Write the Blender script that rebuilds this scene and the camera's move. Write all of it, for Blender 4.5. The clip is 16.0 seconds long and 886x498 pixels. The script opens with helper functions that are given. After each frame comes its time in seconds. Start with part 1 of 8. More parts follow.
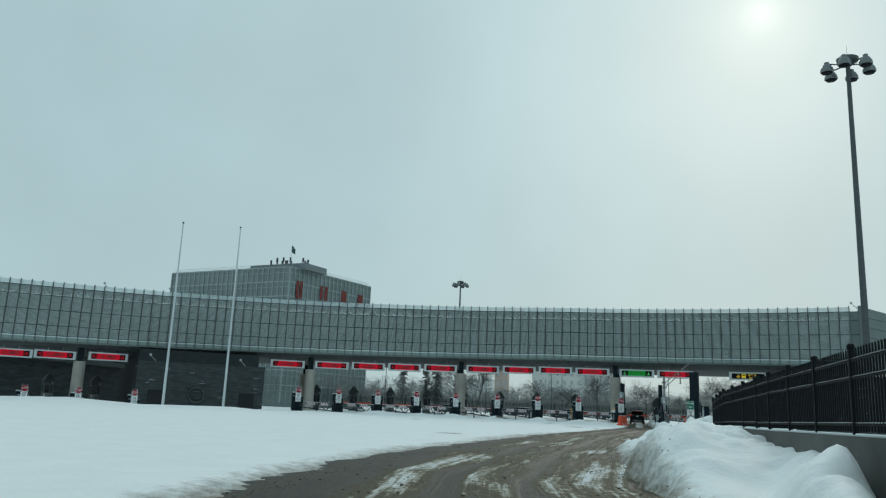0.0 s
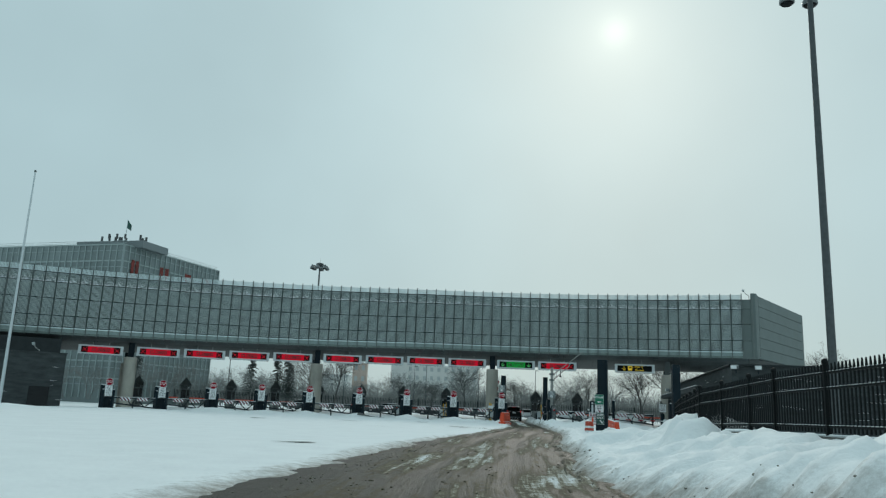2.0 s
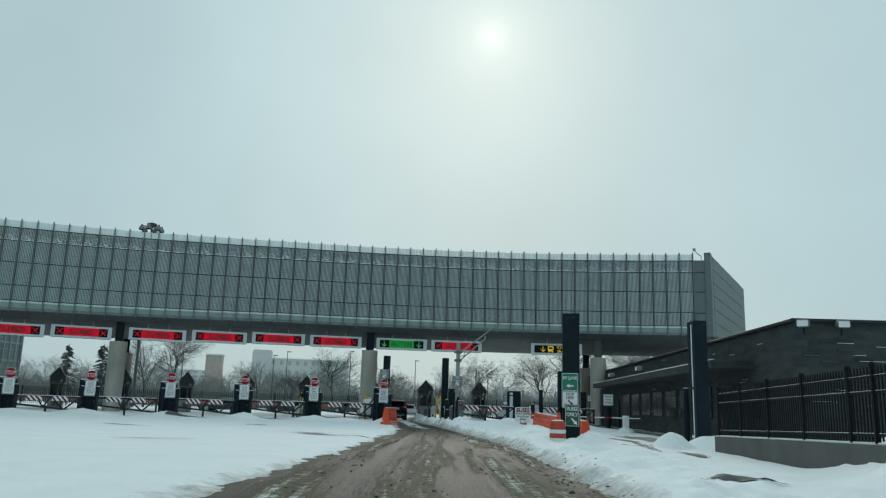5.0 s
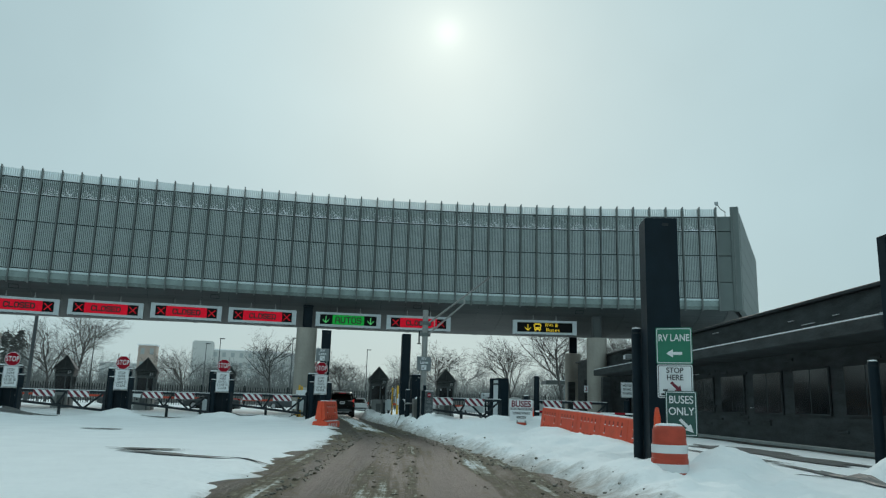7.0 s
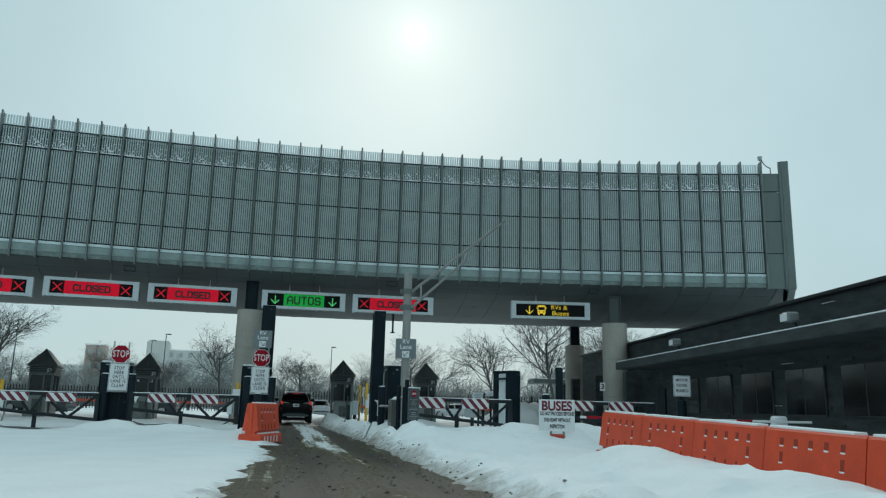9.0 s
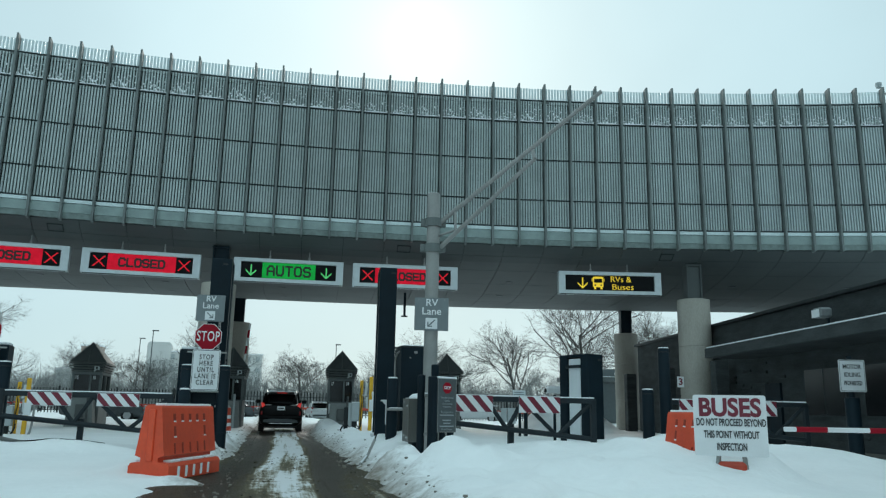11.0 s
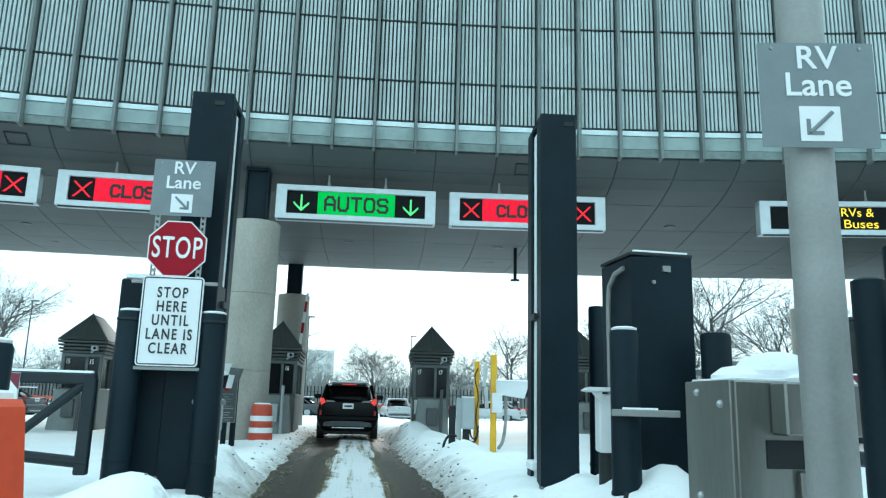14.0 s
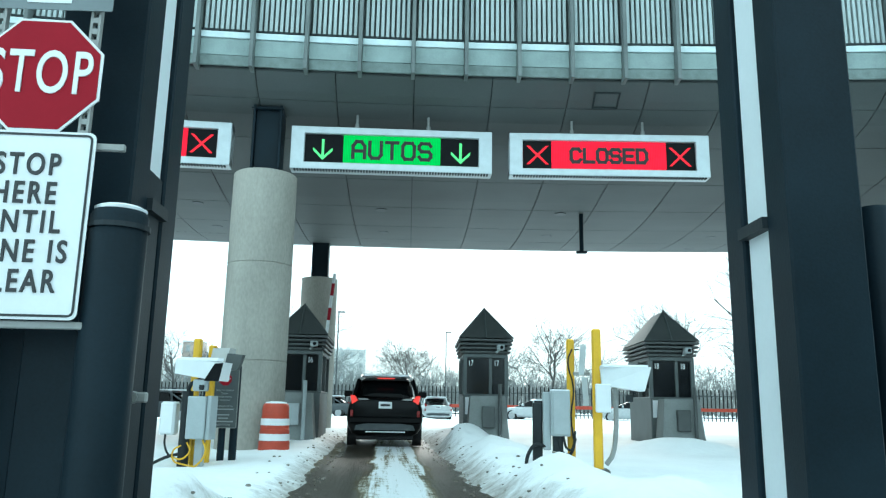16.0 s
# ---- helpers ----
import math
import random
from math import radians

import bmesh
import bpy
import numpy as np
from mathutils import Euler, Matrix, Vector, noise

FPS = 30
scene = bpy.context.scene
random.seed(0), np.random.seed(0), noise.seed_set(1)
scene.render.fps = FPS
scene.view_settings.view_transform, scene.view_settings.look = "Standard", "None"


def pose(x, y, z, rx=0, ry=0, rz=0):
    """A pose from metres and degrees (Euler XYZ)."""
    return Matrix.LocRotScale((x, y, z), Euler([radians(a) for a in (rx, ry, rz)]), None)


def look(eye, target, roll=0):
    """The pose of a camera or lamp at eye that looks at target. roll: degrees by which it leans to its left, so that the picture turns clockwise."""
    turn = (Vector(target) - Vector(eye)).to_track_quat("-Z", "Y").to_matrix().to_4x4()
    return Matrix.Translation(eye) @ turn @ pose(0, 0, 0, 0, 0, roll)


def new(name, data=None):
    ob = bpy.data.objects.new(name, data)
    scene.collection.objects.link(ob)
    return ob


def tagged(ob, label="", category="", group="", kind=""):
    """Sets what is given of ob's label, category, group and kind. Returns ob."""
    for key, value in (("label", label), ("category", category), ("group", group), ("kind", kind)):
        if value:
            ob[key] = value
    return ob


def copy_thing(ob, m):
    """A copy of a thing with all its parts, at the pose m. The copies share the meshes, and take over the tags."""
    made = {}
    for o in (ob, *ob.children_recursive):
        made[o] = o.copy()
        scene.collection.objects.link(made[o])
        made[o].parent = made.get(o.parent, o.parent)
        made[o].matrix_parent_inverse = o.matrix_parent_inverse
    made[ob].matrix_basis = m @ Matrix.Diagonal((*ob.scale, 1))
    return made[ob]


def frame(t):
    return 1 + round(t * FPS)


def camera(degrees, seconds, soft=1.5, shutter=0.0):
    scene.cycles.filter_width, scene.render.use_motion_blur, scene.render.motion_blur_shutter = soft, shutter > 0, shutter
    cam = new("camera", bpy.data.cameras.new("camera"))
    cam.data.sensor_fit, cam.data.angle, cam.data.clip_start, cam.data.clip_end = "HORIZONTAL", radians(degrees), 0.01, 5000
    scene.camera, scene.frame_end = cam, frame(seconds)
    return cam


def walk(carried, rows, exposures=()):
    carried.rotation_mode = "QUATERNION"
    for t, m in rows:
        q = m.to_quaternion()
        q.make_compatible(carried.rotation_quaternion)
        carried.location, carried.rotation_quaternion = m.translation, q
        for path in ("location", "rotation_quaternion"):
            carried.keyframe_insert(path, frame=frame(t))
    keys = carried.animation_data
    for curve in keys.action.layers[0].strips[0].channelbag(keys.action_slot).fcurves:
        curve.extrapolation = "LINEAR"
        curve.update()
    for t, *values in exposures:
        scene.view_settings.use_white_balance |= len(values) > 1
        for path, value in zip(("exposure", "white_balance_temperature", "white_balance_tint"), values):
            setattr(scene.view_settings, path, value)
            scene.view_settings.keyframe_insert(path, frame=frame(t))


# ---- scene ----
# One lens for the whole drive; the camera rides in a car.
cam = camera(60.7, 16.0, soft=1.25)
PATH = [
    (0, (11.53, -80.789, 1.471), (10.771, -78.982, 1.871), 2.5),
    (0.5, (10.122, -77.984, 1.414), (9.434, -76.15, 1.818), 2.8),
    (1, (8.815, -75.04, 1.45), (8.214, -73.176, 1.855), 2.8),
    (1.5, (7.775, -71.897, 1.391), (7.269, -70.005, 1.798), 2.5),
    (2, (6.813, -68.565, 1.362), (6.405, -66.65, 1.768), 2.4),
    (2.5, (6.107, -65.427, 1.342), (5.778, -63.496, 1.747), 2.2),
    (3, (5.497, -61.783, 1.271), (5.239, -59.842, 1.678), 2.1),
    (3.5, (5.002, -58.128, 1.193), (4.8, -56.181, 1.604), 2.0),
    (4, (4.28, -54.256, 1.163), (4.128, -52.305, 1.576), 1.9),
    (6.5, (2.549, -36.189, 1.06), (2.561, -34.23, 1.464), 1.8),
    (7, (2.414, -32.904, 1.046), (2.46, -30.945, 1.448), 1.7),
    (7.5, (2.328, -29.904, 1.017), (2.404, -27.947, 1.421), 1.6),
    (8, (2.242, -27.445, 0.99), (2.343, -25.49, 1.397), 1.5),
    (8.5, (2.069, -25.041, 1.043), (2.201, -23.088, 1.451), 1.4),
    (11, (1.913, -13.339, 1.055), (2.024, -11.385, 1.469), 1.1),
    (11.5, (1.502, -11.086, 1.084), (1.567, -9.13, 1.495), 1.1),
    (12, (1.45, -9.32, 1.078), (1.458, -7.363, 1.49), 1.2),
    (12.5, (1.228, -7.67, 1.074), (1.198, -5.714, 1.487), 1.4),
    (13, (1.072, -6.042, 1.097), (1.014, -4.086, 1.51), 1.5),
    (13.5, (0.805, -4.627, 1.071), (0.742, -2.67, 1.482), 1.6),
    (14, (0.626, -3.342, 1.048), (0.554, -1.385, 1.453), 1.5),
    (14.5, (0.446, -2.118, 1.053), (0.361, -0.16, 1.453), 1.4),
    (15, (0.255, -1.07, 1.038), (0.153, 0.887, 1.436), 1.2),
    (15.5, (0.06, -0.082, 1.023), (-0.067, 1.874, 1.424), 1.1),
    (16, (-0.152, 0.925, 1.014), (-0.301, 2.879, 1.415), 1.0),
]
walk(cam, [(t, look(eye, target, roll)) for t, eye, target, roll in PATH],
     exposures=[(0.0, 0.0, 6500, 10), (4.0, 0.0, 6500, 10), (6.5, 0.0, 6480, 10), (8.5, 0.1, 6450, 10), (11.0, 0.38, 6350, 10), (12.5, 0.92, 6200, 8), (14.0, 1.45, 6080, 6), (16.0, 1.66, 6120, 5)])

# ---- world and sun: thin overcast, the sun low and straight ahead behind haze ----
SUN_AZ, SUN_EL = 1.2, 27.6
sun_dir = Vector((math.sin(radians(SUN_AZ)) * math.cos(radians(SUN_EL)), math.cos(radians(SUN_AZ)) * math.cos(radians(SUN_EL)), math.sin(radians(SUN_EL))))
world = bpy.data.worlds.new("winter_sky")
scene.world = world
world.use_nodes = True
wn, wl = world.node_tree.nodes, world.node_tree.links
wn.clear()
w_out = wn.new("ShaderNodeOutputWorld")
w_bg = wn.new("ShaderNodeBackground")
w_sky = wn.new("ShaderNodeTexSky")
w_sky.sky_type = "NISHITA"
w_sky.sun_disc = False
w_sky.sun_elevation = radians(SUN_EL)
w_sky.sun_rotation = radians(SUN_AZ)
w_sky.dust_density = 2.0
w_dim = wn.new("ShaderNodeVectorMath")
w_dim.operation = "SCALE"
w_dim.inputs["Scale"].default_value = 0.006
wl.new(w_sky.outputs[0], w_dim.inputs[0])
w_tc = wn.new("ShaderNodeTexCoord")
w_dot = wn.new("ShaderNodeVectorMath")
w_dot.operation = "DOT_PRODUCT"
w_dot.inputs[1].default_value = sun_dir
wl.new(w_tc.outputs["Generated"], w_dot.inputs[0])


def w_math(op, a, b):
    n = wn.new("ShaderNodeMath")
    n.operation = op
    for k, v in enumerate((a, b)):
        if hasattr(v, "is_linked"):
            wl.new(v, n.inputs[k])
        else:
            n.inputs[k].default_value = v
    return n.outputs[0]


w_c = w_math("MAXIMUM", w_dot.outputs["Value"], 0.0)
w_noise = wn.new("ShaderNodeTexNoise")
w_noise.inputs["Scale"].default_value = 2.1
w_noise.inputs["Detail"].default_value = 4.0
wl.new(w_tc.outputs["Generated"], w_noise.inputs["Vector"])
w_veil = w_math("ADD", 0.79, w_math("MULTIPLY", w_noise.outputs["Fac"], 0.42))
w_glow = w_math("ADD", w_math("MULTIPLY", w_math("POWER", w_c, 11.0), 0.05),
                w_math("ADD", w_math("ADD", w_math("MULTIPLY", w_math("POWER", w_c, 110.0), 0.075), w_math("MULTIPLY", w_math("POWER", w_c, 800.0), 0.10)), w_math("MULTIPLY", w_math("POWER", w_c, 6500.0), 0.14)))
w_mist = wn.new("ShaderNodeVectorMath")
w_mist.operation = "SCALE"
w_mist.inputs[0].default_value = (0.385, 0.535, 0.565)
wl.new(w_veil, w_mist.inputs["Scale"])
w_sun = wn.new("ShaderNodeVectorMath")
w_sun.operation = "SCALE"
w_sun.inputs[0].default_value = (1.0, 0.96, 0.78)
wl.new(w_glow, w_sun.inputs["Scale"])
w_a1 = wn.new("ShaderNodeVectorMath")
w_a2 = wn.new("ShaderNodeVectorMath")
wl.new(w_dim.outputs[0], w_a1.inputs[0])
wl.new(w_mist.outputs[0], w_a1.inputs[1])
wl.new(w_a1.outputs[0], w_a2.inputs[0])
wl.new(w_sun.outputs[0], w_a2.inputs[1])
wl.new(w_a2.outputs[0], w_bg.inputs["Color"])
wl.new(w_bg.outputs[0], w_out.inputs[0])
sun = new("sun", bpy.data.lights.new("sun", "SUN"))
sun.data.energy = 0.55
sun.data.angle = radians(14)
sun.data.color = (1.0, 0.95, 0.86)
sun.matrix_world = look(sun_dir * 300, (0, 0, 0))


# ---- materials ----
def mat(name, base, rough=0.6, metal=0.0, var=0.12, scale=6.0, bump=0.1, bscale=40.0, spec=0.5, emit=None, power=0.0, stretch=None, coat=0.0, fine=3.0, depth=0.02):
    """A procedural surface: two scales of colour variation and a fine relief."""
    m = bpy.data.materials.new(name)
    m.use_nodes = True
    nt = m.node_tree
    b = nt.nodes["Principled BSDF"]
    b.inputs["Roughness"].default_value = rough
    b.inputs["Metallic"].default_value = metal
    b.inputs["Specular IOR Level"].default_value = spec
    b.inputs["Coat Weight"].default_value = coat
    tc = nt.nodes.new("ShaderNodeTexCoord")
    src = tc.outputs["Object"]
    if stretch:
        mp = nt.nodes.new("ShaderNodeMapping")
        mp.inputs["Scale"].default_value = stretch
        nt.links.new(src, mp.inputs["Vector"])
        src = mp.outputs[0]
    info = nt.nodes.new("ShaderNodeObjectInfo")
    add = nt.nodes.new("ShaderNodeVectorMath")
    nt.links.new(src, add.inputs[0])
    sc = nt.nodes.new("ShaderNodeVectorMath")
    sc.operation = "SCALE"
    sc.inputs[0].default_value = (13.0, 7.0, 5.0)
    nt.links.new(info.outputs["Random"], sc.inputs["Scale"])
    nt.links.new(sc.outputs[0], add.inputs[1])
    n1 = nt.nodes.new("ShaderNodeTexNoise")
    n1.inputs["Scale"].default_value = scale
    n1.inputs["Detail"].default_value = 5.0
    n2 = nt.nodes.new("ShaderNodeTexNoise")
    n2.inputs["Scale"].default_value = bscale
    n2.inputs["Detail"].default_value = fine
    for n in (n1, n2):
        nt.links.new(add.outputs[0], n.inputs["Vector"])
    mixn = nt.nodes.new("ShaderNodeMath")
    mixn.operation = "MULTIPLY_ADD"
    mixn.inputs[1].default_value = 0.35
    nt.links.new(n2.outputs["Fac"], mixn.inputs[0])
    nt.links.new(n1.outputs["Fac"], mixn.inputs[2])
    ramp = nt.nodes.new("ShaderNodeValToRGB")
    ramp.color_ramp.elements[0].position = 0.4
    ramp.color_ramp.elements[1].position = 0.95
    ramp.color_ramp.elements[0].color = (*[c * (1 - var) for c in base], 1)
    ramp.color_ramp.elements[1].color = (*[min(1, c * (1 + var)) for c in base], 1)
    nt.links.new(mixn.outputs[0], ramp.inputs[0])
    nt.links.new(ramp.outputs[0], b.inputs["Base Color"])
    if bump:
        bp = nt.nodes.new("ShaderNodeBump")
        bp.inputs["Strength"].default_value = bump
        bp.inputs["Distance"].default_value = depth
        nt.links.new(n2.outputs["Fac"], bp.inputs["Height"])
        nt.links.new(bp.outputs[0], b.inputs["Normal"])
    if emit:
        b.inputs["Emission Color"].default_value = (*emit, 1)
        b.inputs["Emission Strength"].default_value = power
    return m


M_SNOW = mat("snow", (0.935, 0.95, 0.96), 0.75, var=0.05, scale=0.9, bump=0.9, bscale=7.0, spec=0.3, fine=9.0, depth=0.03)
M_SNOWCAP = mat("snow_cap", (0.86, 0.88, 0.90), 0.8, var=0.03, scale=3, bump=0.4, bscale=14.0, spec=0.3)
M_STEEL_DARK = mat("dark_painted_steel", (0.0075, 0.0165, 0.0235), 0.5, spec=0.14, var=0.35, scale=1.5, bump=0.06, bscale=60)
M_FENCE = mat("black_fence_paint", (0.008, 0.010, 0.011), 0.6, spec=0.12, var=0.3, scale=2, bump=0.05)
M_BLACK = mat("black_paint", (0.018, 0.023, 0.025), 0.55, spec=0.3, var=0.3, scale=2, bump=0.05)
M_RAIL = mat("gate_steel", (0.014, 0.021, 0.026), 0.55, spec=0.3, var=0.3, scale=3, bump=0.08)
M_FIN = mat("weathered_bronze_fin", (0.165, 0.188, 0.185), 0.6, 0.0, spec=0.2, var=0.25, scale=1.2, bump=0.05)
M_SLAT = mat("louver_slat", (0.455, 0.522, 0.518), 0.6, 0.0, spec=0.15, var=0.12, scale=1.5, bump=0.03)
M_BACK = mat("louver_backing", (0.125, 0.155, 0.152), 0.6, var=0.2)
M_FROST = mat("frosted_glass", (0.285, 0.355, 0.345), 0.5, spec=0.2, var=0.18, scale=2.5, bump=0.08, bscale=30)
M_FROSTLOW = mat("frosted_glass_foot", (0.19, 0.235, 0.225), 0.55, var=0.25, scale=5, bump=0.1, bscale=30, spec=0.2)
M_TRANSOM = mat("dark_transom", (0.03, 0.04, 0.042), 0.6, var=0.2, bump=0.0, spec=0.2)
M_PARAPET = mat("parapet_glass", (0.62, 0.72, 0.73), 0.3, var=0.08, scale=8, bump=0.03)
M_SOFFIT = mat("soffit_panel", (0.086, 0.097, 0.097), 0.55, 0.0, spec=0.25, var=0.2, scale=0.4, bump=0.02)
M_ENDWALL = mat("end_wall_cladding", (0.125, 0.155, 0.15), 0.6, 0.0, var=0.1, scale=0.7, bump=0.03)
M_CONC = mat("column_concrete", (0.36, 0.34, 0.30), 0.8, var=0.34, scale=0.8, stretch=(1, 1, 0.45), bump=0.25, bscale=25)
M_KERB = mat("wall_concrete", (0.10, 0.10, 0.093), 0.85, var=0.25, scale=1.0, bump=0.3, bscale=20)
M_BRICKDARK = mat("black_brick", (0.049, 0.056, 0.058), 0.75, spec=0.2, var=0.4, scale=1.0, bump=0.3, bscale=8, stretch=(1, 1, 4))
M_GLASSDARK = mat("dark_window_glass", (0.006, 0.008, 0.01), 0.12, var=0.2, bump=0.0, spec=0.35)
M_CARGLASS = mat("tinted_car_glass", (0.003, 0.0035, 0.004), 0.15, var=0.2, bump=0.0, spec=0.12)
M_FRAME = mat("sign_frame_aluminium", (0.55, 0.60, 0.62), 0.4, 0.3, var=0.08, bump=0.03)
M_FACE = mat("sign_face", (0.008, 0.009, 0.010), 0.5, var=0.2, bump=0.0, spec=0.08)
M_RED = mat("red_led", (0.10, 0.004, 0.008), 0.6, spec=0.05, var=0.05, bump=0.0, emit=(1.0, 0.016, 0.05), power=0.32)


def led_dots(m, strength):
    """Rows of small lamps, unevenly bright, as a lit board has them."""
    nt = m.node_tree
    tc = nt.nodes.new("ShaderNodeTexCoord")
    wave = nt.nodes.new("ShaderNodeTexWave")
    wave.bands_direction = "X"
    wave.inputs["Scale"].default_value = 9.0
    worn = nt.nodes.new("ShaderNodeTexNoise")
    worn.inputs["Scale"].default_value = 5.0
    worn.inputs["Detail"].default_value = 6.0
    worn.inputs["Roughness"].default_value = 0.75
    nt.links.new(tc.outputs["Object"], wave.inputs["Vector"])
    nt.links.new(tc.outputs["Object"], worn.inputs["Vector"])
    a = nt.nodes.new("ShaderNodeMath")
    a.operation = "MULTIPLY_ADD"
    a.inputs[1].default_value, a.inputs[2].default_value = 0.5, 0.2
    nt.links.new(wave.outputs["Fac"], a.inputs[0])
    b = nt.nodes.new("ShaderNodeMath")
    b.operation = "MULTIPLY_ADD"
    b.inputs[1].default_value = 1.1
    nt.links.new(worn.outputs["Fac"], b.inputs[0])
    nt.links.new(a.outputs[0], b.inputs[2])
    c = nt.nodes.new("ShaderNodeMath")
    c.operation = "MULTIPLY"
    c.inputs[1].default_value = strength
    nt.links.new(b.outputs[0], c.inputs[0])
    nt.links.new(c.outputs[0], m.node_tree.nodes["Principled BSDF"].inputs["Emission Strength"])


M_REDDIM = mat("red_led_cross", (0.1, 0.004, 0.008), 0.6, spec=0.05, bump=0.0, emit=(1.0, 0.03, 0.05), power=0.42)
M_GREEN = mat("green_led", (0.005, 0.1, 0.02), 0.6, spec=0.05, var=0.05, bump=0.0, emit=(0.02, 0.62, 0.09), power=0.28)
M_GREENDIM = mat("green_led_arrow", (0.05, 0.4, 0.1), 0.5, bump=0.0, emit=(0.12, 0.75, 0.22), power=0.36)
M_YEL = mat("yellow_led", (0.5, 0.4, 0.02), 0.5, bump=0.0, emit=(1.0, 0.68, 0.03), power=0.45)
led_dots(M_RED, 0.34)
led_dots(M_GREEN, 0.31)
M_OFFTXT = mat("led_text_gap", (0.012, 0.007, 0.007), 0.5, bump=0.0)
M_WHITE = mat("sign_white", (0.74, 0.76, 0.77), 0.4, var=0.05, scale=3, bump=0.02)
M_STOPRED = mat("sign_red", (0.30, 0.008, 0.020), 0.5, spec=0.12, var=0.08, scale=3, bump=0.02)
M_SIGNGREY = mat("sign_grey", (0.17, 0.20, 0.21), 0.5, var=0.08, bump=0.02)
M_NOTICETXT = mat("notice_lettering", (0.30, 0.33, 0.34), 0.5, var=0.1, bump=0.0)
M_NOTICE = mat("notice_grey", (0.085, 0.10, 0.105), 0.5, spec=0.25, var=0.1, bump=0.02)
M_SIGNGREEN = mat("sign_green", (0.012, 0.17, 0.10), 0.4, var=0.08, bump=0.02)
M_SIGNDGREEN = mat("sign_dark_green", (0.02, 0.085, 0.07), 0.4, var=0.1, bump=0.02)
M_INK = mat("sign_ink", (0.02, 0.022, 0.025), 0.5, bump=0.0)
M_MAROON = mat("sign_maroon", (0.16, 0.012, 0.03), 0.5, bump=0.0)
M_ORANGE = mat("orange_plastic", (0.72, 0.075, 0.022), 0.45, var=0.14, scale=2.5, bump=0.08, bscale=20)
M_BANNER = mat("faded_red_cloth", (0.19, 0.035, 0.028), 0.8, var=0.5, scale=1.2, bump=0.1)
M_DRUM = mat("drum_orange", (0.46, 0.055, 0.025), 0.5, var=0.2, scale=4, bump=0.08)
M_YELLOW = mat("yellow_post", (0.75, 0.42, 0.02), 0.5, var=0.12, scale=4, bump=0.05)
M_STAIN = mat("stainless_cabinet", (0.23, 0.235, 0.22), 0.34, 0.8, var=0.2, scale=3, bump=0.04, stretch=(1, 1, 0.15))
M_GREYBOX = mat("grey_enclosure", (0.38, 0.42, 0.43), 0.5, var=0.1, scale=4, bump=0.04)
M_BOOTH = mat("booth_metal", (0.10, 0.115, 0.115), 0.5, 0.2, var=0.2, scale=1.5, bump=0.05)
M_CRASH = mat("crash_block_concrete", (0.20, 0.215, 0.21), 0.75, var=0.25, scale=1.6, bump=0.2, bscale=25)
M_BOOTHDK = mat("booth_roof", (0.075, 0.083, 0.082), 0.55, 0.1, var=0.2, scale=2, bump=0.08)
M_POLE = mat("galvanised_pole", (0.30, 0.305, 0.295), 0.55, 0.3, var=0.18, scale=2.5, bump=0.06)
M_LAMPPOLE = mat("lamp_pole_steel", (0.07, 0.08, 0.085), 0.5, 0.3, var=0.2, bump=0.05)
M_LAMPHEAD = mat("lamp_head", (0.17, 0.185, 0.19), 0.4, 0.3, var=0.15, bump=0.03)
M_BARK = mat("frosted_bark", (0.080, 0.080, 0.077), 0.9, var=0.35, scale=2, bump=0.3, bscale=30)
# bark of the far wood: distance haze is put into this paler grey
M_BARKHAZE = mat("hazed_far_bark", (0.185, 0.193, 0.188), 0.95, var=0.25, scale=0.3, bump=0.0)
M_NEEDLE = mat("pine_needles", (0.070, 0.085, 0.080), 0.85, var=0.4, scale=1.5, bump=0.0)
M_BRICKRED = mat("pale_brick", (0.45, 0.36, 0.31), 0.85, var=0.12, scale=0.4, bump=0.0)
M_PALE = mat("pale_render", (0.56, 0.56, 0.54), 0.8, var=0.08, scale=0.2, bump=0.0)
M_TOWERGLASS = mat("tower_glass", (0.17, 0.21, 0.212), 0.35, var=0.25, scale=0.12, bump=0.0)
M_TOWERGRID = mat("tower_mullion", (0.30, 0.36, 0.36), 0.6, var=0.1, bump=0.0)
M_CARBLACK = mat("black_car_paint", (0.003, 0.0034, 0.0038), 0.28, var=0.2, bump=0.0, spec=0.14, coat=0.02)
M_CARWHITE = mat("silver_car_paint", (0.5, 0.52, 0.53), 0.3, var=0.1, bump=0.0, coat=0.4)
M_RUBBER = mat("rubber", (0.015, 0.015, 0.016), 0.85, var=0.3, bump=0.1)
M_TAIL = mat("tail_lamp", (0.4, 0.02, 0.02), 0.3, bump=0.0, emit=(1.0, 0.05, 0.03), power=0.24)
M_TAILOFF = mat("tail_lamp_lens", (0.25, 0.015, 0.015), 0.25, bump=0.0)
M_CHROME = mat("satin_metal", (0.45, 0.46, 0.47), 0.35, 0.8, var=0.1, bump=0.0)
M_PORTALWHITE = mat("portal_white_panel", (0.72, 0.76, 0.78), 0.5, var=0.05, scale=2, bump=0.03)
M_GREENERY = mat("wreath_green", (0.03, 0.05, 0.04), 0.9, var=0.5, scale=20, bump=0.4)


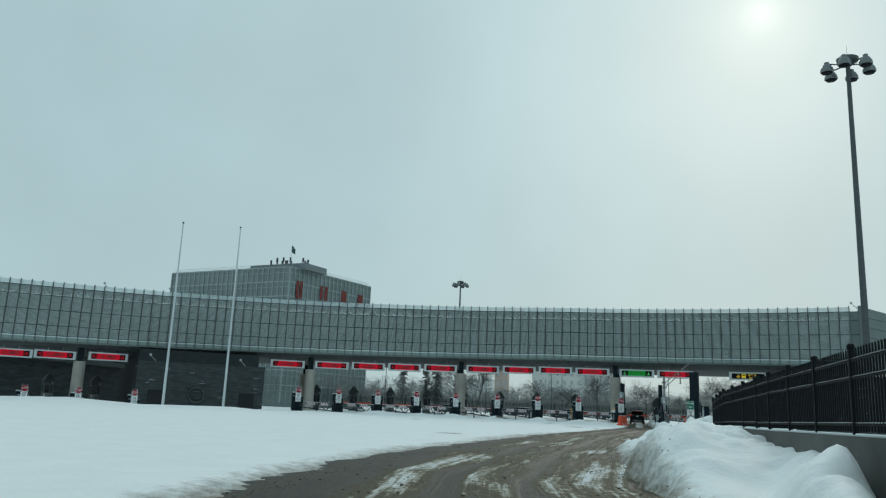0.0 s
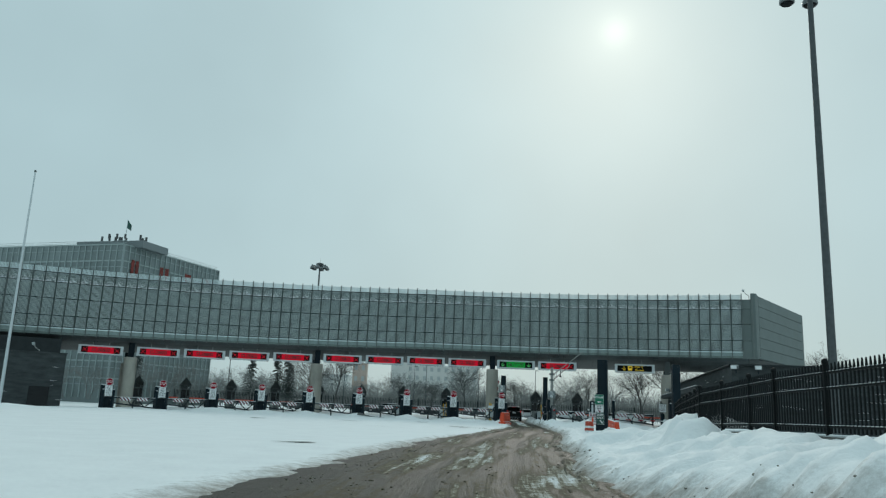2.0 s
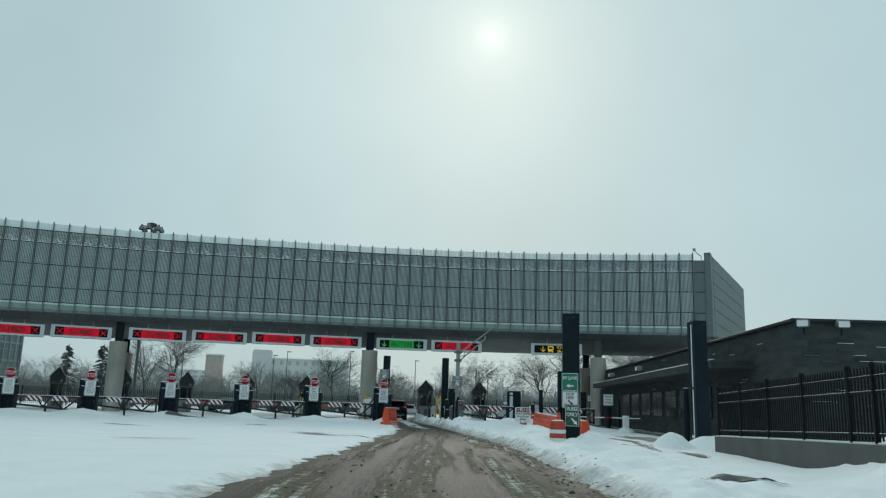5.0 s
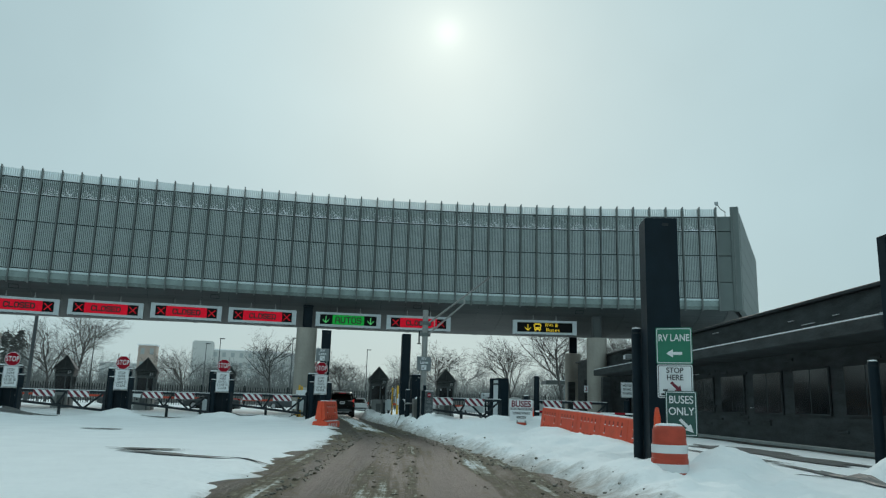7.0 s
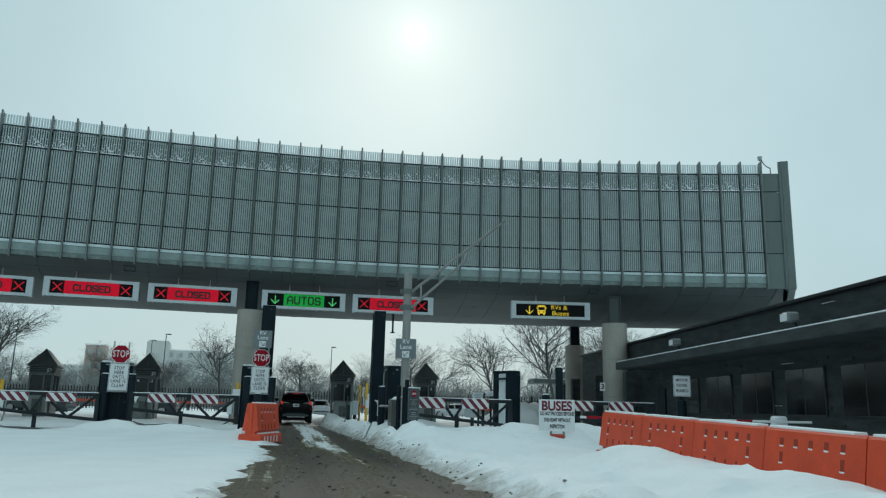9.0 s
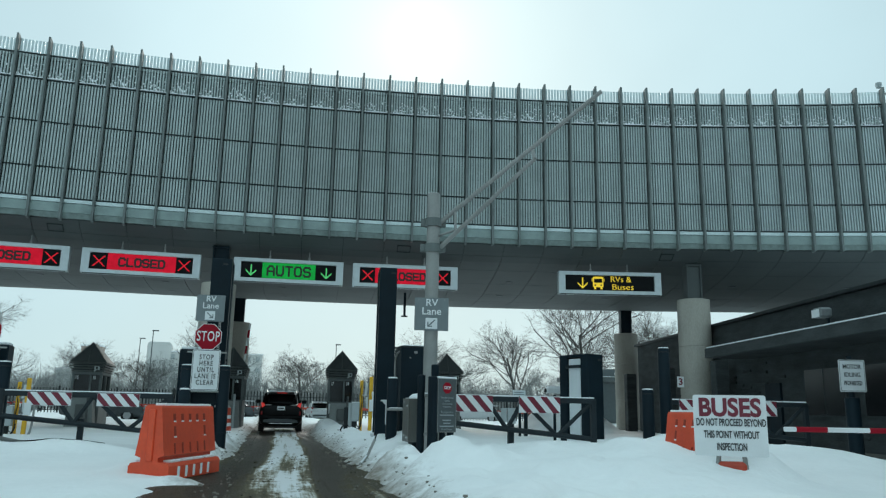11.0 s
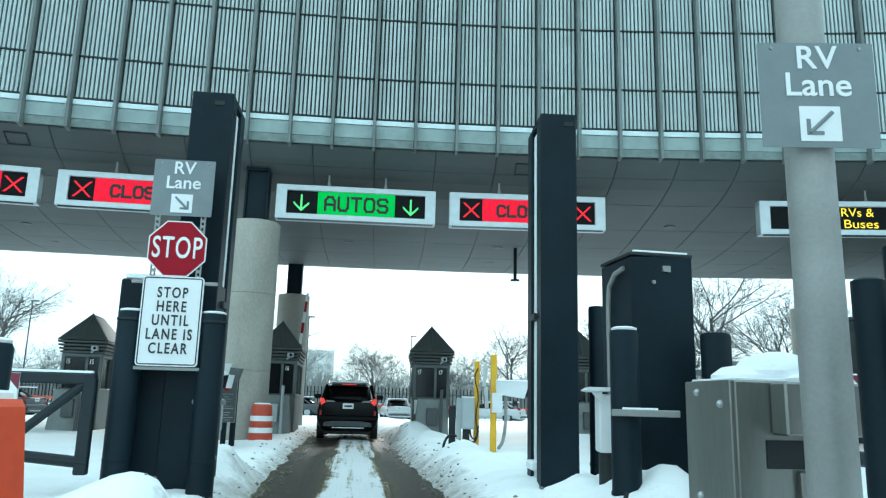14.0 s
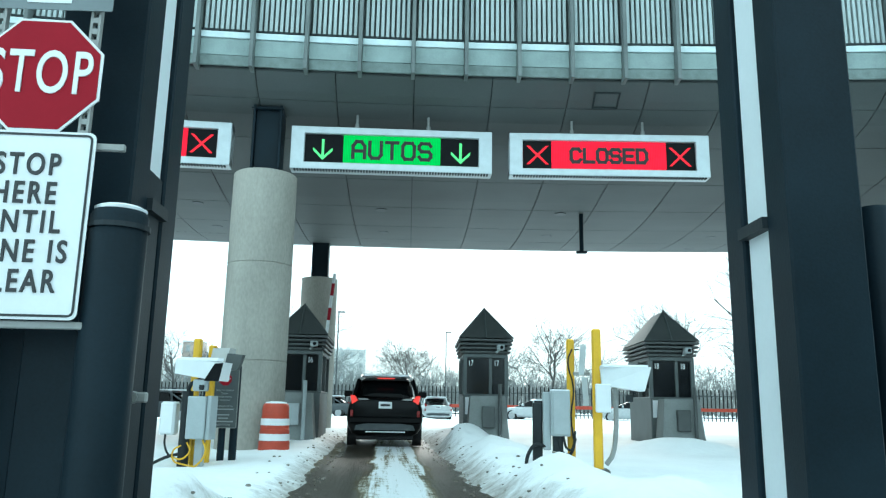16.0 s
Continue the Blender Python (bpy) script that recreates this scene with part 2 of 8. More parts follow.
# ---- mesh helpers ----
class Shape:
    """Collects vertices and faces of one mesh."""

    def __init__(self):
        self.v, self.f, self.mi, self.slot = [], [], [], 0

    def add(self, verts, faces):
        o = len(self.v)
        self.v += [tuple(p) for p in verts]
        self.f += [tuple(i + o for i in q) for q in faces]
        self.mi += [self.slot] * len(faces)
        return self

    def box(self, c, s, rz=0.0, ch=0.0):
        """A box about c with sizes s, turned rz degrees about z, its edges cut by ch."""
        x, y, z = (k / 2 for k in s)
        ca, sa = math.cos(radians(rz)), math.sin(radians(rz))
        ch = min(ch, x * 0.45, y * 0.45, z * 0.45)
        if ch <= 0:
            p = [(i * x, j * y, k * z) for i in (-1, 1) for j in (-1, 1) for k in (-1, 1)]
            q = [(0, 1, 3, 2), (4, 6, 7, 5), (0, 4, 5, 1), (2, 3, 7, 6), (0, 2, 6, 4), (1, 5, 7, 3)]
        else:
            p, ids = [], {}
            for i in (-1, 1):
                for j in (-1, 1):
                    for k in (-1, 1):
                        for a in range(3):
                            e = [x - ch, y - ch, z - ch]
                            e[a] += ch
                            ids[(i, j, k, a)] = len(p)
                            p.append((i * e[0], j * e[1], k * e[2]))
            q = []
            for a in range(3):
                for sgn in (-1, 1):
                    r = []
                    for u, w in ((-1, -1), (1, -1), (1, 1), (-1, 1)):
                        t = [0, 0, 0]
                        t[a], t[(a + 1) % 3], t[(a + 2) % 3] = sgn, u, w
                        r.append(ids[(*t, a)])
                    q.append(tuple(r if sgn > 0 else r[::-1]))
            for a in range(3):
                b, c2 = (a + 1) % 3, (a + 2) % 3
                for u in (-1, 1):
                    for w in (-1, 1):
                        t0, t1 = [0, 0, 0], [0, 0, 0]
                        t0[a], t1[a] = -1, 1
                        t0[b] = t1[b] = u
                        t0[c2] = t1[c2] = w
                        r = [ids[(*t0, b)], ids[(*t1, b)], ids[(*t1, c2)], ids[(*t0, c2)]]
                        q.append(tuple(r if u * w > 0 else r[::-1]))
            for i in (-1, 1):
                for j in (-1, 1):
                    for k in (-1, 1):
                        r = [ids[(i, j, k, a)] for a in range(3)]
                        q.append(tuple(r if i * j * k > 0 else r[::-1]))
        return self.add([(c[0] + a * ca - b * sa, c[1] + a * sa + b * ca, c[2] + d) for a, b, d in p], q)

    def tube(self, p0, p1, r0, r1=None, n=10, caps=True):
        """A round bar from p0 to p1."""
        r1 = r0 if r1 is None else r1
        p0, p1 = Vector(p0), Vector(p1)
        d = (p1 - p0).normalized()
        u = d.orthogonal().normalized()
        w = d.cross(u)
        ring = [(math.cos(2 * math.pi * k / n), math.sin(2 * math.pi * k / n)) for k in range(n)]
        v = [p0 + r0 * (a * u + b * w) for a, b in ring] + [p1 + r1 * (a * u + b * w) for a, b in ring]
        f = [(k, (k + 1) % n, n + (k + 1) % n, n + k) for k in range(n)]
        if caps:
            f += [tuple(range(n))[::-1], tuple(range(n, 2 * n))]
        return self.add(v, f)

    def lathe(self, prof, c=(0, 0, 0), n=20, squash=1.0):
        """A turned form from rows (radius, height) about the upright through c."""
        v, f = [], []
        for r, z in prof:
            v += [(c[0] + r * math.cos(2 * math.pi * k / n), c[1] + squash * r * math.sin(2 * math.pi * k / n), c[2] + z) for k in range(n)]
        for j in range(len(prof) - 1):
            f += [(j * n + k, j * n + (k + 1) % n, (j + 1) * n + (k + 1) % n, (j + 1) * n + k) for k in range(n)]
        f += [tuple(range(n))[::-1], tuple(range((len(prof) - 1) * n, len(prof) * n))]
        return self.add(v, f)

    def plate(self, pts, y0, y1):
        """An upright plate: outline pts in x and z, from y0 (front) to y1 (back)."""
        n = len(pts)
        v = [(x, y0, z) for x, z in pts] + [(x, y1, z) for x, z in pts]
        f = [tuple(range(n)), tuple(range(n, 2 * n))[::-1]] + [(k, n + k, n + (k + 1) % n, (k + 1) % n) for k in range(n)]
        return self.add(v, f)

    def mesh(self, name, *mats, smooth=False):
        me = bpy.data.meshes.new(name)
        me.from_pydata(self.v, [], self.f)
        for m in mats:
            me.materials.append(m)
        if len(mats) > 1:
            me.polygons.foreach_set("material_index", self.mi)
        me.update()
        b = bmesh.new()
        b.from_mesh(me)
        bmesh.ops.recalc_face_normals(b, faces=b.faces)
        b.to_mesh(me)
        b.free()
        if smooth:
            me.polygons.foreach_set("use_smooth", [True] * len(me.polygons))
            me.set_sharp_from_angle(angle=radians(40))
        return me


def part(name, shape, material, parent, label="", smooth=False, at=None):
    """Links a shape (or a ready mesh) as one mesh object under a thing or a part."""
    me = shape.mesh(name, material, smooth=smooth) if isinstance(shape, Shape) else shape
    ob = new(name, me)
    ob.parent = parent
    if at is not None:
        ob.matrix_basis = at
    if label:
        ob["label"] = label
    return ob


def thing(name, m, label, category, group="", kind=""):
    ob = new(name)
    ob.matrix_basis = m
    ob.empty_display_size = 0.1
    return tagged(ob, label, category, group, kind)


TEXTS = {}


def lettering(words, size, depth=0.004, wide=1.0, gap=1.0, bold=0.012):
    """Built-in lettering as a mesh that stands upright and faces -y, centred on its origin."""
    key = (words, size, depth, wide, gap, bold)
    if key not in TEXTS:
        cu = bpy.data.curves.new("words", "FONT")
        cu.body, cu.size, cu.extrude = words, size, depth
        cu.align_x, cu.align_y, cu.resolution_u = "CENTER", "CENTER", 5
        cu.space_character, cu.space_line = gap, 0.86
        cu.offset = size * bold
        ob = bpy.data.objects.new("words", cu)
        scene.collection.objects.link(ob)
        me = bpy.data.meshes.new_from_object(ob.evaluated_get(bpy.context.evaluated_depsgraph_get()))
        bpy.data.objects.remove(ob)
        bpy.data.curves.remove(cu)
        me.transform(Matrix.Diagonal((wide, 1, 1, 1)))
        me.transform(Matrix.Rotation(radians(90), 4, "X"))
        me.name = "lettering"
        TEXTS[key] = me
    return TEXTS[key]


def letters(words, size, material, parent, at, wide=1.0, name="lettering", gap=1.0, bold=0.012):
    me = lettering(words, size, 0.004, wide, gap, bold)
    me = me if not me.materials else me.copy()
    me.materials.append(material)
    TEXTS[(words, size, 0.004, wide, gap, bold)] = me
    return part(name, me, material, parent, at=at)


# ---- plan: the bridge building is an arc about one centre ----
XC, YC, R_FRONT, R_BACK = 7.703, -65.542, 80.836, 94.8
A_END, A_STEP = 10.31, 0.7436   # degrees: the end corner, and from fin to fin
Z_FIN, Z_TOP, Z_SILL, Z_SOFFIT = 14.09, 13.47, 8.05, 7.42
N_BAY = 97


def polar(r, a, z=0.0, turn=0.0):
    """Pose at radius r and bearing a degrees; local y points away from the centre."""
    return pose(XC + r * math.sin(radians(a)), YC + r * math.cos(radians(a)), z, 0, 0, -a + turn)


# the underside is a shallow hull: steep behind the facade, lowest in the middle, rising to the rear
HULL_R = [81.05, 81.5, 82.05, 83.0, 84.2, 85.4, 87.0, 88.6, 90.2, 91.8, 93.2, 94.7]
HULL_Z = [7.40, 7.16, 6.95, 6.78, 6.65, 6.55, 6.43, 6.38, 6.40, 6.47, 6.57, 6.72]


def hull_z(r):
    return float(np.interp(r, HULL_R, HULL_Z))


def hull_sheet(radii, bearings, lift, thick=0.0):
    """A curved sheet under the bridge between the given radii and bearings."""
    sh = Shape()
    nr = len(radii)
    for t in bearings:
        for r in radii:
            sh.v.append((XC + r * math.sin(radians(t)), YC + r * math.cos(radians(t)), hull_z(r) + lift + sag(t)))
    for i in range(len(bearings) - 1):
        for j in range(nr - 1):
            sh.f.append((i * nr + j, i * nr + j + 1, (i + 1) * nr + j + 1, (i + 1) * nr + j))
    if thick:
        o = len(sh.v)
        rim = [j for j in range(nr)] + [i * nr + nr - 1 for i in range(1, len(bearings))] + [(len(bearings) - 1) * nr + j for j in range(nr - 2, -1, -1)] + [i * nr for i in range(len(bearings) - 2, 0, -1)]
        sh.v += [(sh.v[k][0], sh.v[k][1], sh.v[k][2] + thick) for k in rim]
        n = len(rim)
        sh.f += [(rim[k], rim[(k + 1) % n], o + (k + 1) % n, o + k) for k in range(n)]
    sh.mi = [0] * len(sh.f)
    return sh


def sag(a):
    """The building steps down gently with the ground towards its far end."""
    return min(0.0, 0.0295 * (a + 14.0))


def arc_band(r0, r1, z0, z1, a0, a1, n, sagged=True):
    """A curved solid between two radii and two heights."""
    s = Shape()
    for k in range(n + 1):
        a = a0 + (a1 - a0) * k / n
        dz = sag(a) if sagged else 0.0
        for r, z in ((r0, z0), (r1, z0), (r1, z1), (r0, z1)):
            s.v.append((XC + r * math.sin(radians(a)), YC + r * math.cos(radians(a)), z + dz))
    for k in range(n):
        for j in range(4):
            s.f.append((4 * k + j, 4 * k + (j + 1) % 4, 4 * k + 4 + (j + 1) % 4, 4 * k + 4 + j))
    s.f += [(0, 1, 2, 3), (4 * n, 4 * n + 3, 4 * n + 2, 4 * n + 1)]
    s.mi = [0] * len(s.f)
    return s


A_FAR = A_END - N_BAY * A_STEP


def bridge_building():
    b = thing("bridge_building", Matrix.Identity(4), "long curved bridge building over the lanes, clad in grey-green vertical louvers", "building", kind="structure")
    part("body", arc_band(R_FRONT + 0.30, R_BACK - 0.1, Z_SOFFIT + 0.10, Z_TOP - 0.15, A_END - 0.3, A_FAR, 60), M_BACK, b)
    part("roof", arc_band(R_FRONT + 0.10, R_BACK, Z_TOP - 0.14, Z_TOP + 0.02, A_END - 0.1, A_FAR, 60), M_FIN, b)
    part("roof_snow", arc_band(R_FRONT + 1.0, R_BACK - 0.6, Z_TOP + 0.02, Z_TOP + 0.14, A_END - 0.4, A_FAR, 60), M_SNOWCAP, b)
    part("back_wall", arc_band(R_BACK - 0.1, R_BACK + 0.1, 6.74, Z_TOP - 0.15, A_END, A_FAR, 60), M_ENDWALL, b)
    # soffit of separate curved panels with recessed joints, all in one mesh
    s = Shape()
    joints = [81.05, 81.72, 83.2, 85.4, 87.6, 89.9, 92.3, R_BACK - 0.1]
    bay, first_joint = 1.1115, 9.901
    a = first_joint
    while a > A_FAR:
        a2 = max(A_FAR, a - bay)
        for r0, r1 in zip(joints, joints[1:]):
            q = hull_sheet(list(np.linspace(r0 + 0.011, r1 - 0.011, 4)), [a - 0.0075, (a + a2) / 2, a2 + 0.0075], 0.0, 0.04)
            s.add(q.v, q.f)
        a = a2
    tagged(new("ceiling", s.mesh("ceiling", M_SOFFIT)), "grey metal soffit panels with thin joints under the bridge", "ceiling", kind="structure")
    bearings = list(np.linspace(A_END - 0.35, A_FAR, 90))
    part("soffit_backing", hull_sheet(HULL_R, bearings, 0.045), M_TRANSOM, b)
    cap = Shape()
    rim = [(r, hull_z(r)) for r in HULL_R] + [(R_BACK - 0.1, 7.5), (81.05, 7.5)]
    for t in (A_END - 0.40, A_END - 0.34):
        cap.v += [(XC + r * math.sin(radians(t)), YC + r * math.cos(radians(t)), z) for r, z in rim]
    nn = len(rim)
    cap.f = [tuple(range(nn)), tuple(range(nn, 2 * nn))[::-1]] + [(k, (k + 1) % nn, nn + (k + 1) % nn, nn + k) for k in range(nn)]
    cap.mi = [0] * len(cap.f)
    part("soffit_end", cap, M_SOFFIT, b)
    # recessed downlights, four in a row, every third bay
    rim = Shape().lathe([(0.12, 0.0), (0.165, 0.0), (0.165, 0.05), (0.12, 0.05)], n=16).mesh("downlight", M_LAMPPOLE)
    bowl = Shape().lathe([(0.118, 0.012), (0.118, 0.05), (0.02, 0.055)], n=14).mesh("downlight_bowl", M_BLACK)
    for j in range(-4, 18):
        for r in (85.0, 87.9, 90.9, 93.6):
            t = -3.995 - j * 3 * bay
            if A_FAR < t < A_END - 0.5:
                dl = part("downlight", rim, M_LAMPPOLE, b, at=polar(r, t, hull_z(r) - 0.014 + sag(t)))
                part("bowl", bowl, M_BLACK, dl)
    hatch = Shape()
    for x0, y0, sx, sy in ((0, -0.2, 0.5, 0.03), (0, 0.2, 0.5, 0.03), (-0.25, 0, 0.03, 0.43), (0.25, 0, 0.03, 0.43)):
        hatch.box((x0, y0, 0), (sx, sy, 0.02))
    hatch = hatch.mesh("soffit_hatch", M_TRANSOM)
    for t in (-4.0, 3.4, -12.9, -20.7):
        part("soffit_hatch", hatch, M_TRANSOM, b, at=polar(81.46, t, hull_z(81.46) - 0.02 + sag(t)) @ pose(0, 0, 0, -26, 0, 0))
    # one bay of the front: fin, louver panel, frosted band, parapet pane
    step = math.radians(A_STEP) * R_FRONT
    fin = Shape().plate([(-0.035, 7.33), (0.035, 7.33), (0.035, Z_FIN), (-0.035, Z_FIN)], -0.13, 0.2)
    fin.box((0, 0.21, 13.7), (0.10, 0.03, 0.7))
    fin = fin.mesh("fin", M_FIN)
    lou = Shape()
    rows = [(8.17, 9.215), (9.265, 10.885), (10.935, 12.47)]
    n = 9
    for z0, z1 in rows:
        for k in range(n):
            x = (k + 0.5) / n * (step - 0.13) - (step - 0.13) / 2
            lou.box((x, 0.13, (z0 + z1) / 2), (0.058, 0.07, z1 - z0))
    lou = lou.mesh("louver_panel", M_SLAT)
    bar = Shape()
    for z in (8.145, 9.24, 10.91, 12.50, Z_TOP - 0.02):
        bar.box((0, 0.11, z), (step - 0.08, 0.09, 0.045), ch=0.008)
    bar = bar.mesh("transom", M_TRANSOM)
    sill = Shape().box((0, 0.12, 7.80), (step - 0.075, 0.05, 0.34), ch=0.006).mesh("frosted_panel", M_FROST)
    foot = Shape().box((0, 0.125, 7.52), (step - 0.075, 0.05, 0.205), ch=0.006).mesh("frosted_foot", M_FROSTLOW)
    strip = Shape().box((0, 0.10, 8.045), (step - 0.075, 0.07, 0.13), ch=0.006).mesh("sill_strip", M_PARAPET)
    top = Shape()
    for k in range(n):
        x = (k + 0.5) / n * (step - 0.13) - (step - 0.13) / 2
        top.box((x, 0.13, 12.98), (0.052, 0.07, 0.88))
    top = top.mesh("top_louver", M_SLAT)
    pane = Shape()
    for k in range(8):
        x = (k + 0.5) / 8 * (step - 0.1) - (step - 0.1) / 2
        pane.box((x, 0.14, 13.74), (0.085, 0.012, 0.5))
    pane.box((0, 0.14, 13.5), (step - 0.08, 0.03, 0.05))
    pane = pane.mesh("parapet_pane", M_PARAPET)
    rng = random.Random(5)
    snows = []
    for q in range(5):
        sn = Shape()
        for k in range(46):
            x = rng.uniform(-0.45, 0.45)
            h = abs(rng.gauss(0, 0.33))
            if h > 0.82:
                continue
            sz = rng.uniform(0.016, 0.046) * (1.2 - h)
            sn.box((x, 0.085 + rng.uniform(0, 0.02), 12.56 + h), (sz * rng.uniform(0.7, 1.6), 0.03, sz * rng.uniform(0.8, 2.0)), ch=0.006)
        nn = 12
        prof = [0.01 + 0.04 * rng.random() for _ in range(nn + 1)]
        pts = [(-0.46, 12.53)] + [(-0.46 + 0.92 * k / nn, 12.53 + prof[k]) for k in range(nn + 1)] + [(0.46, 12.53)]
        sn.plate(pts, 0.03, 0.1)
        snows.append(sn.mesh("clinging_snow", M_SNOWCAP))
    for i in range(N_BAY + 1):
        t = A_END - i * A_STEP
        part("fin", fin, M_FIN, b, at=polar(R_FRONT, t, sag(t)))
        if i == N_BAY or i == 0:
            continue
        tm = t - 0.5 * A_STEP
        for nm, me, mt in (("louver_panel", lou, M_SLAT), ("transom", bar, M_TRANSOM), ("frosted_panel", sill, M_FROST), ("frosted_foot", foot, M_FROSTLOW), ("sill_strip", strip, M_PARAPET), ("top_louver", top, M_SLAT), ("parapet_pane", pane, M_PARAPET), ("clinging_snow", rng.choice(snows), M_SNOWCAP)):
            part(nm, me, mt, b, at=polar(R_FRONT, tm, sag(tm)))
    # solid corner panel and the end wall
    tm = A_END - 0.5 * A_STEP
    for z0, z1 in ((7.36, 9.15), (9.19, 10.85), (10.9, 12.45), (12.5, Z_TOP)):
        part("corner_panel", Shape().box((0, 0.1, (z0 + z1) / 2), (step - 0.08, 0.14, z1 - z0), ch=0.01), M_ENDWALL, b, at=polar(R_FRONT, tm))
    p0 = polar(R_FRONT - 0.1, A_END).translation
    p1 = Vector((30.6, 30.4, 0))
    d = p1 - Vector((p0.x, p0.y, 0))
    ln, yaw = d.length, math.degrees(math.atan2(-d.x, d.y))
    part("end_post", Shape().box((0.05, 0.3, 10.72), (0.5, 0.6, 6.75), ch=0.03), M_ENDWALL, b, at=pose(p0.x, p0.y, 0, 0, 0, yaw))
    part("end_joint", Shape().box((0.12, 0.85, 10.72), (0.3, 0.5, 6.5)), M_FIN, b, at=pose(p0.x, p0.y, 0, 0, 0, yaw))
    nz = 6
    for k in range(nz):
        z0 = 7.45 + k * (13.95 - 7.45) / nz
        part("end_wall_panel", Shape().box((0.12, (ln + 1.1) / 2, z0 + 0.53), (0.35, ln - 1.1, 1.045), ch=0.012), M_ENDWALL, b, at=pose(p0.x, p0.y, 0, 0, 0, yaw))
    # wedge that closes the plan behind the end wall
    w = Shape()
    q0, q1 = polar(R_FRONT + 0.4, A_END - 0.5).translation, polar(R_BACK, A_END - 0.5).translation
    base = [(q0.x, q0.y), (p0.x - 0.1, p0.y + 0.5), (p1.x - 0.2, p1.y), (q1.x, q1.y)]
    w.add([(x, y, Z_SOFFIT + 0.01) for x, y in base] + [(x, y, Z_TOP) for x, y in base], [(0, 1, 2, 3), (7, 6, 5, 4), (0, 4, 5, 1), (1, 5, 6, 2), (2, 6, 7, 3), (3, 7, 4, 0)])
    part("end_block", w, M_SOFFIT, b)
    # cameras on curved arms over the parapet
    return b


bridge_building()


def roof_camera(m):
    c = thing("security_camera", m, "small grey dome camera on a curved roof arm", "camera")
    s = Shape()
    pts = [(0, 0, 0)] + [(-0.55 * math.sin(t) * 0.9, 0, 0.55 + 0.5 * (1 - math.cos(t)) + 0.1 * t) for t in (0, 0.3, 0.7, 1.1, 1.5)]
    for a, q in zip(pts, pts[1:]):
        s.tube(a, q, 0.03, n=8)
    part("arm", s, M_POLE, c, smooth=True)
    part("dome", Shape().lathe([(0.02, 0.12), (0.12, 0.1), (0.13, 0), (0.1, -0.1), (0.03, -0.14)], c=(pts[-1][0] - 0.05, 0, pts[-1][2] - 0.1), n=14), M_GREYBOX, c, smooth=True)
    return c


cam_a = roof_camera(pose(22.0, 14.8, 13.45))
for t in (-47.5, -52.5):
    copy_thing(cam_a, polar(82, t, 13.45 + sag(t)))


# ---- columns ----
def bridge_column(m, top, under, neck=M_STEEL_DARK):
    c = thing("concrete_column", m, "round cast concrete column with a dark steel neck under the soffit", "column", "columns under the bridge building", kind="structure")
    s = Shape()
    s.lathe([(0.64, -0.3), (0.64, 1.74), (0.625, 1.75), (0.625, 1.77), (0.64, 1.78), (0.64, 3.64), (0.625, 3.65), (0.625, 3.67), (0.64, 3.68), (0.64, top - 0.02), (0.62, top)], n=28)
    part("shaft", s, M_CONC, c, smooth=True)
    mid, ln = (top + under) / 2, under - top
    part("neck", Shape().box((0, 0, mid + 0.05), (0.50, 0.42, ln + 0.14), ch=0.02), neck, c)
    for x in (-0.27, 0.27):
        part("rib", Shape().box((x, 0, mid + 0.03), (0.05, 0.60, ln + 0.08), ch=0.01), neck, c)
    part("cap_plate", Shape().box((0, 0, under - 0.01), (0.66, 0.66, 0.03), ch=0.006), neck, c)
    return c


bridge_column(polar(82.15, 4.24), 5.55, hull_z(82.15), M_SOFFIT)
col = bridge_column(polar(82.15, -8.87), 5.55, hull_z(82.15))
for t in (-22.35, -35.6, -53.9):
    copy_thing(col, polar(82.15, t, sag(t)))
rear_col = bridge_column(polar(94.15, 4.2), 5.35, hull_z(94.15))
for t in (-8.75, -22.3, -35.6):
    copy_thing(rear_col, polar(94.15, t, sag(t)))


# ---- ground: one snow sheet, with a ploughed road through it ----
FENCE_Y = [-84.0, -70.5, -60.5, -51.5, -45.0, -33.0, -22.4]
FENCE_X = [16.5, 13.3, 11.75, 10.35, 9.65, 10.3, 11.0]
EDGE_Y = [-110, -95, -85, -78, -72.4, -68, -60.7, -49, -40, -33, -21, -10, -3, 2.2, 9.8, 13.2, 23, 40, 60]
EDGE_L = [16, 11.5, 8.6, 6.3, 4.75, 3.55, 2.05, 1.25, 0.72, 0.55, 0.65, 0.45, -0.42, -1.35, -2.5, -3.05, -4.6, -7.4, -10.5]
EDGE_YR = [-110, -95, -85, -75, -65, -56.5, -50, -43, -37.7, -22, -15, -8, -4, 2.7, 10.5, 20, 40, 60]
EDGE_R = [26, 20, 17, 12.4, 9.3, 7.5, 6.1, 5.8, 5.1, 4.4, 3.4, 2.35, 1.8, 1.0, -0.3, -1.8, -4.6, -7.5]
MID_Y = [-110, -95, -81, -65, -54, -36, -25, -13, -7.7, 0, 5, 20, 40, 60]
MID_X = [23, 17, 11.5, 6.1, 4.3, 2.5, 2.07, 1.9, 1.2, 0.0, -0.55, -2.75, -5.6, -8.6]


def smooth01(v):
    v = np.clip(v, 0, 1)
    return v * v * (3 - 2 * v)


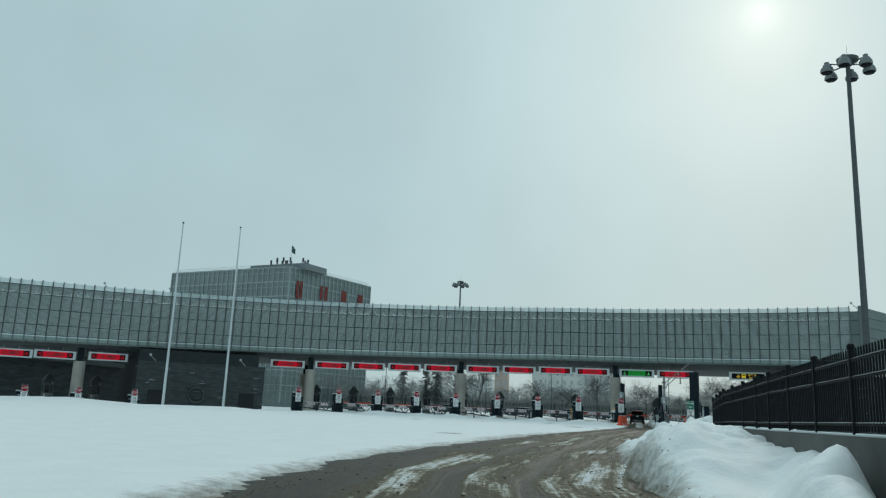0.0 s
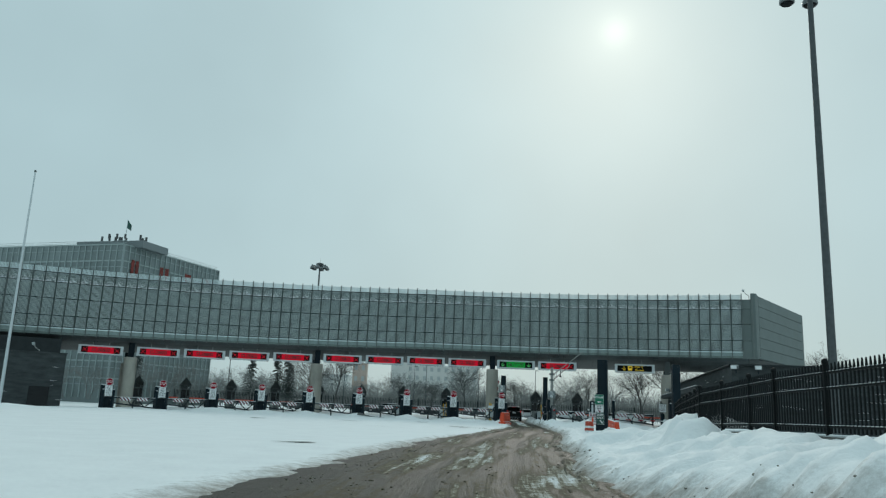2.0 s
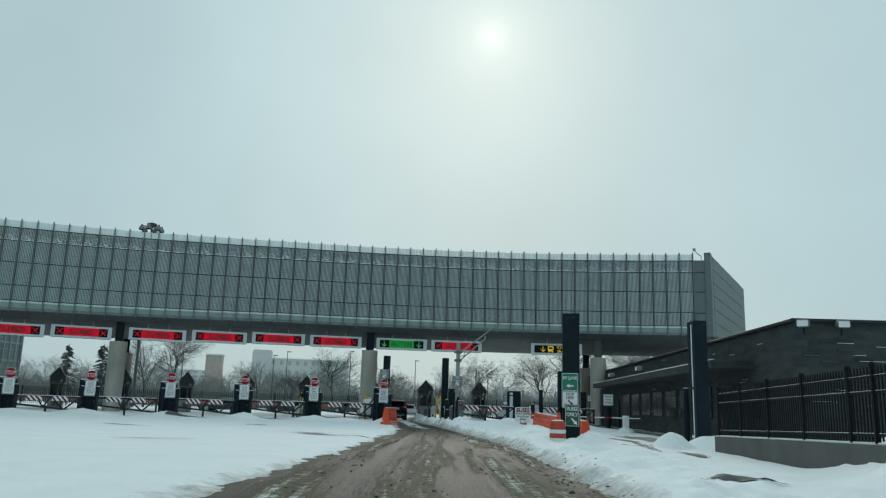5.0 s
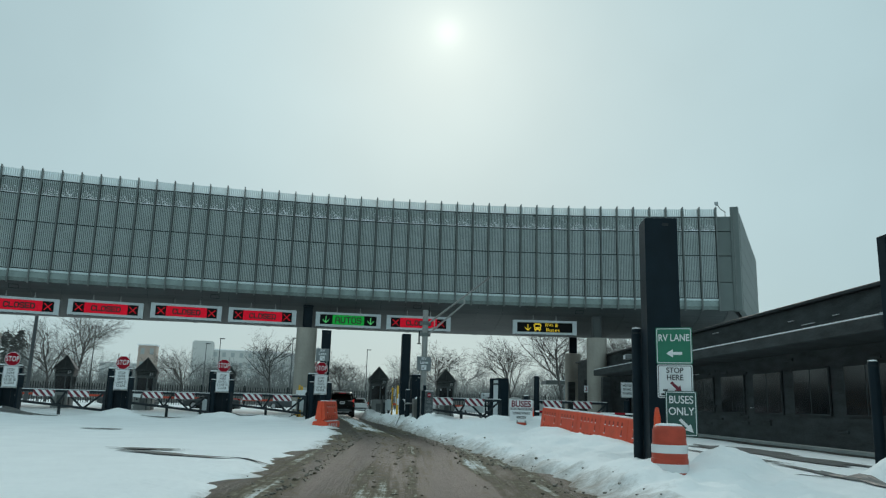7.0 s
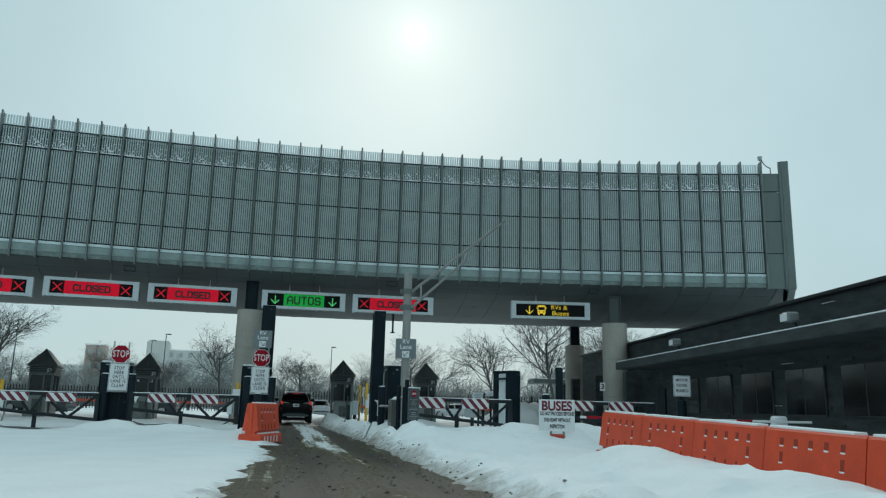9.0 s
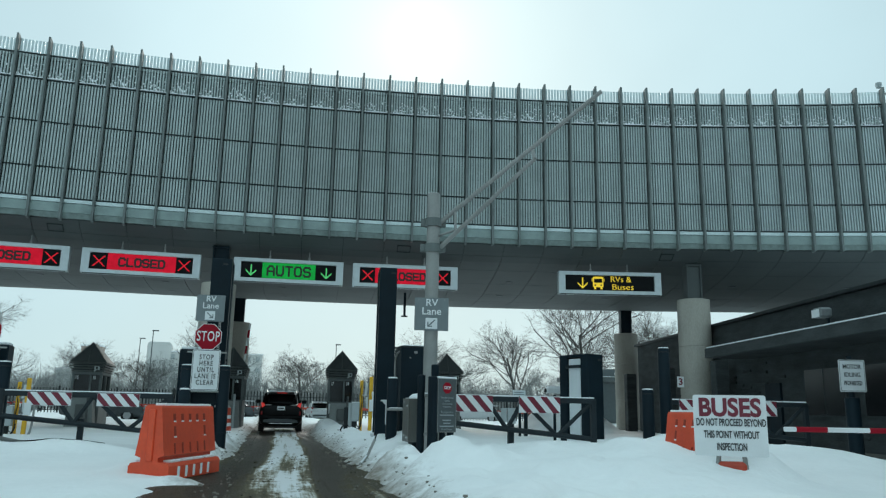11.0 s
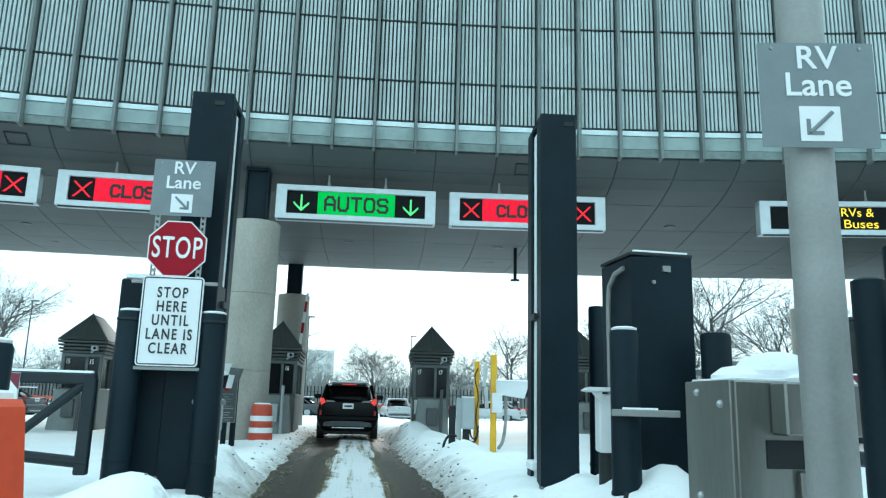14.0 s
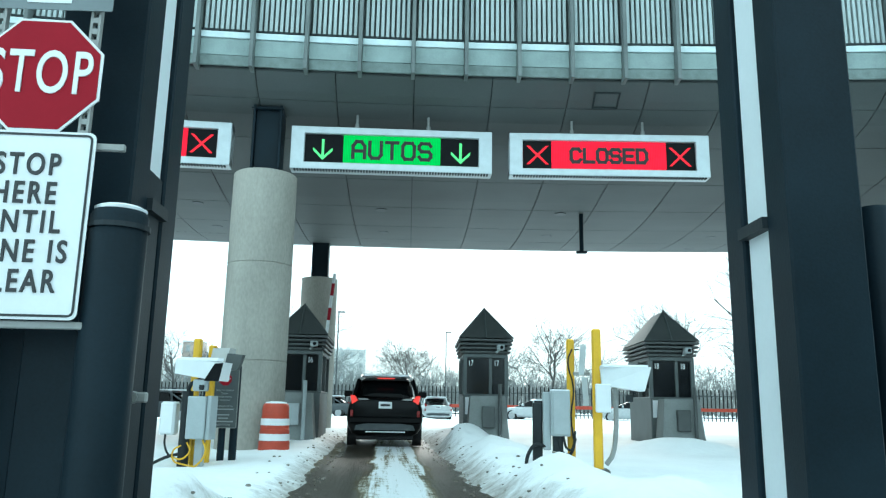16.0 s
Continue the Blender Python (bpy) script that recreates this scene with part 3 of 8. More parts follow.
class Lumps:
    """Smooth value noise on a lattice, made in numpy."""

    def __init__(self, seed):
        self.g = np.random.RandomState(seed).rand(256, 256)

    def at(self, x, y, size):
        x, y = x / size, y / size
        xi, yi = np.floor(x).astype(int), np.floor(y).astype(int)
        u, w = smooth01(x - xi), smooth01(y - yi)
        g = self.g
        a, b = g[xi % 256, yi % 256], g[(xi + 1) % 256, yi % 256]
        c, d = g[xi % 256, (yi + 1) % 256], g[(xi + 1) % 256, (yi + 1) % 256]
        return (a * (1 - u) + b * u) * (1 - w) + (c * (1 - u) + d * u) * w - 0.5


LUMP = Lumps(3)
# heaps: x, y, half widths, height
HEAPS = [(9.92, -42.92, 1.21, 1.47, 0.95), (9.2, -47.84, 0.64, 0.49, 0.77), (8.96, -45.09, 1.24, 2.04, 0.63), (7.88, -41.04, 1.33, 1.5, 0.56), (8.9, -47.0, 0.41, 0.45, 0.54), (11.2, -36.2, 1.9, 2.2, 1.15), (12.2, -32.6, 1.6, 1.8, 0.95), (10.6, -35.2, 0.8, 0.8, 0.35),
         (8.32, -48.95, 2.2, 3.09, 0.14), (9.98, -52.04, 1.82, 3.23, 0.79), (10.01, -57.53, 1.78, 3.41, 0.64), (10.79, -62.51, 2.18, 3.5, 0.78), (12.36, -68.58, 0.5, 3.57, 0.85), (14.6, -78, 2.1, 4.5, 0.55),
         (12.9, -22.5, 0.9, 0.9, 0.4), (11.4, -20.5, 0.8, 0.6, 0.4), (9.8, -21.3, 0.5, 0.5, 0.45), (7.0, -21.3, 0.45, 0.4, 0.22), (7.5, -20.4, 0.5, 0.5, 0.3), (6.5, -22.3, 0.4, 0.3, 0.12),
         (6.5, -11.5, 0.9, 3.0, 0.20), (7.1, -15.0, 0.8, 2.2, 0.12), (6.6, -8.6, 0.9, 2.0, 0.18), (4.9, -3.2, 1.8, 2.2, 0.3), (6.75, -2.9, 0.55, 0.45, 0.42), (3.0, -2.3, 0.7, 0.6, 0.28), (1.9, -0.9, 0.5, 0.6, 0.22), (5.8, -1.8, 0.7, 1.4, 0.26), (5.8, 2.0, 3.0, 2.6, 0.30), (9.0, 1.0, 2.4, 2.4, 0.3),
         (2.2, 3.6, 0.6, 1.2, 0.28), (1.3, 3.4, 0.4, 0.5, 0.22), (0.45, 8.8, 0.45, 2.2, 0.14), (-0.1, 14.6, 0.45, 2.6, 0.20), (-0.95, 18.4, 0.5, 1.4, 0.30), (9.6, 21.4, 1.7, 1.5, 1.45), (1.6, 8.0, 0.6, 1.0, 0.2), (3.6, 17.4, 1.0, 0.8, 0.25), (-2.5, 6.3, 0.5, 1.0, 0.3),
         (-1.75, 2.75, 0.45, 0.45, 0.30), (-2.3, 2.9, 0.4, 0.4, 0.2), (-0.9, -2.6, 0.4, 0.4, 0.04), (-2.0, -0.4, 0.3, 1.0, 0.2), (-4.6, 2.6, 1.0, 0.7, 0.2),
         (-52, -30, 6, 3, 0.6), (-44, -27.5, 6, 1.3, 0.35), (-34, -24, 6, 1.2, 0.3), (-26, -20, 5, 1.2, 0.2), (-47, -42, 5, 4, 0.5)]
ISLES = [-8.27, -11.95, -15.55, -19.2, -22.95, -26.5, -30.0, -33.5, -37.05]


def road_z(x, y):
    return 0.012 * LUMP.at(x, y, 0.35) + 0.02 * LUMP.at(x + 40, y, 1.3)


def snow_z(x, y):
    ragged = (0.34 * LUMP.at(x + 9, y, 1.1) + 0.26 * LUMP.at(x, y + 5, 0.37)) * (1 - 0.72 * smooth01((y - 1) / 4))
    dl = np.interp(y, EDGE_Y, EDGE_L) - x
    dr = x - np.interp(y, EDGE_YR, EDGE_R)
    d = np.maximum(dl, dr) + ragged
    inner = smooth01((y - 2) / 6)
    near_lane = smooth01((y + 1) / 3)
    left_side = (dl > dr) * (1 - near_lane)
    up = smooth01((d + 0.15 + 0.17 * near_lane) / (0.9 - 0.15 * near_lane + 0.7 * left_side))
    z = -0.10 + up * (0.20 + 0.02 * inner - 0.03 * left_side) + 0.14 * np.exp(-((d - 0.9) / 0.55) ** 2) * (0.25 + np.clip(LUMP.at(x, y, 2.1) + 0.3, 0, 1)) * np.where(dr > dl, 1.4 - 0.2 * inner, 0.5 - 0.2 * inner)
    out = smooth01((d - 0.2) / 1.5)
    z = z + out * (0.05 * LUMP.at(x, y, 4.5) + 0.03 * LUMP.at(x, y, 1.4))
    chunk = np.exp(-((d - 0.5) / 0.6) ** 2)
    z = z + chunk * (0.09 * np.clip(LUMP.at(x, y, 0.28), 0, 1) + 0.05 * LUMP.at(x + 3, y, 0.6))
    rough = smooth01(dr / 0.8) * smooth01((5.0 - dr) / 2.5) * smooth01((y + 66) / 4) * smooth01((6 - y) / 4)
    z = z + rough * (0.22 * np.clip(LUMP.at(x + 5, y, 0.55) + 0.02, 0, 1) + 0.22 * np.clip(LUMP.at(x, y + 7, 0.27) + 0.02, 0, 1) + 0.08 * LUMP.at(x, y, 1.7))
    kerbside = smooth01(dr / 0.5) * smooth01((2.6 - dr) / 1.2) * smooth01((y - 3) / 4) * smooth01((26 - y) / 4)
    z = z + kerbside * (0.16 * np.clip(LUMP.at(x + 5, y, 0.55), 0, 1) + 0.12 * np.clip(LUMP.at(x, y + 7, 0.3), 0, 1))
    for hx, hy, sx, sy, h in HEAPS:
        q = ((x - hx) / sx) ** 2 + ((y - hy) / sy) ** 2
        g = np.exp(-0.75 * np.clip(q, 0, 40) ** 1.4)
        if hy < -38 and hx > 0:
            g = g * smooth01((np.interp(y, FENCE_Y, FENCE_X) + 0.3 - x) / 0.35)
        z = z + h * g * (1 + 0.42 * LUMP.at(x, y, 0.9) + 0.22 * LUMP.at(x, y, 0.38) + 0.10 * np.clip(LUMP.at(x + 2, y, 0.21), -0.1, 1)) * smooth01((d + 0.1) / 0.5)
    for t in ISLES:
        p = polar(69.9, t).translation
        z = z + (0.10 if t > -9 else 0.36) * np.exp(-((x - p.x) / 0.9) ** 2 - ((y - p.y) / 0.6) ** 2) * (1 + 0.7 * LUMP.at(x, y, 0.5))
    drop = smooth01((-38 - x) / 6) * smooth01((y + 24 - 0.25 * (x + 60)) / 6)
    return z - 1.1 * drop


def sheet(name, xs, ys, fn):
    gx, gy = np.meshgrid(np.array(xs), np.array(ys))
    gz = fn(gx, gy)
    nx, ny = len(xs), len(ys)
    co = np.stack([gx, gy, gz], -1).reshape(-1, 3)
    i = (np.arange(ny - 1)[:, None] * nx + np.arange(nx - 1)[None, :]).reshape(-1)
    q = np.stack([i, i + 1, i + nx + 1, i + nx], -1)
    me = bpy.data.meshes.new(name)
    me.from_pydata(co.tolist(), [], q.tolist())
    me.polygons.foreach_set("use_smooth", [True] * len(me.polygons))
    return me


def spread(lo, hi, step, far, n):
    """Fine steps from lo to hi, then ever wider ones out to far on both sides."""
    mid = list(np.arange(lo, hi + 1e-6, step))
    g = [step * 1.5 * (1.28 ** k) for k in range(n)]
    a, b = [], []
    acc = 0
    for k in g:
        acc += k
        if acc < far:
            a.append(lo - acc)
            b.append(hi + acc)
    return sorted(a) + mid + b


g_me = sheet("ground", spread(-9, 17, 0.11, 2500, 36), spread(-86, 24, 0.13, 2500, 36), snow_z)


def ground_material():
    """Snow that turns to brown slush where the road's spray has reached it."""
    m = M_SNOW.copy()
    m.name = "ploughed_snow"
    nt = m.node_tree
    b = nt.nodes["Principled BSDF"]
    clean = b.inputs["Base Color"].links[0].from_socket
    at = nt.nodes.new("ShaderNodeAttribute")
    at.attribute_name = "grime"
    tc = nt.nodes.new("ShaderNodeTexCoord")
    no = nt.nodes.new("ShaderNodeTexNoise")
    no.inputs["Scale"].default_value = 3.2
    no.inputs["Detail"].default_value = 8.0
    no.inputs["Roughness"].default_value = 0.75
    nt.links.new(tc.outputs["Object"], no.inputs["Vector"])
    ad = nt.nodes.new("ShaderNodeMath")
    nt.links.new(no.outputs["Fac"], ad.inputs[0])
    nt.links.new(at.outputs["Fac"], ad.inputs[1])
    mr = nt.nodes.new("ShaderNodeMapRange")
    mr.inputs["From Min"].default_value, mr.inputs["From Max"].default_value = 0.78, 1.28
    nt.links.new(ad.outputs[0], mr.inputs["Value"])
    mx = nt.nodes.new("ShaderNodeMix")
    mx.data_type = "RGBA"
    nt.links.new(mr.outputs[0], mx.inputs["Factor"])
    nt.links.new(clean, mx.inputs["A"])
    mx.inputs["B"].default_value = (0.20, 0.165, 0.125, 1)
    nt.links.new(mx.outputs["Result"], b.inputs["Base Color"])
    return m


g_me.materials.append(ground_material())
g_co = np.empty(len(g_me.vertices) * 3, dtype=np.float32)
g_me.vertices.foreach_get("co", g_co)
g_x, g_y = g_co[0::3].astype(float), g_co[1::3].astype(float)
g_d = np.maximum(np.interp(g_y, EDGE_Y, EDGE_L) - g_x, g_x - np.interp(g_y, EDGE_YR, EDGE_R))
grime = g_me.attributes.new("grime", "FLOAT", "POINT")
grime.data.foreach_set("value", ((0.74 - 0.12 * smooth01((g_y + 1) / 4)) * np.exp(-(np.clip(g_d + 0.1, 0, None) / (0.75 - 0.25 * smooth01((g_y + 1) / 4) + 0.65 * (np.interp(g_y, EDGE_Y, EDGE_L) - g_x > -2) * smooth01((-30 - g_y) / 10))) ** 2)).astype(np.float32))
tagged(new("ground", g_me), "snow-covered plaza ground with ploughed banks along the road", "ground", kind="structure")


def road_material():
    m = bpy.data.materials.new("slushy_asphalt")
    m.use_nodes = True
    nt = m.node_tree
    n, l = nt.nodes, nt.links
    b = n["Principled BSDF"]
    b.inputs["Specular IOR Level"].default_value = 0.12
    uv = n.new("ShaderNodeUVMap")
    uv.uv_map = "lane"
    sep = n.new("ShaderNodeSeparateXYZ")
    l.new(uv.outputs[0], sep.inputs[0])

    def m2(op, a, c=0.0, d=None):
        q = n.new("ShaderNodeMath")
        q.operation = op
        for k, v in enumerate((a, c) if d is None else (a, c, d)):
            if hasattr(v, "is_linked"):
                l.new(v, q.inputs[k])
            else:
                q.inputs[k].default_value = v
        return q.outputs[0]

    def noise_at(sx, sy, detail=4.0, rough=0.6):
        mp = n.new("ShaderNodeMapping")
        mp.inputs["Scale"].default_value = (sx, sy, 1)
        l.new(uv.outputs[0], mp.inputs[0])
        q = n.new("ShaderNodeTexNoise")
        q.inputs["Scale"].default_value = 1.0
        q.inputs["Detail"].default_value = detail
        q.inputs["Roughness"].default_value = rough
        l.new(mp.outputs[0], q.inputs["Vector"])
        return q.outputs["Fac"]

    wob = m2("MULTIPLY_ADD", m2("SUBTRACT", noise_at(0.2, 0.16), 0.5), 0.9, sep.outputs["X"])
    au = m2("ABSOLUTE", wob)
    # wheel tracks at 0.8 m either side of the middle, scraped dark and wet
    track = m2("SUBTRACT", 1.0, m2("MINIMUM", m2("MULTIPLY", m2("ABSOLUTE", m2("SUBTRACT", au, 0.82)), 2.1), 1.0))
    inlane = n.new("ShaderNodeMapRange")
    inlane.inputs["From Min"].default_value = -5.0
    inlane.inputs["From Max"].default_value = 3.0
    l.new(sep.outputs["Y"], inlane.inputs["Value"])
    streak = noise_at(3.6, 0.13, 6.0, 0.72)
    clot = noise_at(5.0, 3.6, 7.0, 0.75)
    broad = noise_at(0.75, 0.14, 4.0, 0.55)
    slush = m2("ADD", m2("MULTIPLY", streak, 0.62), m2("MULTIPLY", clot, 0.38))
    slush = m2("ADD", slush, m2("MULTIPLY", m2("SUBTRACT", broad, 0.5), 0.55))
    slush = m2("SUBTRACT", slush, m2("MULTIPLY", track, m2("MULTIPLY_ADD", inlane.outputs[0], 0.22, 0.13)))
    mid = m2("MAXIMUM", m2("MINIMUM", m2("MULTIPLY", m2("SUBTRACT", 0.60, au), 4.0), 1.0), 0.0)
    slush = m2("MULTIPLY_ADD", m2("SUBTRACT", slush, 0.5), 2.35, 0.50)
    tread = m2("MULTIPLY_ADD", m2("SUBTRACT", noise_at(6.0, 0.10, 4.0, 0.65), 0.5), 1.3, 0.46)
    slush = m2("ADD", slush, m2("MULTIPLY", mid, m2("MULTIPLY", inlane.outputs[0], tread)))
    # bare wet asphalt left of the ploughed strip, before the lanes begin
    bare = m2("MULTIPLY", m2("MAXIMUM", m2("MINIMUM", m2("MULTIPLY", m2("SUBTRACT", -1.9, wob), 1.6), 1.0), 0.0), m2("MAXIMUM", m2("MINIMUM", m2("MULTIPLY", m2("SUBTRACT", -14.0, sep.outputs["Y"]), 0.2), 1.0), 0.0))
    slush = m2("SUBTRACT", slush, m2("MULTIPLY", bare, m2("MULTIPLY_ADD", broad, 0.75, -0.06)))
    # thinner traffic further out leaves more packed snow between the tracks
    outer = n.new("ShaderNodeMapRange")
    outer.inputs["From Min"].default_value, outer.inputs["From Max"].default_value = -20.0, -60.0
    outer.inputs["To Min"].default_value, outer.inputs["To Max"].default_value = 0.0, 0.10
    l.new(sep.outputs["Y"], outer.inputs["Value"])
    slush = m2("ADD", slush, m2("MULTIPLY", outer.outputs[0], m2("MULTIPLY_ADD", broad, 3.0, -0.6)))
    grit = noise_at(11.0, 9.0, 5.0, 0.8)
    slush = m2("ADD", slush, m2("MULTIPLY", m2("SUBTRACT", grit, 0.5), 0.26))
    ramp = n.new("ShaderNodeValToRGB")
    cr = ramp.color_ramp
    cr.elements[0].position, cr.elements[0].color = 0.24, (0.036, 0.029, 0.020, 1)
    cr.elements[1].position, cr.elements[1].color = 0.90, (0.78, 0.79, 0.80, 1)
    for p, c in ((0.38, (0.051, 0.043, 0.026, 1)), (0.53, (0.088, 0.072, 0.045, 1)), (0.65, (0.195, 0.170, 0.122, 1)), (0.75, (0.43, 0.41, 0.355, 1))):
        e = cr.elements.new(p)
        e.color = c
    l.new(slush, ramp.inputs[0])
    l.new(ramp.outputs[0], b.inputs["Base Color"])
    rr = n.new("ShaderNodeMapRange")
    rr.inputs["From Min"].default_value, rr.inputs["From Max"].default_value = 0.4, 0.62
    rr.inputs["To Min"].default_value, rr.inputs["To Max"].default_value = 0.48, 0.88
    l.new(slush, rr.inputs["Value"])
    l.new(rr.outputs[0], b.inputs["Roughness"])
    bp = n.new("ShaderNodeBump")
    bp.inputs["Strength"].default_value = 0.9
    bp.inputs["Distance"].default_value = 0.04
    l.new(slush, bp.inputs["Height"])
    l.new(bp.outputs[0], b.inputs["Normal"])
    return m


M_ROAD = road_material()


def road():
    ys = np.arange(-104, 58, 0.22)
    us = np.linspace(0, 1, 46)
    v, uvs = [], []
    for y in ys:
        x0, x1 = np.interp(y, EDGE_Y, EDGE_L) - 1.2, np.interp(y, EDGE_YR, EDGE_R) + 1.2
        mx = np.interp(y, MID_Y, MID_X)
        xs = x0 + (x1 - x0) * us
        u = xs - mx
        rut = -0.035 * np.exp(-((np.abs(u) - 0.82) / 0.28) ** 2)
        zs = road_z(xs, np.full_like(xs, y)) + rut
        v += [(a, y, z) for a, z in zip(xs, zs)]
        uvs += [(a, y) for a in u]
    nx = len(us)
    f = [(j * nx + i, j * nx + i + 1, (j + 1) * nx + i + 1, (j + 1) * nx + i) for j in range(len(ys) - 1) for i in range(nx - 1)]
    me = bpy.data.meshes.new("road")
    me.from_pydata(v, [], f)
    me.materials.append(M_ROAD)
    lay = me.uv_layers.new(name="lane")
    idx = np.empty(len(me.loops), dtype=np.int32)
    me.loops.foreach_get("vertex_index", idx)
    lay.data.foreach_set("uv", np.array(uvs)[idx].astype(np.float32).ravel())
    me.polygons.foreach_set("use_smooth", [True] * len(me.polygons))
    tagged(new("road", me), "slushy brown ploughed road with wet wheel tracks in the snow", "road", kind="structure")


road()


# ---- places where the asphalt shows through the plaza snow ----
M_WETPATCH = mat("wet_asphalt", (0.10, 0.103, 0.10), 0.5, var=0.4, scale=1.6, bump=0.25, bscale=14)


def bare_patch(x, y, sx, sy, yaw, seed):
    """A ragged streak of bare ground that follows the snow's surface."""
    rg0 = random.Random(seed)
    na, nr = 40, 4
    ca, sa = math.cos(radians(yaw)), math.sin(radians(yaw))
    ph = [rg0.uniform(0, 6.28) for _ in range(4)]
    v = []
    for j in range(nr + 1):
        for k in range(na):
            a = 2 * math.pi * k / na
            q = (1 + 0.22 * math.sin(2 * a + ph[0]) + 0.20 * math.sin(3 * a + ph[1]) + 0.16 * math.sin(7 * a + ph[2]) + 0.10 * math.sin(13 * a + ph[3])) * j / nr
            u, w = sx * q * math.cos(a), sy * q * math.sin(a)
            v.append((x + u * ca - w * sa, y + u * sa + w * ca))
    p = np.array(v)
    z = snow_z(p[:, 0], p[:, 1]) + 0.022
    f = [(j * na + k, j * na + (k + 1) % na, (j + 1) * na + (k + 1) % na, (j + 1) * na + k) for j in range(nr) for k in range(na)]
    me = bpy.data.meshes.new("bare_patch")
    me.from_pydata([(float(a), float(b), float(c)) for (a, b), c in zip(v, z)], [], f)
    me.materials.append(M_WETPATCH)
    tagged(new("bare_patch", me), "dark wet streak of asphalt showing through thin snow", "pavement", kind="structure")


for k, (x, y, sx, sy, yaw) in enumerate(((-2.45, -45.6, 0.55, 0.20, 25), (-1.7, -19.4, 1.4, 0.16, -28), (-2.6, -18.3, 0.8, 0.14, -12), (-6.6, -10.4, 0.5, 0.2, 0),
                                         (7.4, -34.4, 0.52, 0.16, 0), (-15.7, -20.2, 0.5, 0.35, 70), (8.6, -20.8, 0.38, 0.10, 12), (9.25, -16.0, 0.14, 2.2, 8), (9.05, -21.0, 0.14, 2.6, -6), (9.3, -25.5, 0.16, 1.2, 4),
                                         (-10.5, -16.0, 1.2, 0.2, -20), (-5.2, -26.0, 0.9, 0.12, 10), (10.6, -14.0, 0.7, 3.6, 4), (-9.4, 2.3, 1.3, 0.35, -8), (-14.2, 0.3, 1.3, 0.35, -12), (-5.6, 3.0, 1.2, 0.35, -5))):
    bare_patch(x, y, sx, sy, yaw, 40 + k)
# lumps of dirty snow thrown along the road edges
rng = random.Random(11)
cl = Shape()
for k in range(2600):
    y = rng.uniform(-82, 3) if k % 5 else rng.uniform(2, 24)
    side = rng.random() < 0.55
    x = (np.interp(y, EDGE_YR, EDGE_R) + abs(rng.gauss(0, 0.42)) - 0.3) if side else (np.interp(y, EDGE_Y, EDGE_L) - abs(rng.gauss(0, 0.33)) + 0.3)
    r = min(0.055, 0.009 + abs(rng.gauss(0, 0.011)))
    z = max(float(snow_z(np.array([x]), np.array([y]))[0]), 0.0)
    n = 6
    prof = [(r * 0.55, -0.3 * r), (r, 0.15 * r), (r * rng.uniform(0.5, 0.9), rng.uniform(0.5, 0.9) * r)]
    cl.lathe(prof, c=(x, y, z), n=n, squash=rng.uniform(0.6, 1.0))
rc2 = Shape()
for k in range(1500):
    y = rng.uniform(-80, 4)
    x0, x1 = np.interp(y, EDGE_Y, EDGE_L), np.interp(y, EDGE_YR, EDGE_R)
    x = x0 + (x1 - x0) * rng.random()
    u = abs(x - np.interp(y, MID_Y, MID_X))
    if abs(u - 0.82) < 0.28:
        continue
    r = min(0.05, 0.008 + abs(rng.gauss(0, 0.013)))
    rc2.lathe([(r * 0.6, -0.3 * r), (r, 0.1 * r), (r * rng.uniform(0.5, 0.9), rng.uniform(0.35, 0.7) * r)], c=(x, y, float(road_z(np.array([x]), np.array([y]))[0])), n=6, squash=rng.uniform(0.6, 1.0))
M_SLUSHCLOD = mat("brown_slush_clods", (0.10, 0.085, 0.062), 0.85, var=0.7, scale=2.0, bump=0.3, bscale=30)
tagged(new("slush_clods", rc2.mesh("slush_clods", M_SLUSHCLOD)), "clods of brown frozen slush scattered on the road", "slush clods", kind="stuff")
M_DIRTYSNOW = mat("dirty_snow_clods", (0.22, 0.20, 0.172), 0.85, var=0.6, scale=3.0, bump=0.3, bscale=30)
tagged(new("snow_clods", cl.mesh("snow_clods", M_DIRTYSNOW)), "clods of dirty snow thrown along the road edges", "snow clods", kind="stuff")


# ---- lane signs under the bridge ----
SIGN_W, SIGN_H = 4.17, 0.92


def sign_case(name, m, label, category="lane sign", group="lit lane signs under the bridge"):
    t = thing(name, m, label, category, group)
    w, h = SIGN_W / 2, SIGN_H / 2
    fr = Shape()
    b = 0.15
    fr.box((0, 0.14, h - b / 2), (SIGN_W, 0.34, b), ch=0.012).box((0, 0.14, -h + b / 2), (SIGN_W, 0.34, b), ch=0.012)
    fr.box((-w + 0.14, 0.14, 0), (0.28, 0.338, SIGN_H - 0.02), ch=0.012).box((w - 0.14, 0.14, 0), (0.28, 0.338, SIGN_H - 0.02), ch=0.012)
    part("frame", fr, M_FRAME, t)
    part("face", Shape().box((0, 0.15, 0), (SIGN_W - 0.5, 0.2, SIGN_H - 0.25)), M_FACE, t)
    for x in (-0.75, 0.75):
        part("hanger", Shape().tube((x, 0.15, h - 0.02), (x, 0.15, h + 0.34), 0.026, n=8).tube((x, 0.15, h), (x, 0.15, h + 0.13), 0.045, n=8), M_POLE, t)
    slots = Shape()
    for k in range(68):
        slots.box((-w + 0.1 + k * (SIGN_W - 0.2) / 67, 0.02, -h - 0.012), (0.035, 0.10, 0.03))
    part("vent_strip", slots, M_RAIL, t)
    return t


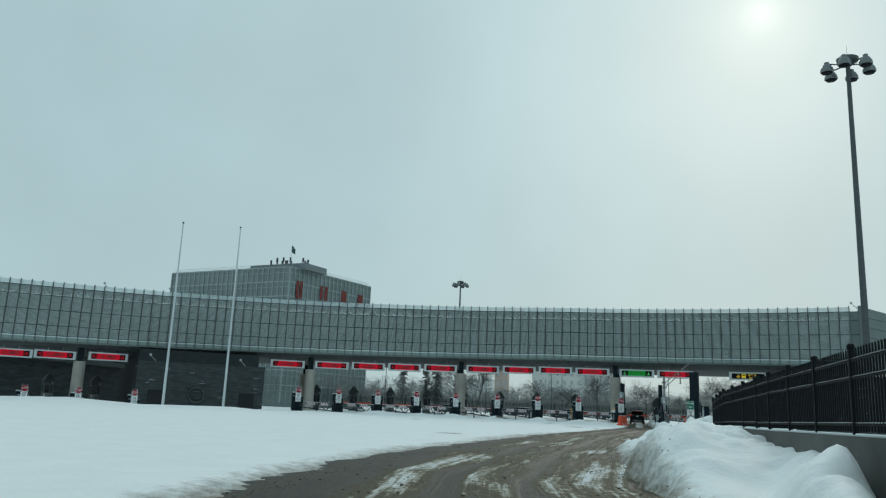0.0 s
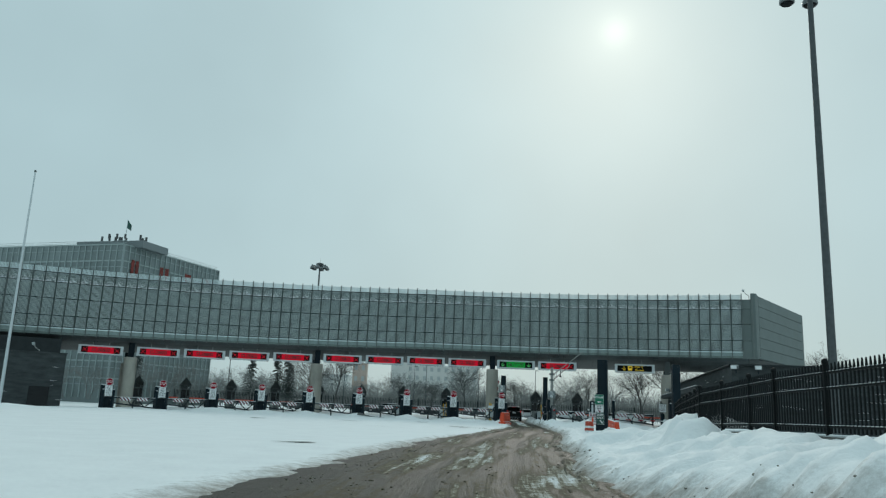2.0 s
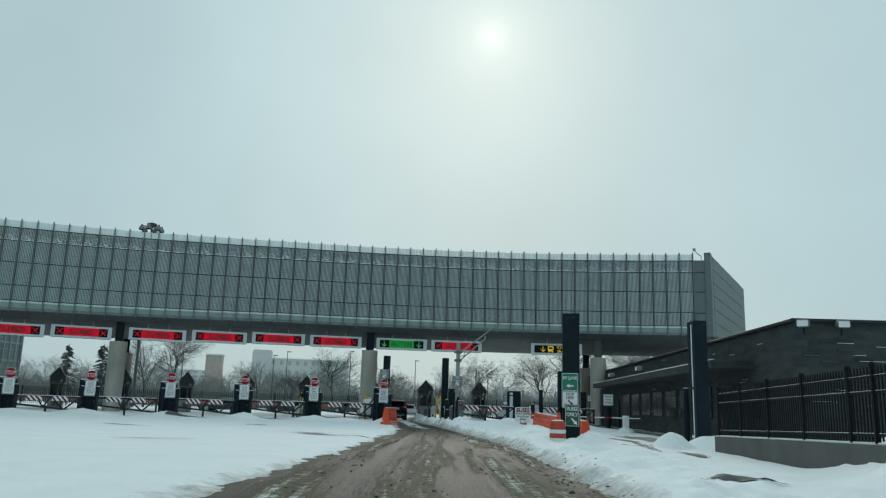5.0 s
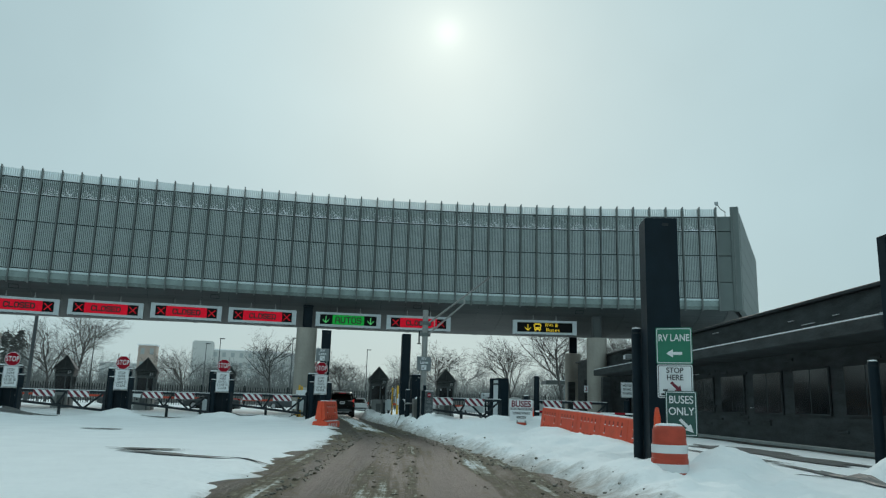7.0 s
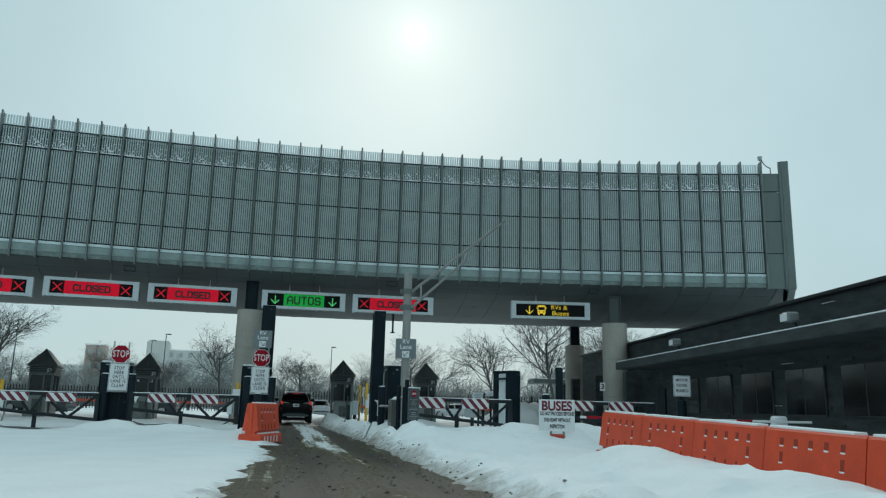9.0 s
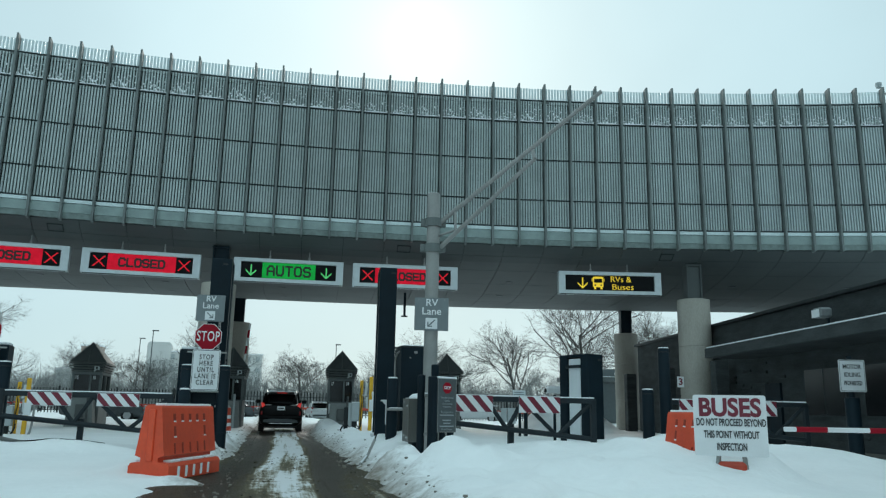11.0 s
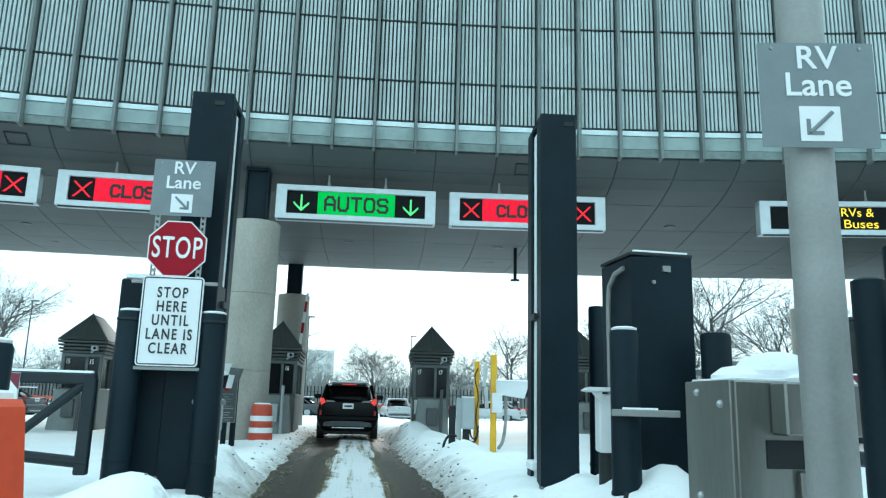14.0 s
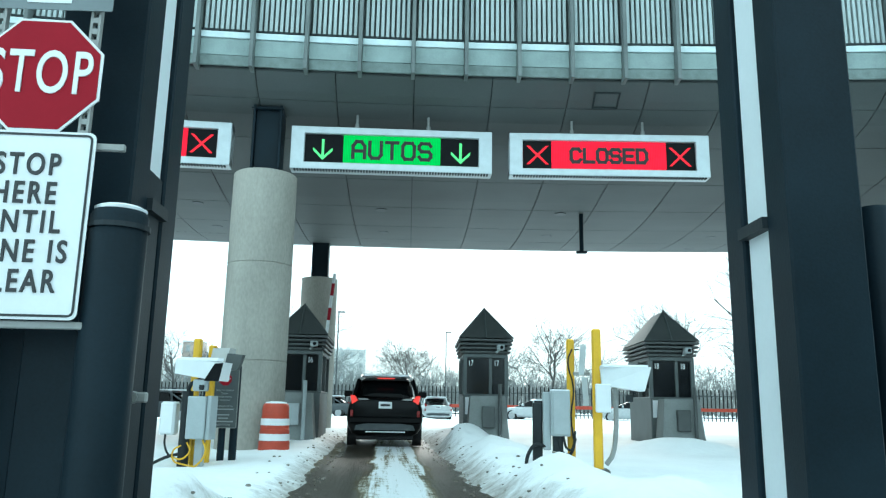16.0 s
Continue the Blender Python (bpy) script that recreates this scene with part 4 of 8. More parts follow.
def cross(x, size):
    s = Shape()
    k = size / 2
    for a in (1, -1):
        s.plate([(x - k - 0.03, -a * k), (x - k + 0.03, -a * k), (x + k + 0.03, a * k), (x + k - 0.03, a * k)] if a > 0 else
                [(x - k - 0.03, k), (x + k - 0.03, -k), (x + k + 0.03, -k), (x - k + 0.03, k)], 0.036 - 0.002 * (a > 0), 0.046)
    return s


def arrow_down(x, size):
    s = Shape()
    s.plate([(x - 0.025, -size * 0.45), (x + 0.025, -size * 0.45), (x + 0.025, size / 2), (x - 0.025, size / 2)], 0.036, 0.046)
    for q in (-1, 1):
        s.plate([(x, -size / 2 - 0.03), (x + q * 0.2, -size / 2 + 0.17), (x + q * 0.2, -size / 2 + 0.23), (x, -size / 2 + 0.04)], 0.034, 0.046)
    return s


# stroke letters as the lit boards show them: segments in a unit cell
STROKES = {
    "A": ((0, 0, 0, 0.72), (0, 0.72, 0.28, 1), (0.28, 1, 0.72, 1), (0.72, 1, 1, 0.72), (1, 0.72, 1, 0), (0, 0.42, 1, 0.42)),
    "U": ((0, 1, 0, 0.22), (0, 0.22, 0.22, 0), (0.22, 0, 0.78, 0), (0.78, 0, 1, 0.22), (1, 0.22, 1, 1)),
    "T": ((0, 1, 1, 1), (0.5, 1, 0.5, 0)),
    "O": ((0, 0.2, 0, 0.8), (0, 0.8, 0.2, 1), (0.2, 1, 0.8, 1), (0.8, 1, 1, 0.8), (1, 0.8, 1, 0.2), (1, 0.2, 0.8, 0), (0.8, 0, 0.2, 0), (0.2, 0, 0, 0.2)),
    "S": ((1, 0.84, 0.82, 1), (0.82, 1, 0.18, 1), (0.18, 1, 0, 0.84), (0, 0.84, 0, 0.66), (0, 0.66, 0.18, 0.5), (0.18, 0.5, 0.82, 0.5), (0.82, 0.5, 1, 0.34), (1, 0.34, 1, 0.16), (1, 0.16, 0.82, 0), (0.82, 0, 0.18, 0), (0.18, 0, 0, 0.16)),
    "C": ((1, 0.82, 0.8, 1), (0.8, 1, 0.2, 1), (0.2, 1, 0, 0.8), (0, 0.8, 0, 0.2), (0, 0.2, 0.2, 0), (0.2, 0, 0.8, 0), (0.8, 0, 1, 0.18)),
    "L": ((0, 1, 0, 0), (0, 0, 1, 0)),
    "E": ((0, 0, 0, 1), (0, 1, 1, 1), (0, 0.5, 0.85, 0.5), (0, 0, 1, 0)),
    "D": ((0, 0, 0, 1), (0, 1, 0.72, 1), (0.72, 1, 1, 0.74), (1, 0.74, 1, 0.26), (1, 0.26, 0.72, 0), (0.72, 0, 0, 0)),
}


def stroke_word(word, width, height, line):
    """The letters of a word in straight strokes, centred, in front of a lit field."""
    out = []
    step = width / len(word)
    cw = step * 0.70
    n = 0
    for k, ch in enumerate(word):
        x0 = -width / 2 + k * step + (step - cw) / 2
        sh = Shape()
        out.append(sh)
        for a, b, c, d in STROKES[ch]:
            p, q = Vector((x0 + a * cw, (b - 0.5) * height)), Vector((x0 + c * cw, (d - 0.5) * height))
            u = (q - p).normalized() * line / 2
            v = Vector((-u.y, u.x))
            p, q = p - u * 0.9, q + u * 0.9
            y = 0.026 + 0.0012 * (n % 4)
            n += 1
            sh.plate([tuple(p - v), tuple(q - v), tuple(q + v), tuple(p + v)], y, 0.040)
    return out


def pixel_rows(w, h):
    """A lit message field."""
    return Shape().box((0, 0.045, 0), (w, 0.012, h))


def closed_sign(m):
    t = sign_case("lane_sign", m, "hanging lane sign with CLOSED lit in red between two crosses")
    part("message_field", pixel_rows(2.40, 0.62), M_RED, t, "glowing red message field")
    for sh in stroke_word("CLOSED", 1.66, 0.28, 0.072):
        part("letter", sh, M_OFFTXT, t)
    for x in (-1.49, 1.49):
        part("cross", cross(x, 0.40), M_REDDIM, t, "red lit cross")
    return t


def autos_sign(m):
    t = sign_case("lane_sign", m, "hanging lane sign with AUTOS lit in green between two arrows")
    part("message_field", pixel_rows(2.02, 0.62), M_GREEN, t, "glowing green message field")
    for sh in stroke_word("AUTOS", 1.72, 0.35, 0.070):
        part("letter", sh, M_OFFTXT, t)
    for x in (-1.43, 1.43):
        part("arrow", arrow_down(x, 0.42), M_GREENDIM, t, "green lit arrow pointing down")
    return t


def bus_sign(m):
    t = sign_case("lane_sign", m, "hanging lane sign with a yellow arrow, a bus and RVs & Buses")
    part("arrow", arrow_down(-1.1, 0.42), M_YEL, t, "yellow lit arrow pointing down")
    s = Shape()
    x = -0.47
    s.plate([(x - 0.21, -0.17), (x + 0.21, -0.17), (x + 0.21, 0.22), (x + 0.17, 0.26), (x - 0.17, 0.26), (x - 0.21, 0.22)], 0.04, 0.05)
    for q in (-1, 1):
        s.box((x + q * 0.13, 0.045, -0.21), (0.08, 0.012, 0.09))
        s.box((x + q * 0.24, 0.045, 0.12), (0.03, 0.012, 0.12))
    part("bus_symbol", s, M_YEL, t, "yellow lit front of a bus")
    part("bus_window", Shape().box((x, 0.036, 0.09), (0.33, 0.01, 0.16)).box((x - 0.12, 0.036, -0.09), (0.06, 0.01, 0.06)).box((x + 0.12, 0.036, -0.09), (0.06, 0.01, 0.06)), M_FACE, t)
    letters("RVs &", 0.33, M_YEL, t, pose(0.45, 0.035, 0.155), wide=1.05, bold=-0.004)
    letters("Buses", 0.33, M_YEL, t, pose(0.53, 0.035, -0.155), wide=1.2, bold=-0.004)
    return t


Z_SIGN = 6.155
closed = closed_sign(polar(81.95, -3.90, Z_SIGN))
autos_sign(polar(81.95, -7.07, Z_SIGN))
bus_sign(polar(81.95, 1.87, Z_SIGN))
for t in (-10.83, -14.03, -17.23, -20.45, -24.2, -27.4, -30.6, -33.8, -37.6, -51.9, -55.7, -58.7):
    copy_thing(closed, polar(81.95, t, Z_SIGN + sag(t)))


# ---- traffic signs ----
def stop_sign(m, r=0.318, mounts=True, posts=(2.27, 2.93)):
    t = thing("stop_sign", m, "red octagonal STOP sign on perforated steel strips", "stop sign", "stop signs at the lanes")

    def octagon(k):
        return [(k * math.cos(radians(22.5 + 45 * j)), k * math.sin(radians(22.5 + 45 * j))) for j in range(8)]
    part("border", Shape().plate(octagon(r), 0.0, 0.008), M_WHITE, t, "thin white border")
    part("plate", Shape().plate(octagon(r * 0.955), -0.004, 0.002), M_STOPRED, t)
    letters("STOP", r * 1.0, M_WHITE, t, pose(0, -0.008, 0), wide=0.62, gap=1.12, bold=0.008)
    if mounts:
        for x in (-0.23, 0.23):
            s = Shape()
            z = posts[0] - 2.57
            while z < posts[1] - 2.57:
                s.box((x - 0.019, 0.03, z + 0.03), (0.012, 0.035, 0.06)).box((x + 0.019, 0.03, z + 0.03), (0.012, 0.035, 0.06)).box((x, 0.03, z + 0.01), (0.03, 0.035, 0.028))
                z += 0.06
            part("perforated_strip", s, M_POLE, t)
    return t


def rounded(w, h, r=0.04, n=4):
    pts = []
    for cx, cz, a in ((w / 2 - r, h / 2 - r, 0), (-w / 2 + r, h / 2 - r, 90), (-w / 2 + r, -h / 2 + r, 180), (w / 2 - r, -h / 2 + r, 270)):
        pts += [(cx + r * math.cos(radians(a + 90 * k / n)), cz + r * math.sin(radians(a + 90 * k / n))) for k in range(n + 1)]
    return pts


def ring_line(w, h, line, y, r=0.04):
    """A thin border line on a sign."""
    a, b = rounded(w, h, r), rounded(w - 2 * line, h - 2 * line, max(0.005, r - line))
    n = len(a)
    return Shape().add([(x, y, z) for x, z in a] + [(x, y, z) for x, z in b], [(k, (k + 1) % n, n + (k + 1) % n, n + k) for k in range(n)])


def lane_clear_sign(m):
    t = thing("lane_sign_board", m, "white board reading STOP HERE UNTIL LANE IS CLEAR", "traffic sign", "stop-here boards at the lanes")
    part("board", Shape().plate(rounded(0.61, 0.914, 0.035), 0, 0.006), M_WHITE, t)
    part("border_line", ring_line(0.585, 0.89, 0.012, -0.003, 0.03), M_INK, t)
    for words, z in (("STOP", 0.284), ("HERE", 0.142), ("UNTIL", 0.0), ("LANE IS", -0.142), ("CLEAR", -0.284)):
        letters(words, 0.152, M_INK, t, pose(0, -0.003, z), wide=0.72, gap=1.26, bold=0.016)
    strut = Shape().box((0, 0.045, 0), (0.86, 0.03, 0.035), ch=0.005).mesh("mounting_strut", M_POLE)
    for z in (-0.478, 0.40):
        part("mounting_strut", strut, M_POLE, t, at=pose(0, 0, z))
    return t


def rv_lane_sign(m, side):
    t = thing("rv_lane_sign", m, "grey square sign reading RV Lane with a white arrow box", "traffic sign", "grey RV lane signs")
    part("board", Shape().plate(rounded(0.63, 0.61, 0.01), 0, 0.006), M_SIGNGREY, t)
    letters("RV", 0.19, M_WHITE, t, pose(0, -0.003, 0.21), wide=1.0)
    letters("Lane", 0.19, M_WHITE, t, pose(0, -0.003, 0.05), wide=1.02)
    part("arrow_field", Shape().plate(rounded(0.22, 0.2, 0.005), -0.004, 0.001), M_WHITE, t, at=pose(0, 0, -0.17))
    s = Shape()
    q = side
    s.tube((-q * 0.065, -0.006, 0.065), (q * 0.06, -0.006, -0.055), 0.013, n=6)
    s.box((q * 0.065, -0.005, -0.02), (0.022, 0.004, 0.09)).box((q * 0.03, -0.005, -0.055), (0.09, 0.0045, 0.022))
    part("arrow", s, M_SIGNGREY, t, at=pose(0, 0, -0.17))
    part("bolt", Shape().tube((-0.24, -0.008, 0.27), (-0.24, 0, 0.27), 0.01, n=6).tube((0.24, -0.008, 0.27), (0.24, 0, 0.27), 0.01, n=6), M_POLE, t)
    return t


# ---- bollards and lane pylons ----
def bollard(m, h=1.92, r=0.135, cap=True, group="dark steel bollards", strap=True):
    t = thing("bollard", m, "round dark-painted steel bollard with snow on its cap", "bollard", group)
    part("tube", Shape().lathe([(r, -0.3), (r, h - 0.03), (r - 0.012, h - 0.005), (r - 0.04, h)], n=18), M_STEEL_DARK, t, smooth=True)
    part("weld_collar", Shape().lathe([(r + 0.003, 0.42), (r + 0.006, 0.425), (r + 0.006, 0.45), (r + 0.003, 0.455)], n=18), M_STEEL_DARK, t)
    if strap:
        part("strap", Shape().lathe([(r + 0.006, h - 0.10), (r + 0.012, h - 0.10), (r + 0.012, h - 0.075), (r + 0.006, h - 0.075)], n=18), M_RAIL, t)
    if cap:
        part("snow_cap", Shape().lathe([(r - 0.015, h - 0.005), (r - 0.01, h + 0.010), (r - 0.035, h + 0.022), (0.02, h + 0.028)], n=14), M_SNOWCAP, t, smooth=True)
    return t


def pylon(m):
    t = thing("lane_pylon", m, "dark steel lane pylon with a hinged housing behind the signs", "lane pylon", "lane pylons along the plaza")
    part("housing", Shape().box((-0.13, 0.62, 1.0), (1.02, 0.46, 2.6), ch=0.02), M_STEEL_DARK, t)
    part("door_seam", Shape().box((0.05, 0.386, 0.85), (0.012, 0.008, 1.5)).box((-0.35, 0.386, 0.85), (0.012, 0.008, 1.5)), M_BLACK, t)
    part("hasp", Shape().box((0.40, 0.30, 1.02), (0.34, 0.04, 0.05), ch=0.008).tube((0.5, 0.27, 1.02), (0.5, 0.33, 1.02), 0.03, n=8), M_POLE, t)
    s = Shape().box((-0.13, 0.62, 2.33), (0.96, 0.40, 0.06), ch=0.025)
    part("snow_cap", s, M_SNOWCAP, t)
    return t


isle = [polar(70.52, t) for t in ISLES]
first = isle[0] @ pose(0.03, 0.0, 0)
py = pylon(first)
st = stop_sign(first @ pose(0, 0, 2.57))
bd = lane_clear_sign(first @ pose(0, 0, 1.82))
bl = bollard(first @ pose(0.41, 0.13, 0))
copy_thing(bl, first @ pose(-0.41, 0.13, 0))
for t in ISLES[1:] + [-50.5, -54.7, -58.5]:
    dz = max(-1.3, 0.0115 * (t + 8)) if t > -40 else -1.35
    m = polar(70.52, t, dz)
    copy_thing(py, m)
    copy_thing(st, m @ pose(0, 0, 2.57))
    copy_thing(bd, m @ pose(0, 0, 1.82))
    copy_thing(bl, m @ pose(0.41, 0.13, 0))
    copy_thing(bl, m @ pose(-0.41, 0.13, 0))
rv_lane_sign(first @ pose(0.0, 0.0, 3.225, 0, 0, -2), 1)
bollard(pose(-1.82, 0.5, 0), 1.31, 0.10, strap=False)


# ---- portal posts: open channels that face the lane, with a white panel inside ----
def portal_post(m, h, inner=1, d=1.0, w=0.46):
    """inner: +1 where the open side looks to +x, -1 to -x."""
    t = thing("portal_monitor_post", m, "tall dark steel portal post with a white panel towards the lane", "portal post", "portal posts beside the lanes")
    x0 = -inner * w / 2
    part("front_plate", Shape().box((0, 0.13, h / 2 - 0.15), (w, 0.26, h + 0.3), ch=0.012), M_STEEL_DARK, t)
    part("back_plate", Shape().box((0, d - 0.13, h / 2 - 0.15), (w, 0.26, h + 0.3), ch=0.012), M_STEEL_DARK, t)
    part("web", Shape().box((x0 + inner * 0.04, d / 2, h / 2 - 0.15), (0.08, d - 0.5, h + 0.3)), M_STEEL_DARK, t)
    part("top_plate", Shape().box((0, d / 2, h - 0.03), (w - 0.004, d - 0.51, 0.06)), M_STEEL_DARK, t)
    part("inner_panel", Shape().box((inner * (w / 2 - 0.185), d / 2, h / 2 + 0.02), (0.31, min(0.40, d - 0.54), h - 0.24), ch=0.01), M_PORTALWHITE, t, "narrow white panel in the channel")
    part("shelf", Shape().box((inner * 0.06, d / 2, 2.08), (w - 0.06, d - 0.51, 0.07)), M_RAIL, t)
    part("vent", Shape().box((inner * -0.02 + 0.1, -0.004, h - 0.13), (0.11, 0.012, 0.05)), M_BLACK, t)
    part("base_snow", Shape().box((inner * 0.2, d / 2, 0.42), (0.14, d - 0.52, 0.10), ch=0.03), M_SNOWCAP, t)
    return t


portal_post(pose(-2.31, 4.60, 0, 0, 0, 7.5), 4.46, 1, 0.80)
portal_post(pose(1.635, 5.10, 0, 0, 0, 5.5), 4.45, -1, 0.86, 0.42)
portal_post(pose(6.89, -18.97, 0, 0, 0, -6), 4.66, 1, 0.62, 0.61)
pc = portal_post(pose(11.36, -19.6, 0, 0, 0, 2), 4.45, -1, 0.74)
part("antenna", Shape().tube((-0.1, 0.4, 4.4), (-0.1, 0.4, 4.8), 0.008, n=5), M_BLACK, pc)

# ---- swing gates ----
GATE_L = 4.05


def stripes_board(x, z, y=-0.05, w=0.86, h=0.27):
    """Slanting stripes cut to the board's outline, alternate colours."""
    red, white = Shape(), Shape()
    n, sl = 8, h * 0.9
    step = (w + sl) / n
    for k in range(n):
        a0, a1 = k * step - sl, (k + 1) * step - sl
        pts = []
        for q0, q1 in ((a0, a1),):
            low = [max(0, min(w, q0 + sl)), max(0, min(w, q1 + sl))]
            poly = []
            for px_, top in ((q0, 1), (q1, 1), (q1 + sl, 0), (q0 + sl, 0)):
                poly.append((px_, h if top else 0.0))
            out = clip_x(clip_x(poly, 0.0, 1), w, -1)
            pts = out
        if len(pts) >= 3:
            (red if k % 2 else white).plate([(x - w / 2 + p, z - h / 2 + q) for p, q in pts][::-1], y - 0.006, y + 0.006)
    return red, white


def clip_x(poly, lim, side):
    out = []
    for k, (x1, y1) in enumerate(poly):
        x0, y0 = poly[k - 1]
        in1, in0 = (x1 - lim) * side >= 0, (x0 - lim) * side >= 0
        if in1 != in0:
            u = (lim - x0) / (x1 - x0)
            out.append((lim, y0 + u * (y1 - y0)))
        if in1:
            out.append((x1, y1))
    return out


def swing_gate(m, ln=GATE_L, boards=(1.0, 2.45), bw=0.86, bh=0.27):
    t = thing("swing_gate", m, "dark steel truss swing gate with red and white striped boards, closed", "gate", "swing gates across the lanes")
    zt, zl, zr = 1.26, 0.80, 0.46
    low = lambda x: zl + (zr - zl) * x / ln
    part("top_rail", Shape().box((ln / 2, 0, zt), (ln, 0.10, 0.11), ch=0.015), M_RAIL, t)
    part("rail_snow", Shape().box((ln / 2, 0, zt + 0.065), (ln * 0.98, 0.07, 0.028), ch=0.012), M_SNOWCAP, t, "thin line of snow")
    part("bottom_rail", Shape().tube((0, 0, zl), (ln, 0, zr), 0.055, n=8), M_RAIL, t)
    part("end_post", Shape().box((ln - 0.05, 0, (zt + zr) / 2 - 0.05), (0.12, 0.10, zt - zr + 0.12), ch=0.012), M_RAIL, t)
    part("hinge_post", Shape().box((0.05, 0, (zt + zl) / 2 - 0.4), (0.12, 0.12, zt - zl + 1.0), ch=0.012), M_RAIL, t)
    for xa, xb in ((1.25, 1.75), (2.15, 1.75), (2.15, 3.0), (3.95, 3.05)):
        xa, xb = xa * ln / 4.05, xb * ln / 4.05
        part("brace", Shape().tube((xa, 0, zt - 0.03), (xb, 0, low(xb)), 0.045, n=8), M_RAIL, t)
    part("support_leg", Shape().box((1.65, 0.1, 0.3), (0.12, 0.1, 0.9), ch=0.01), M_RAIL, t)
    for x in boards:
        bo = part("striped_board", Shape().box((x, -0.052, zt - 0.10), (bw + 0.01, 0.008, bh + 0.01)), M_FRAME, t)
        r, w = stripes_board(x, zt - 0.10, -0.062, bw, bh)
        part("red_stripes", r, M_MAROON, bo)
        part("white_stripes", w, M_WHITE, bo)
    return t


gate = None
for a, b2 in zip(ISLES[1:], ISLES[:-1]):
    p0 = polar(70.5, a).translation
    p1 = polar(70.5, b2).translation
    d = p1 - p0
    yaw = math.degrees(math.atan2(d.y, d.x))
    u = d.normalized()
    s = p0 + u * 0.42
    dz = 0.0115 * (a + 8)
    k = (d.length - 0.95) / GATE_L
    m = Matrix.Translation((s.x, s.y, dz)) @ pose(0, 0, 0, 0, 0, yaw) @ Matrix.Diagonal((k, 1, 1, 1))
    if gate is None:
        gate = swing_gate(m, 3.5, (1.0, 2.38))
        gate.matrix_basis = Matrix.Translation((s.x, s.y, dz)) @ pose(0, 0, 0, 0, 0, yaw)
    else:
        copy_thing(gate, Matrix.Translation((s.x, s.y, dz)) @ pose(0, 0, 0, 0, 0, yaw))
# the two gates of the wider lanes beside the road
wide_gate = swing_gate(pose(2.72, 2.36, 0.02, 0, 0, 11.5), 3.54, (0.74, 2.24), 0.92, 0.33)
copy_thing(wide_gate, pose(7.95, 3.6, 0.04, 0, 0, 8))


# ---- right island: pole with mast arms, notice board, cabinets ----
def rv_pole(m):
    t = thing("signal_pole", m, "weathered galvanised pole with two slanting mast arms and bolted collars", "pole")
    part("shaft", Shape().lathe([(0.13, -0.2), (0.128, 2.5), (0.122, 5.12), (0.10, 5.14)], n=18), M_POLE, t, smooth=True)
    for z in (4.05, 4.55):
        c = Shape().lathe([(0.125, z - 0.08), (0.165, z - 0.08), (0.165, z + 0.08), (0.125, z + 0.08)], n=14)
        for x in (-0.19, 0.19):
            c.box((x, 0, z), (0.1, 0.09, 0.15), ch=0.01).tube((x, -0.07, z - 0.03), (x, 0.07, z - 0.03), 0.02, n=6)
        part("collar", c, M_FIN, t)
    part("upper_arm", Shape().tube((0.12, -0.02, 4.55), (2.72, -2.25, 6.4), 0.045, 0.035, n=10), M_POLE, t, smooth=True)
    part("lower_arm", Shape().tube((0.12, -0.02, 4.05), (1.62, -1.95, 5.25), 0.045, 0.035, n=10).tube((1.62, -1.95, 5.25), (1.60, -1.86, 5.42), 0.035, n=8), M_POLE, t, smooth=True)
    part("brace", Shape().tube((0.4, -0.26, 4.75), (0.4, -0.36, 4.3), 0.025, n=6).tube((0.1, 0, 4.3), (0.4, -0.3, 4.35), 0.025, n=6), M_POLE, t)
    return t


rv_pole(pose(2.52, 0.78, 0))
rv_lane_sign(pose(2.516, 0.61, 2.77), -1)


def notice_board(m, post=True):
    t = thing("notice_board", m, "tall grey notice board with red stop octagon and white writing", "notice board", "grey notice boards")
    part("board", Shape().plate(rounded(0.42, 0.90, 0.01), 0, 0.02), M_NOTICE, t)
    part("rim", ring_line(0.42, 0.90, 0.010, -0.003, 0.012), M_POLE, t)
    oc = [(0.10 * math.cos(radians(22.5 + 45 * j)), 0.29 + 0.10 * math.sin(radians(22.5 + 45 * j))) for j in range(8)]
    part("stop_octagon", Shape().plate(oc, -0.006, 0.0), M_STOPRED, t)
    letters("STOP", 0.072, M_WHITE, t, pose(0, -0.008, 0.29), wide=0.85)
    s = Shape()
    for words, z in (("Stop for United", 0.125), ("States", 0.075), ("Government", 0.025), ("Inspection", -0.025), ("Be prepared to", -0.115), ("United States", -0.40)):
        letters(words, 0.044, M_NOTICETXT, t, pose(0, -0.004, z), wide=1.0, bold=-0.006)
    for w, z in ((0.31, -0.165), (0.19, -0.25), (0.15, -0.30), (0.31, -0.35)):
        s.box((0, -0.003, z), (w, 0.005, 0.018))
    part("writing", s, M_NOTICETXT, t, "pale lines of writing")
    if post:
        part("side_post", Shape().box((-0.275, 0.06, -0.42), (0.11, 0.14, 1.80), ch=0.015), M_STEEL_DARK, t)
        part("post", Shape().tube((0.16, 0.09, -1.4), (0.16, 0.09, 0.5), 0.06, n=12), M_STEEL_DARK, t, smooth=True)
        part("second_post", Shape().tube((-0.02, 0.09, -1.4), (-0.02, 0.09, -0.45), 0.055, n=10), M_STEEL_DARK, t, smooth=True)
    part("snow_cap", Shape().box((0, 0.01, 0.465), (0.42, 0.05, 0.03), ch=0.012), M_SNOWCAP, t)
    return t


nb = notice_board(pose(2.78, -0.17, 1.12, 0, 0, 37))


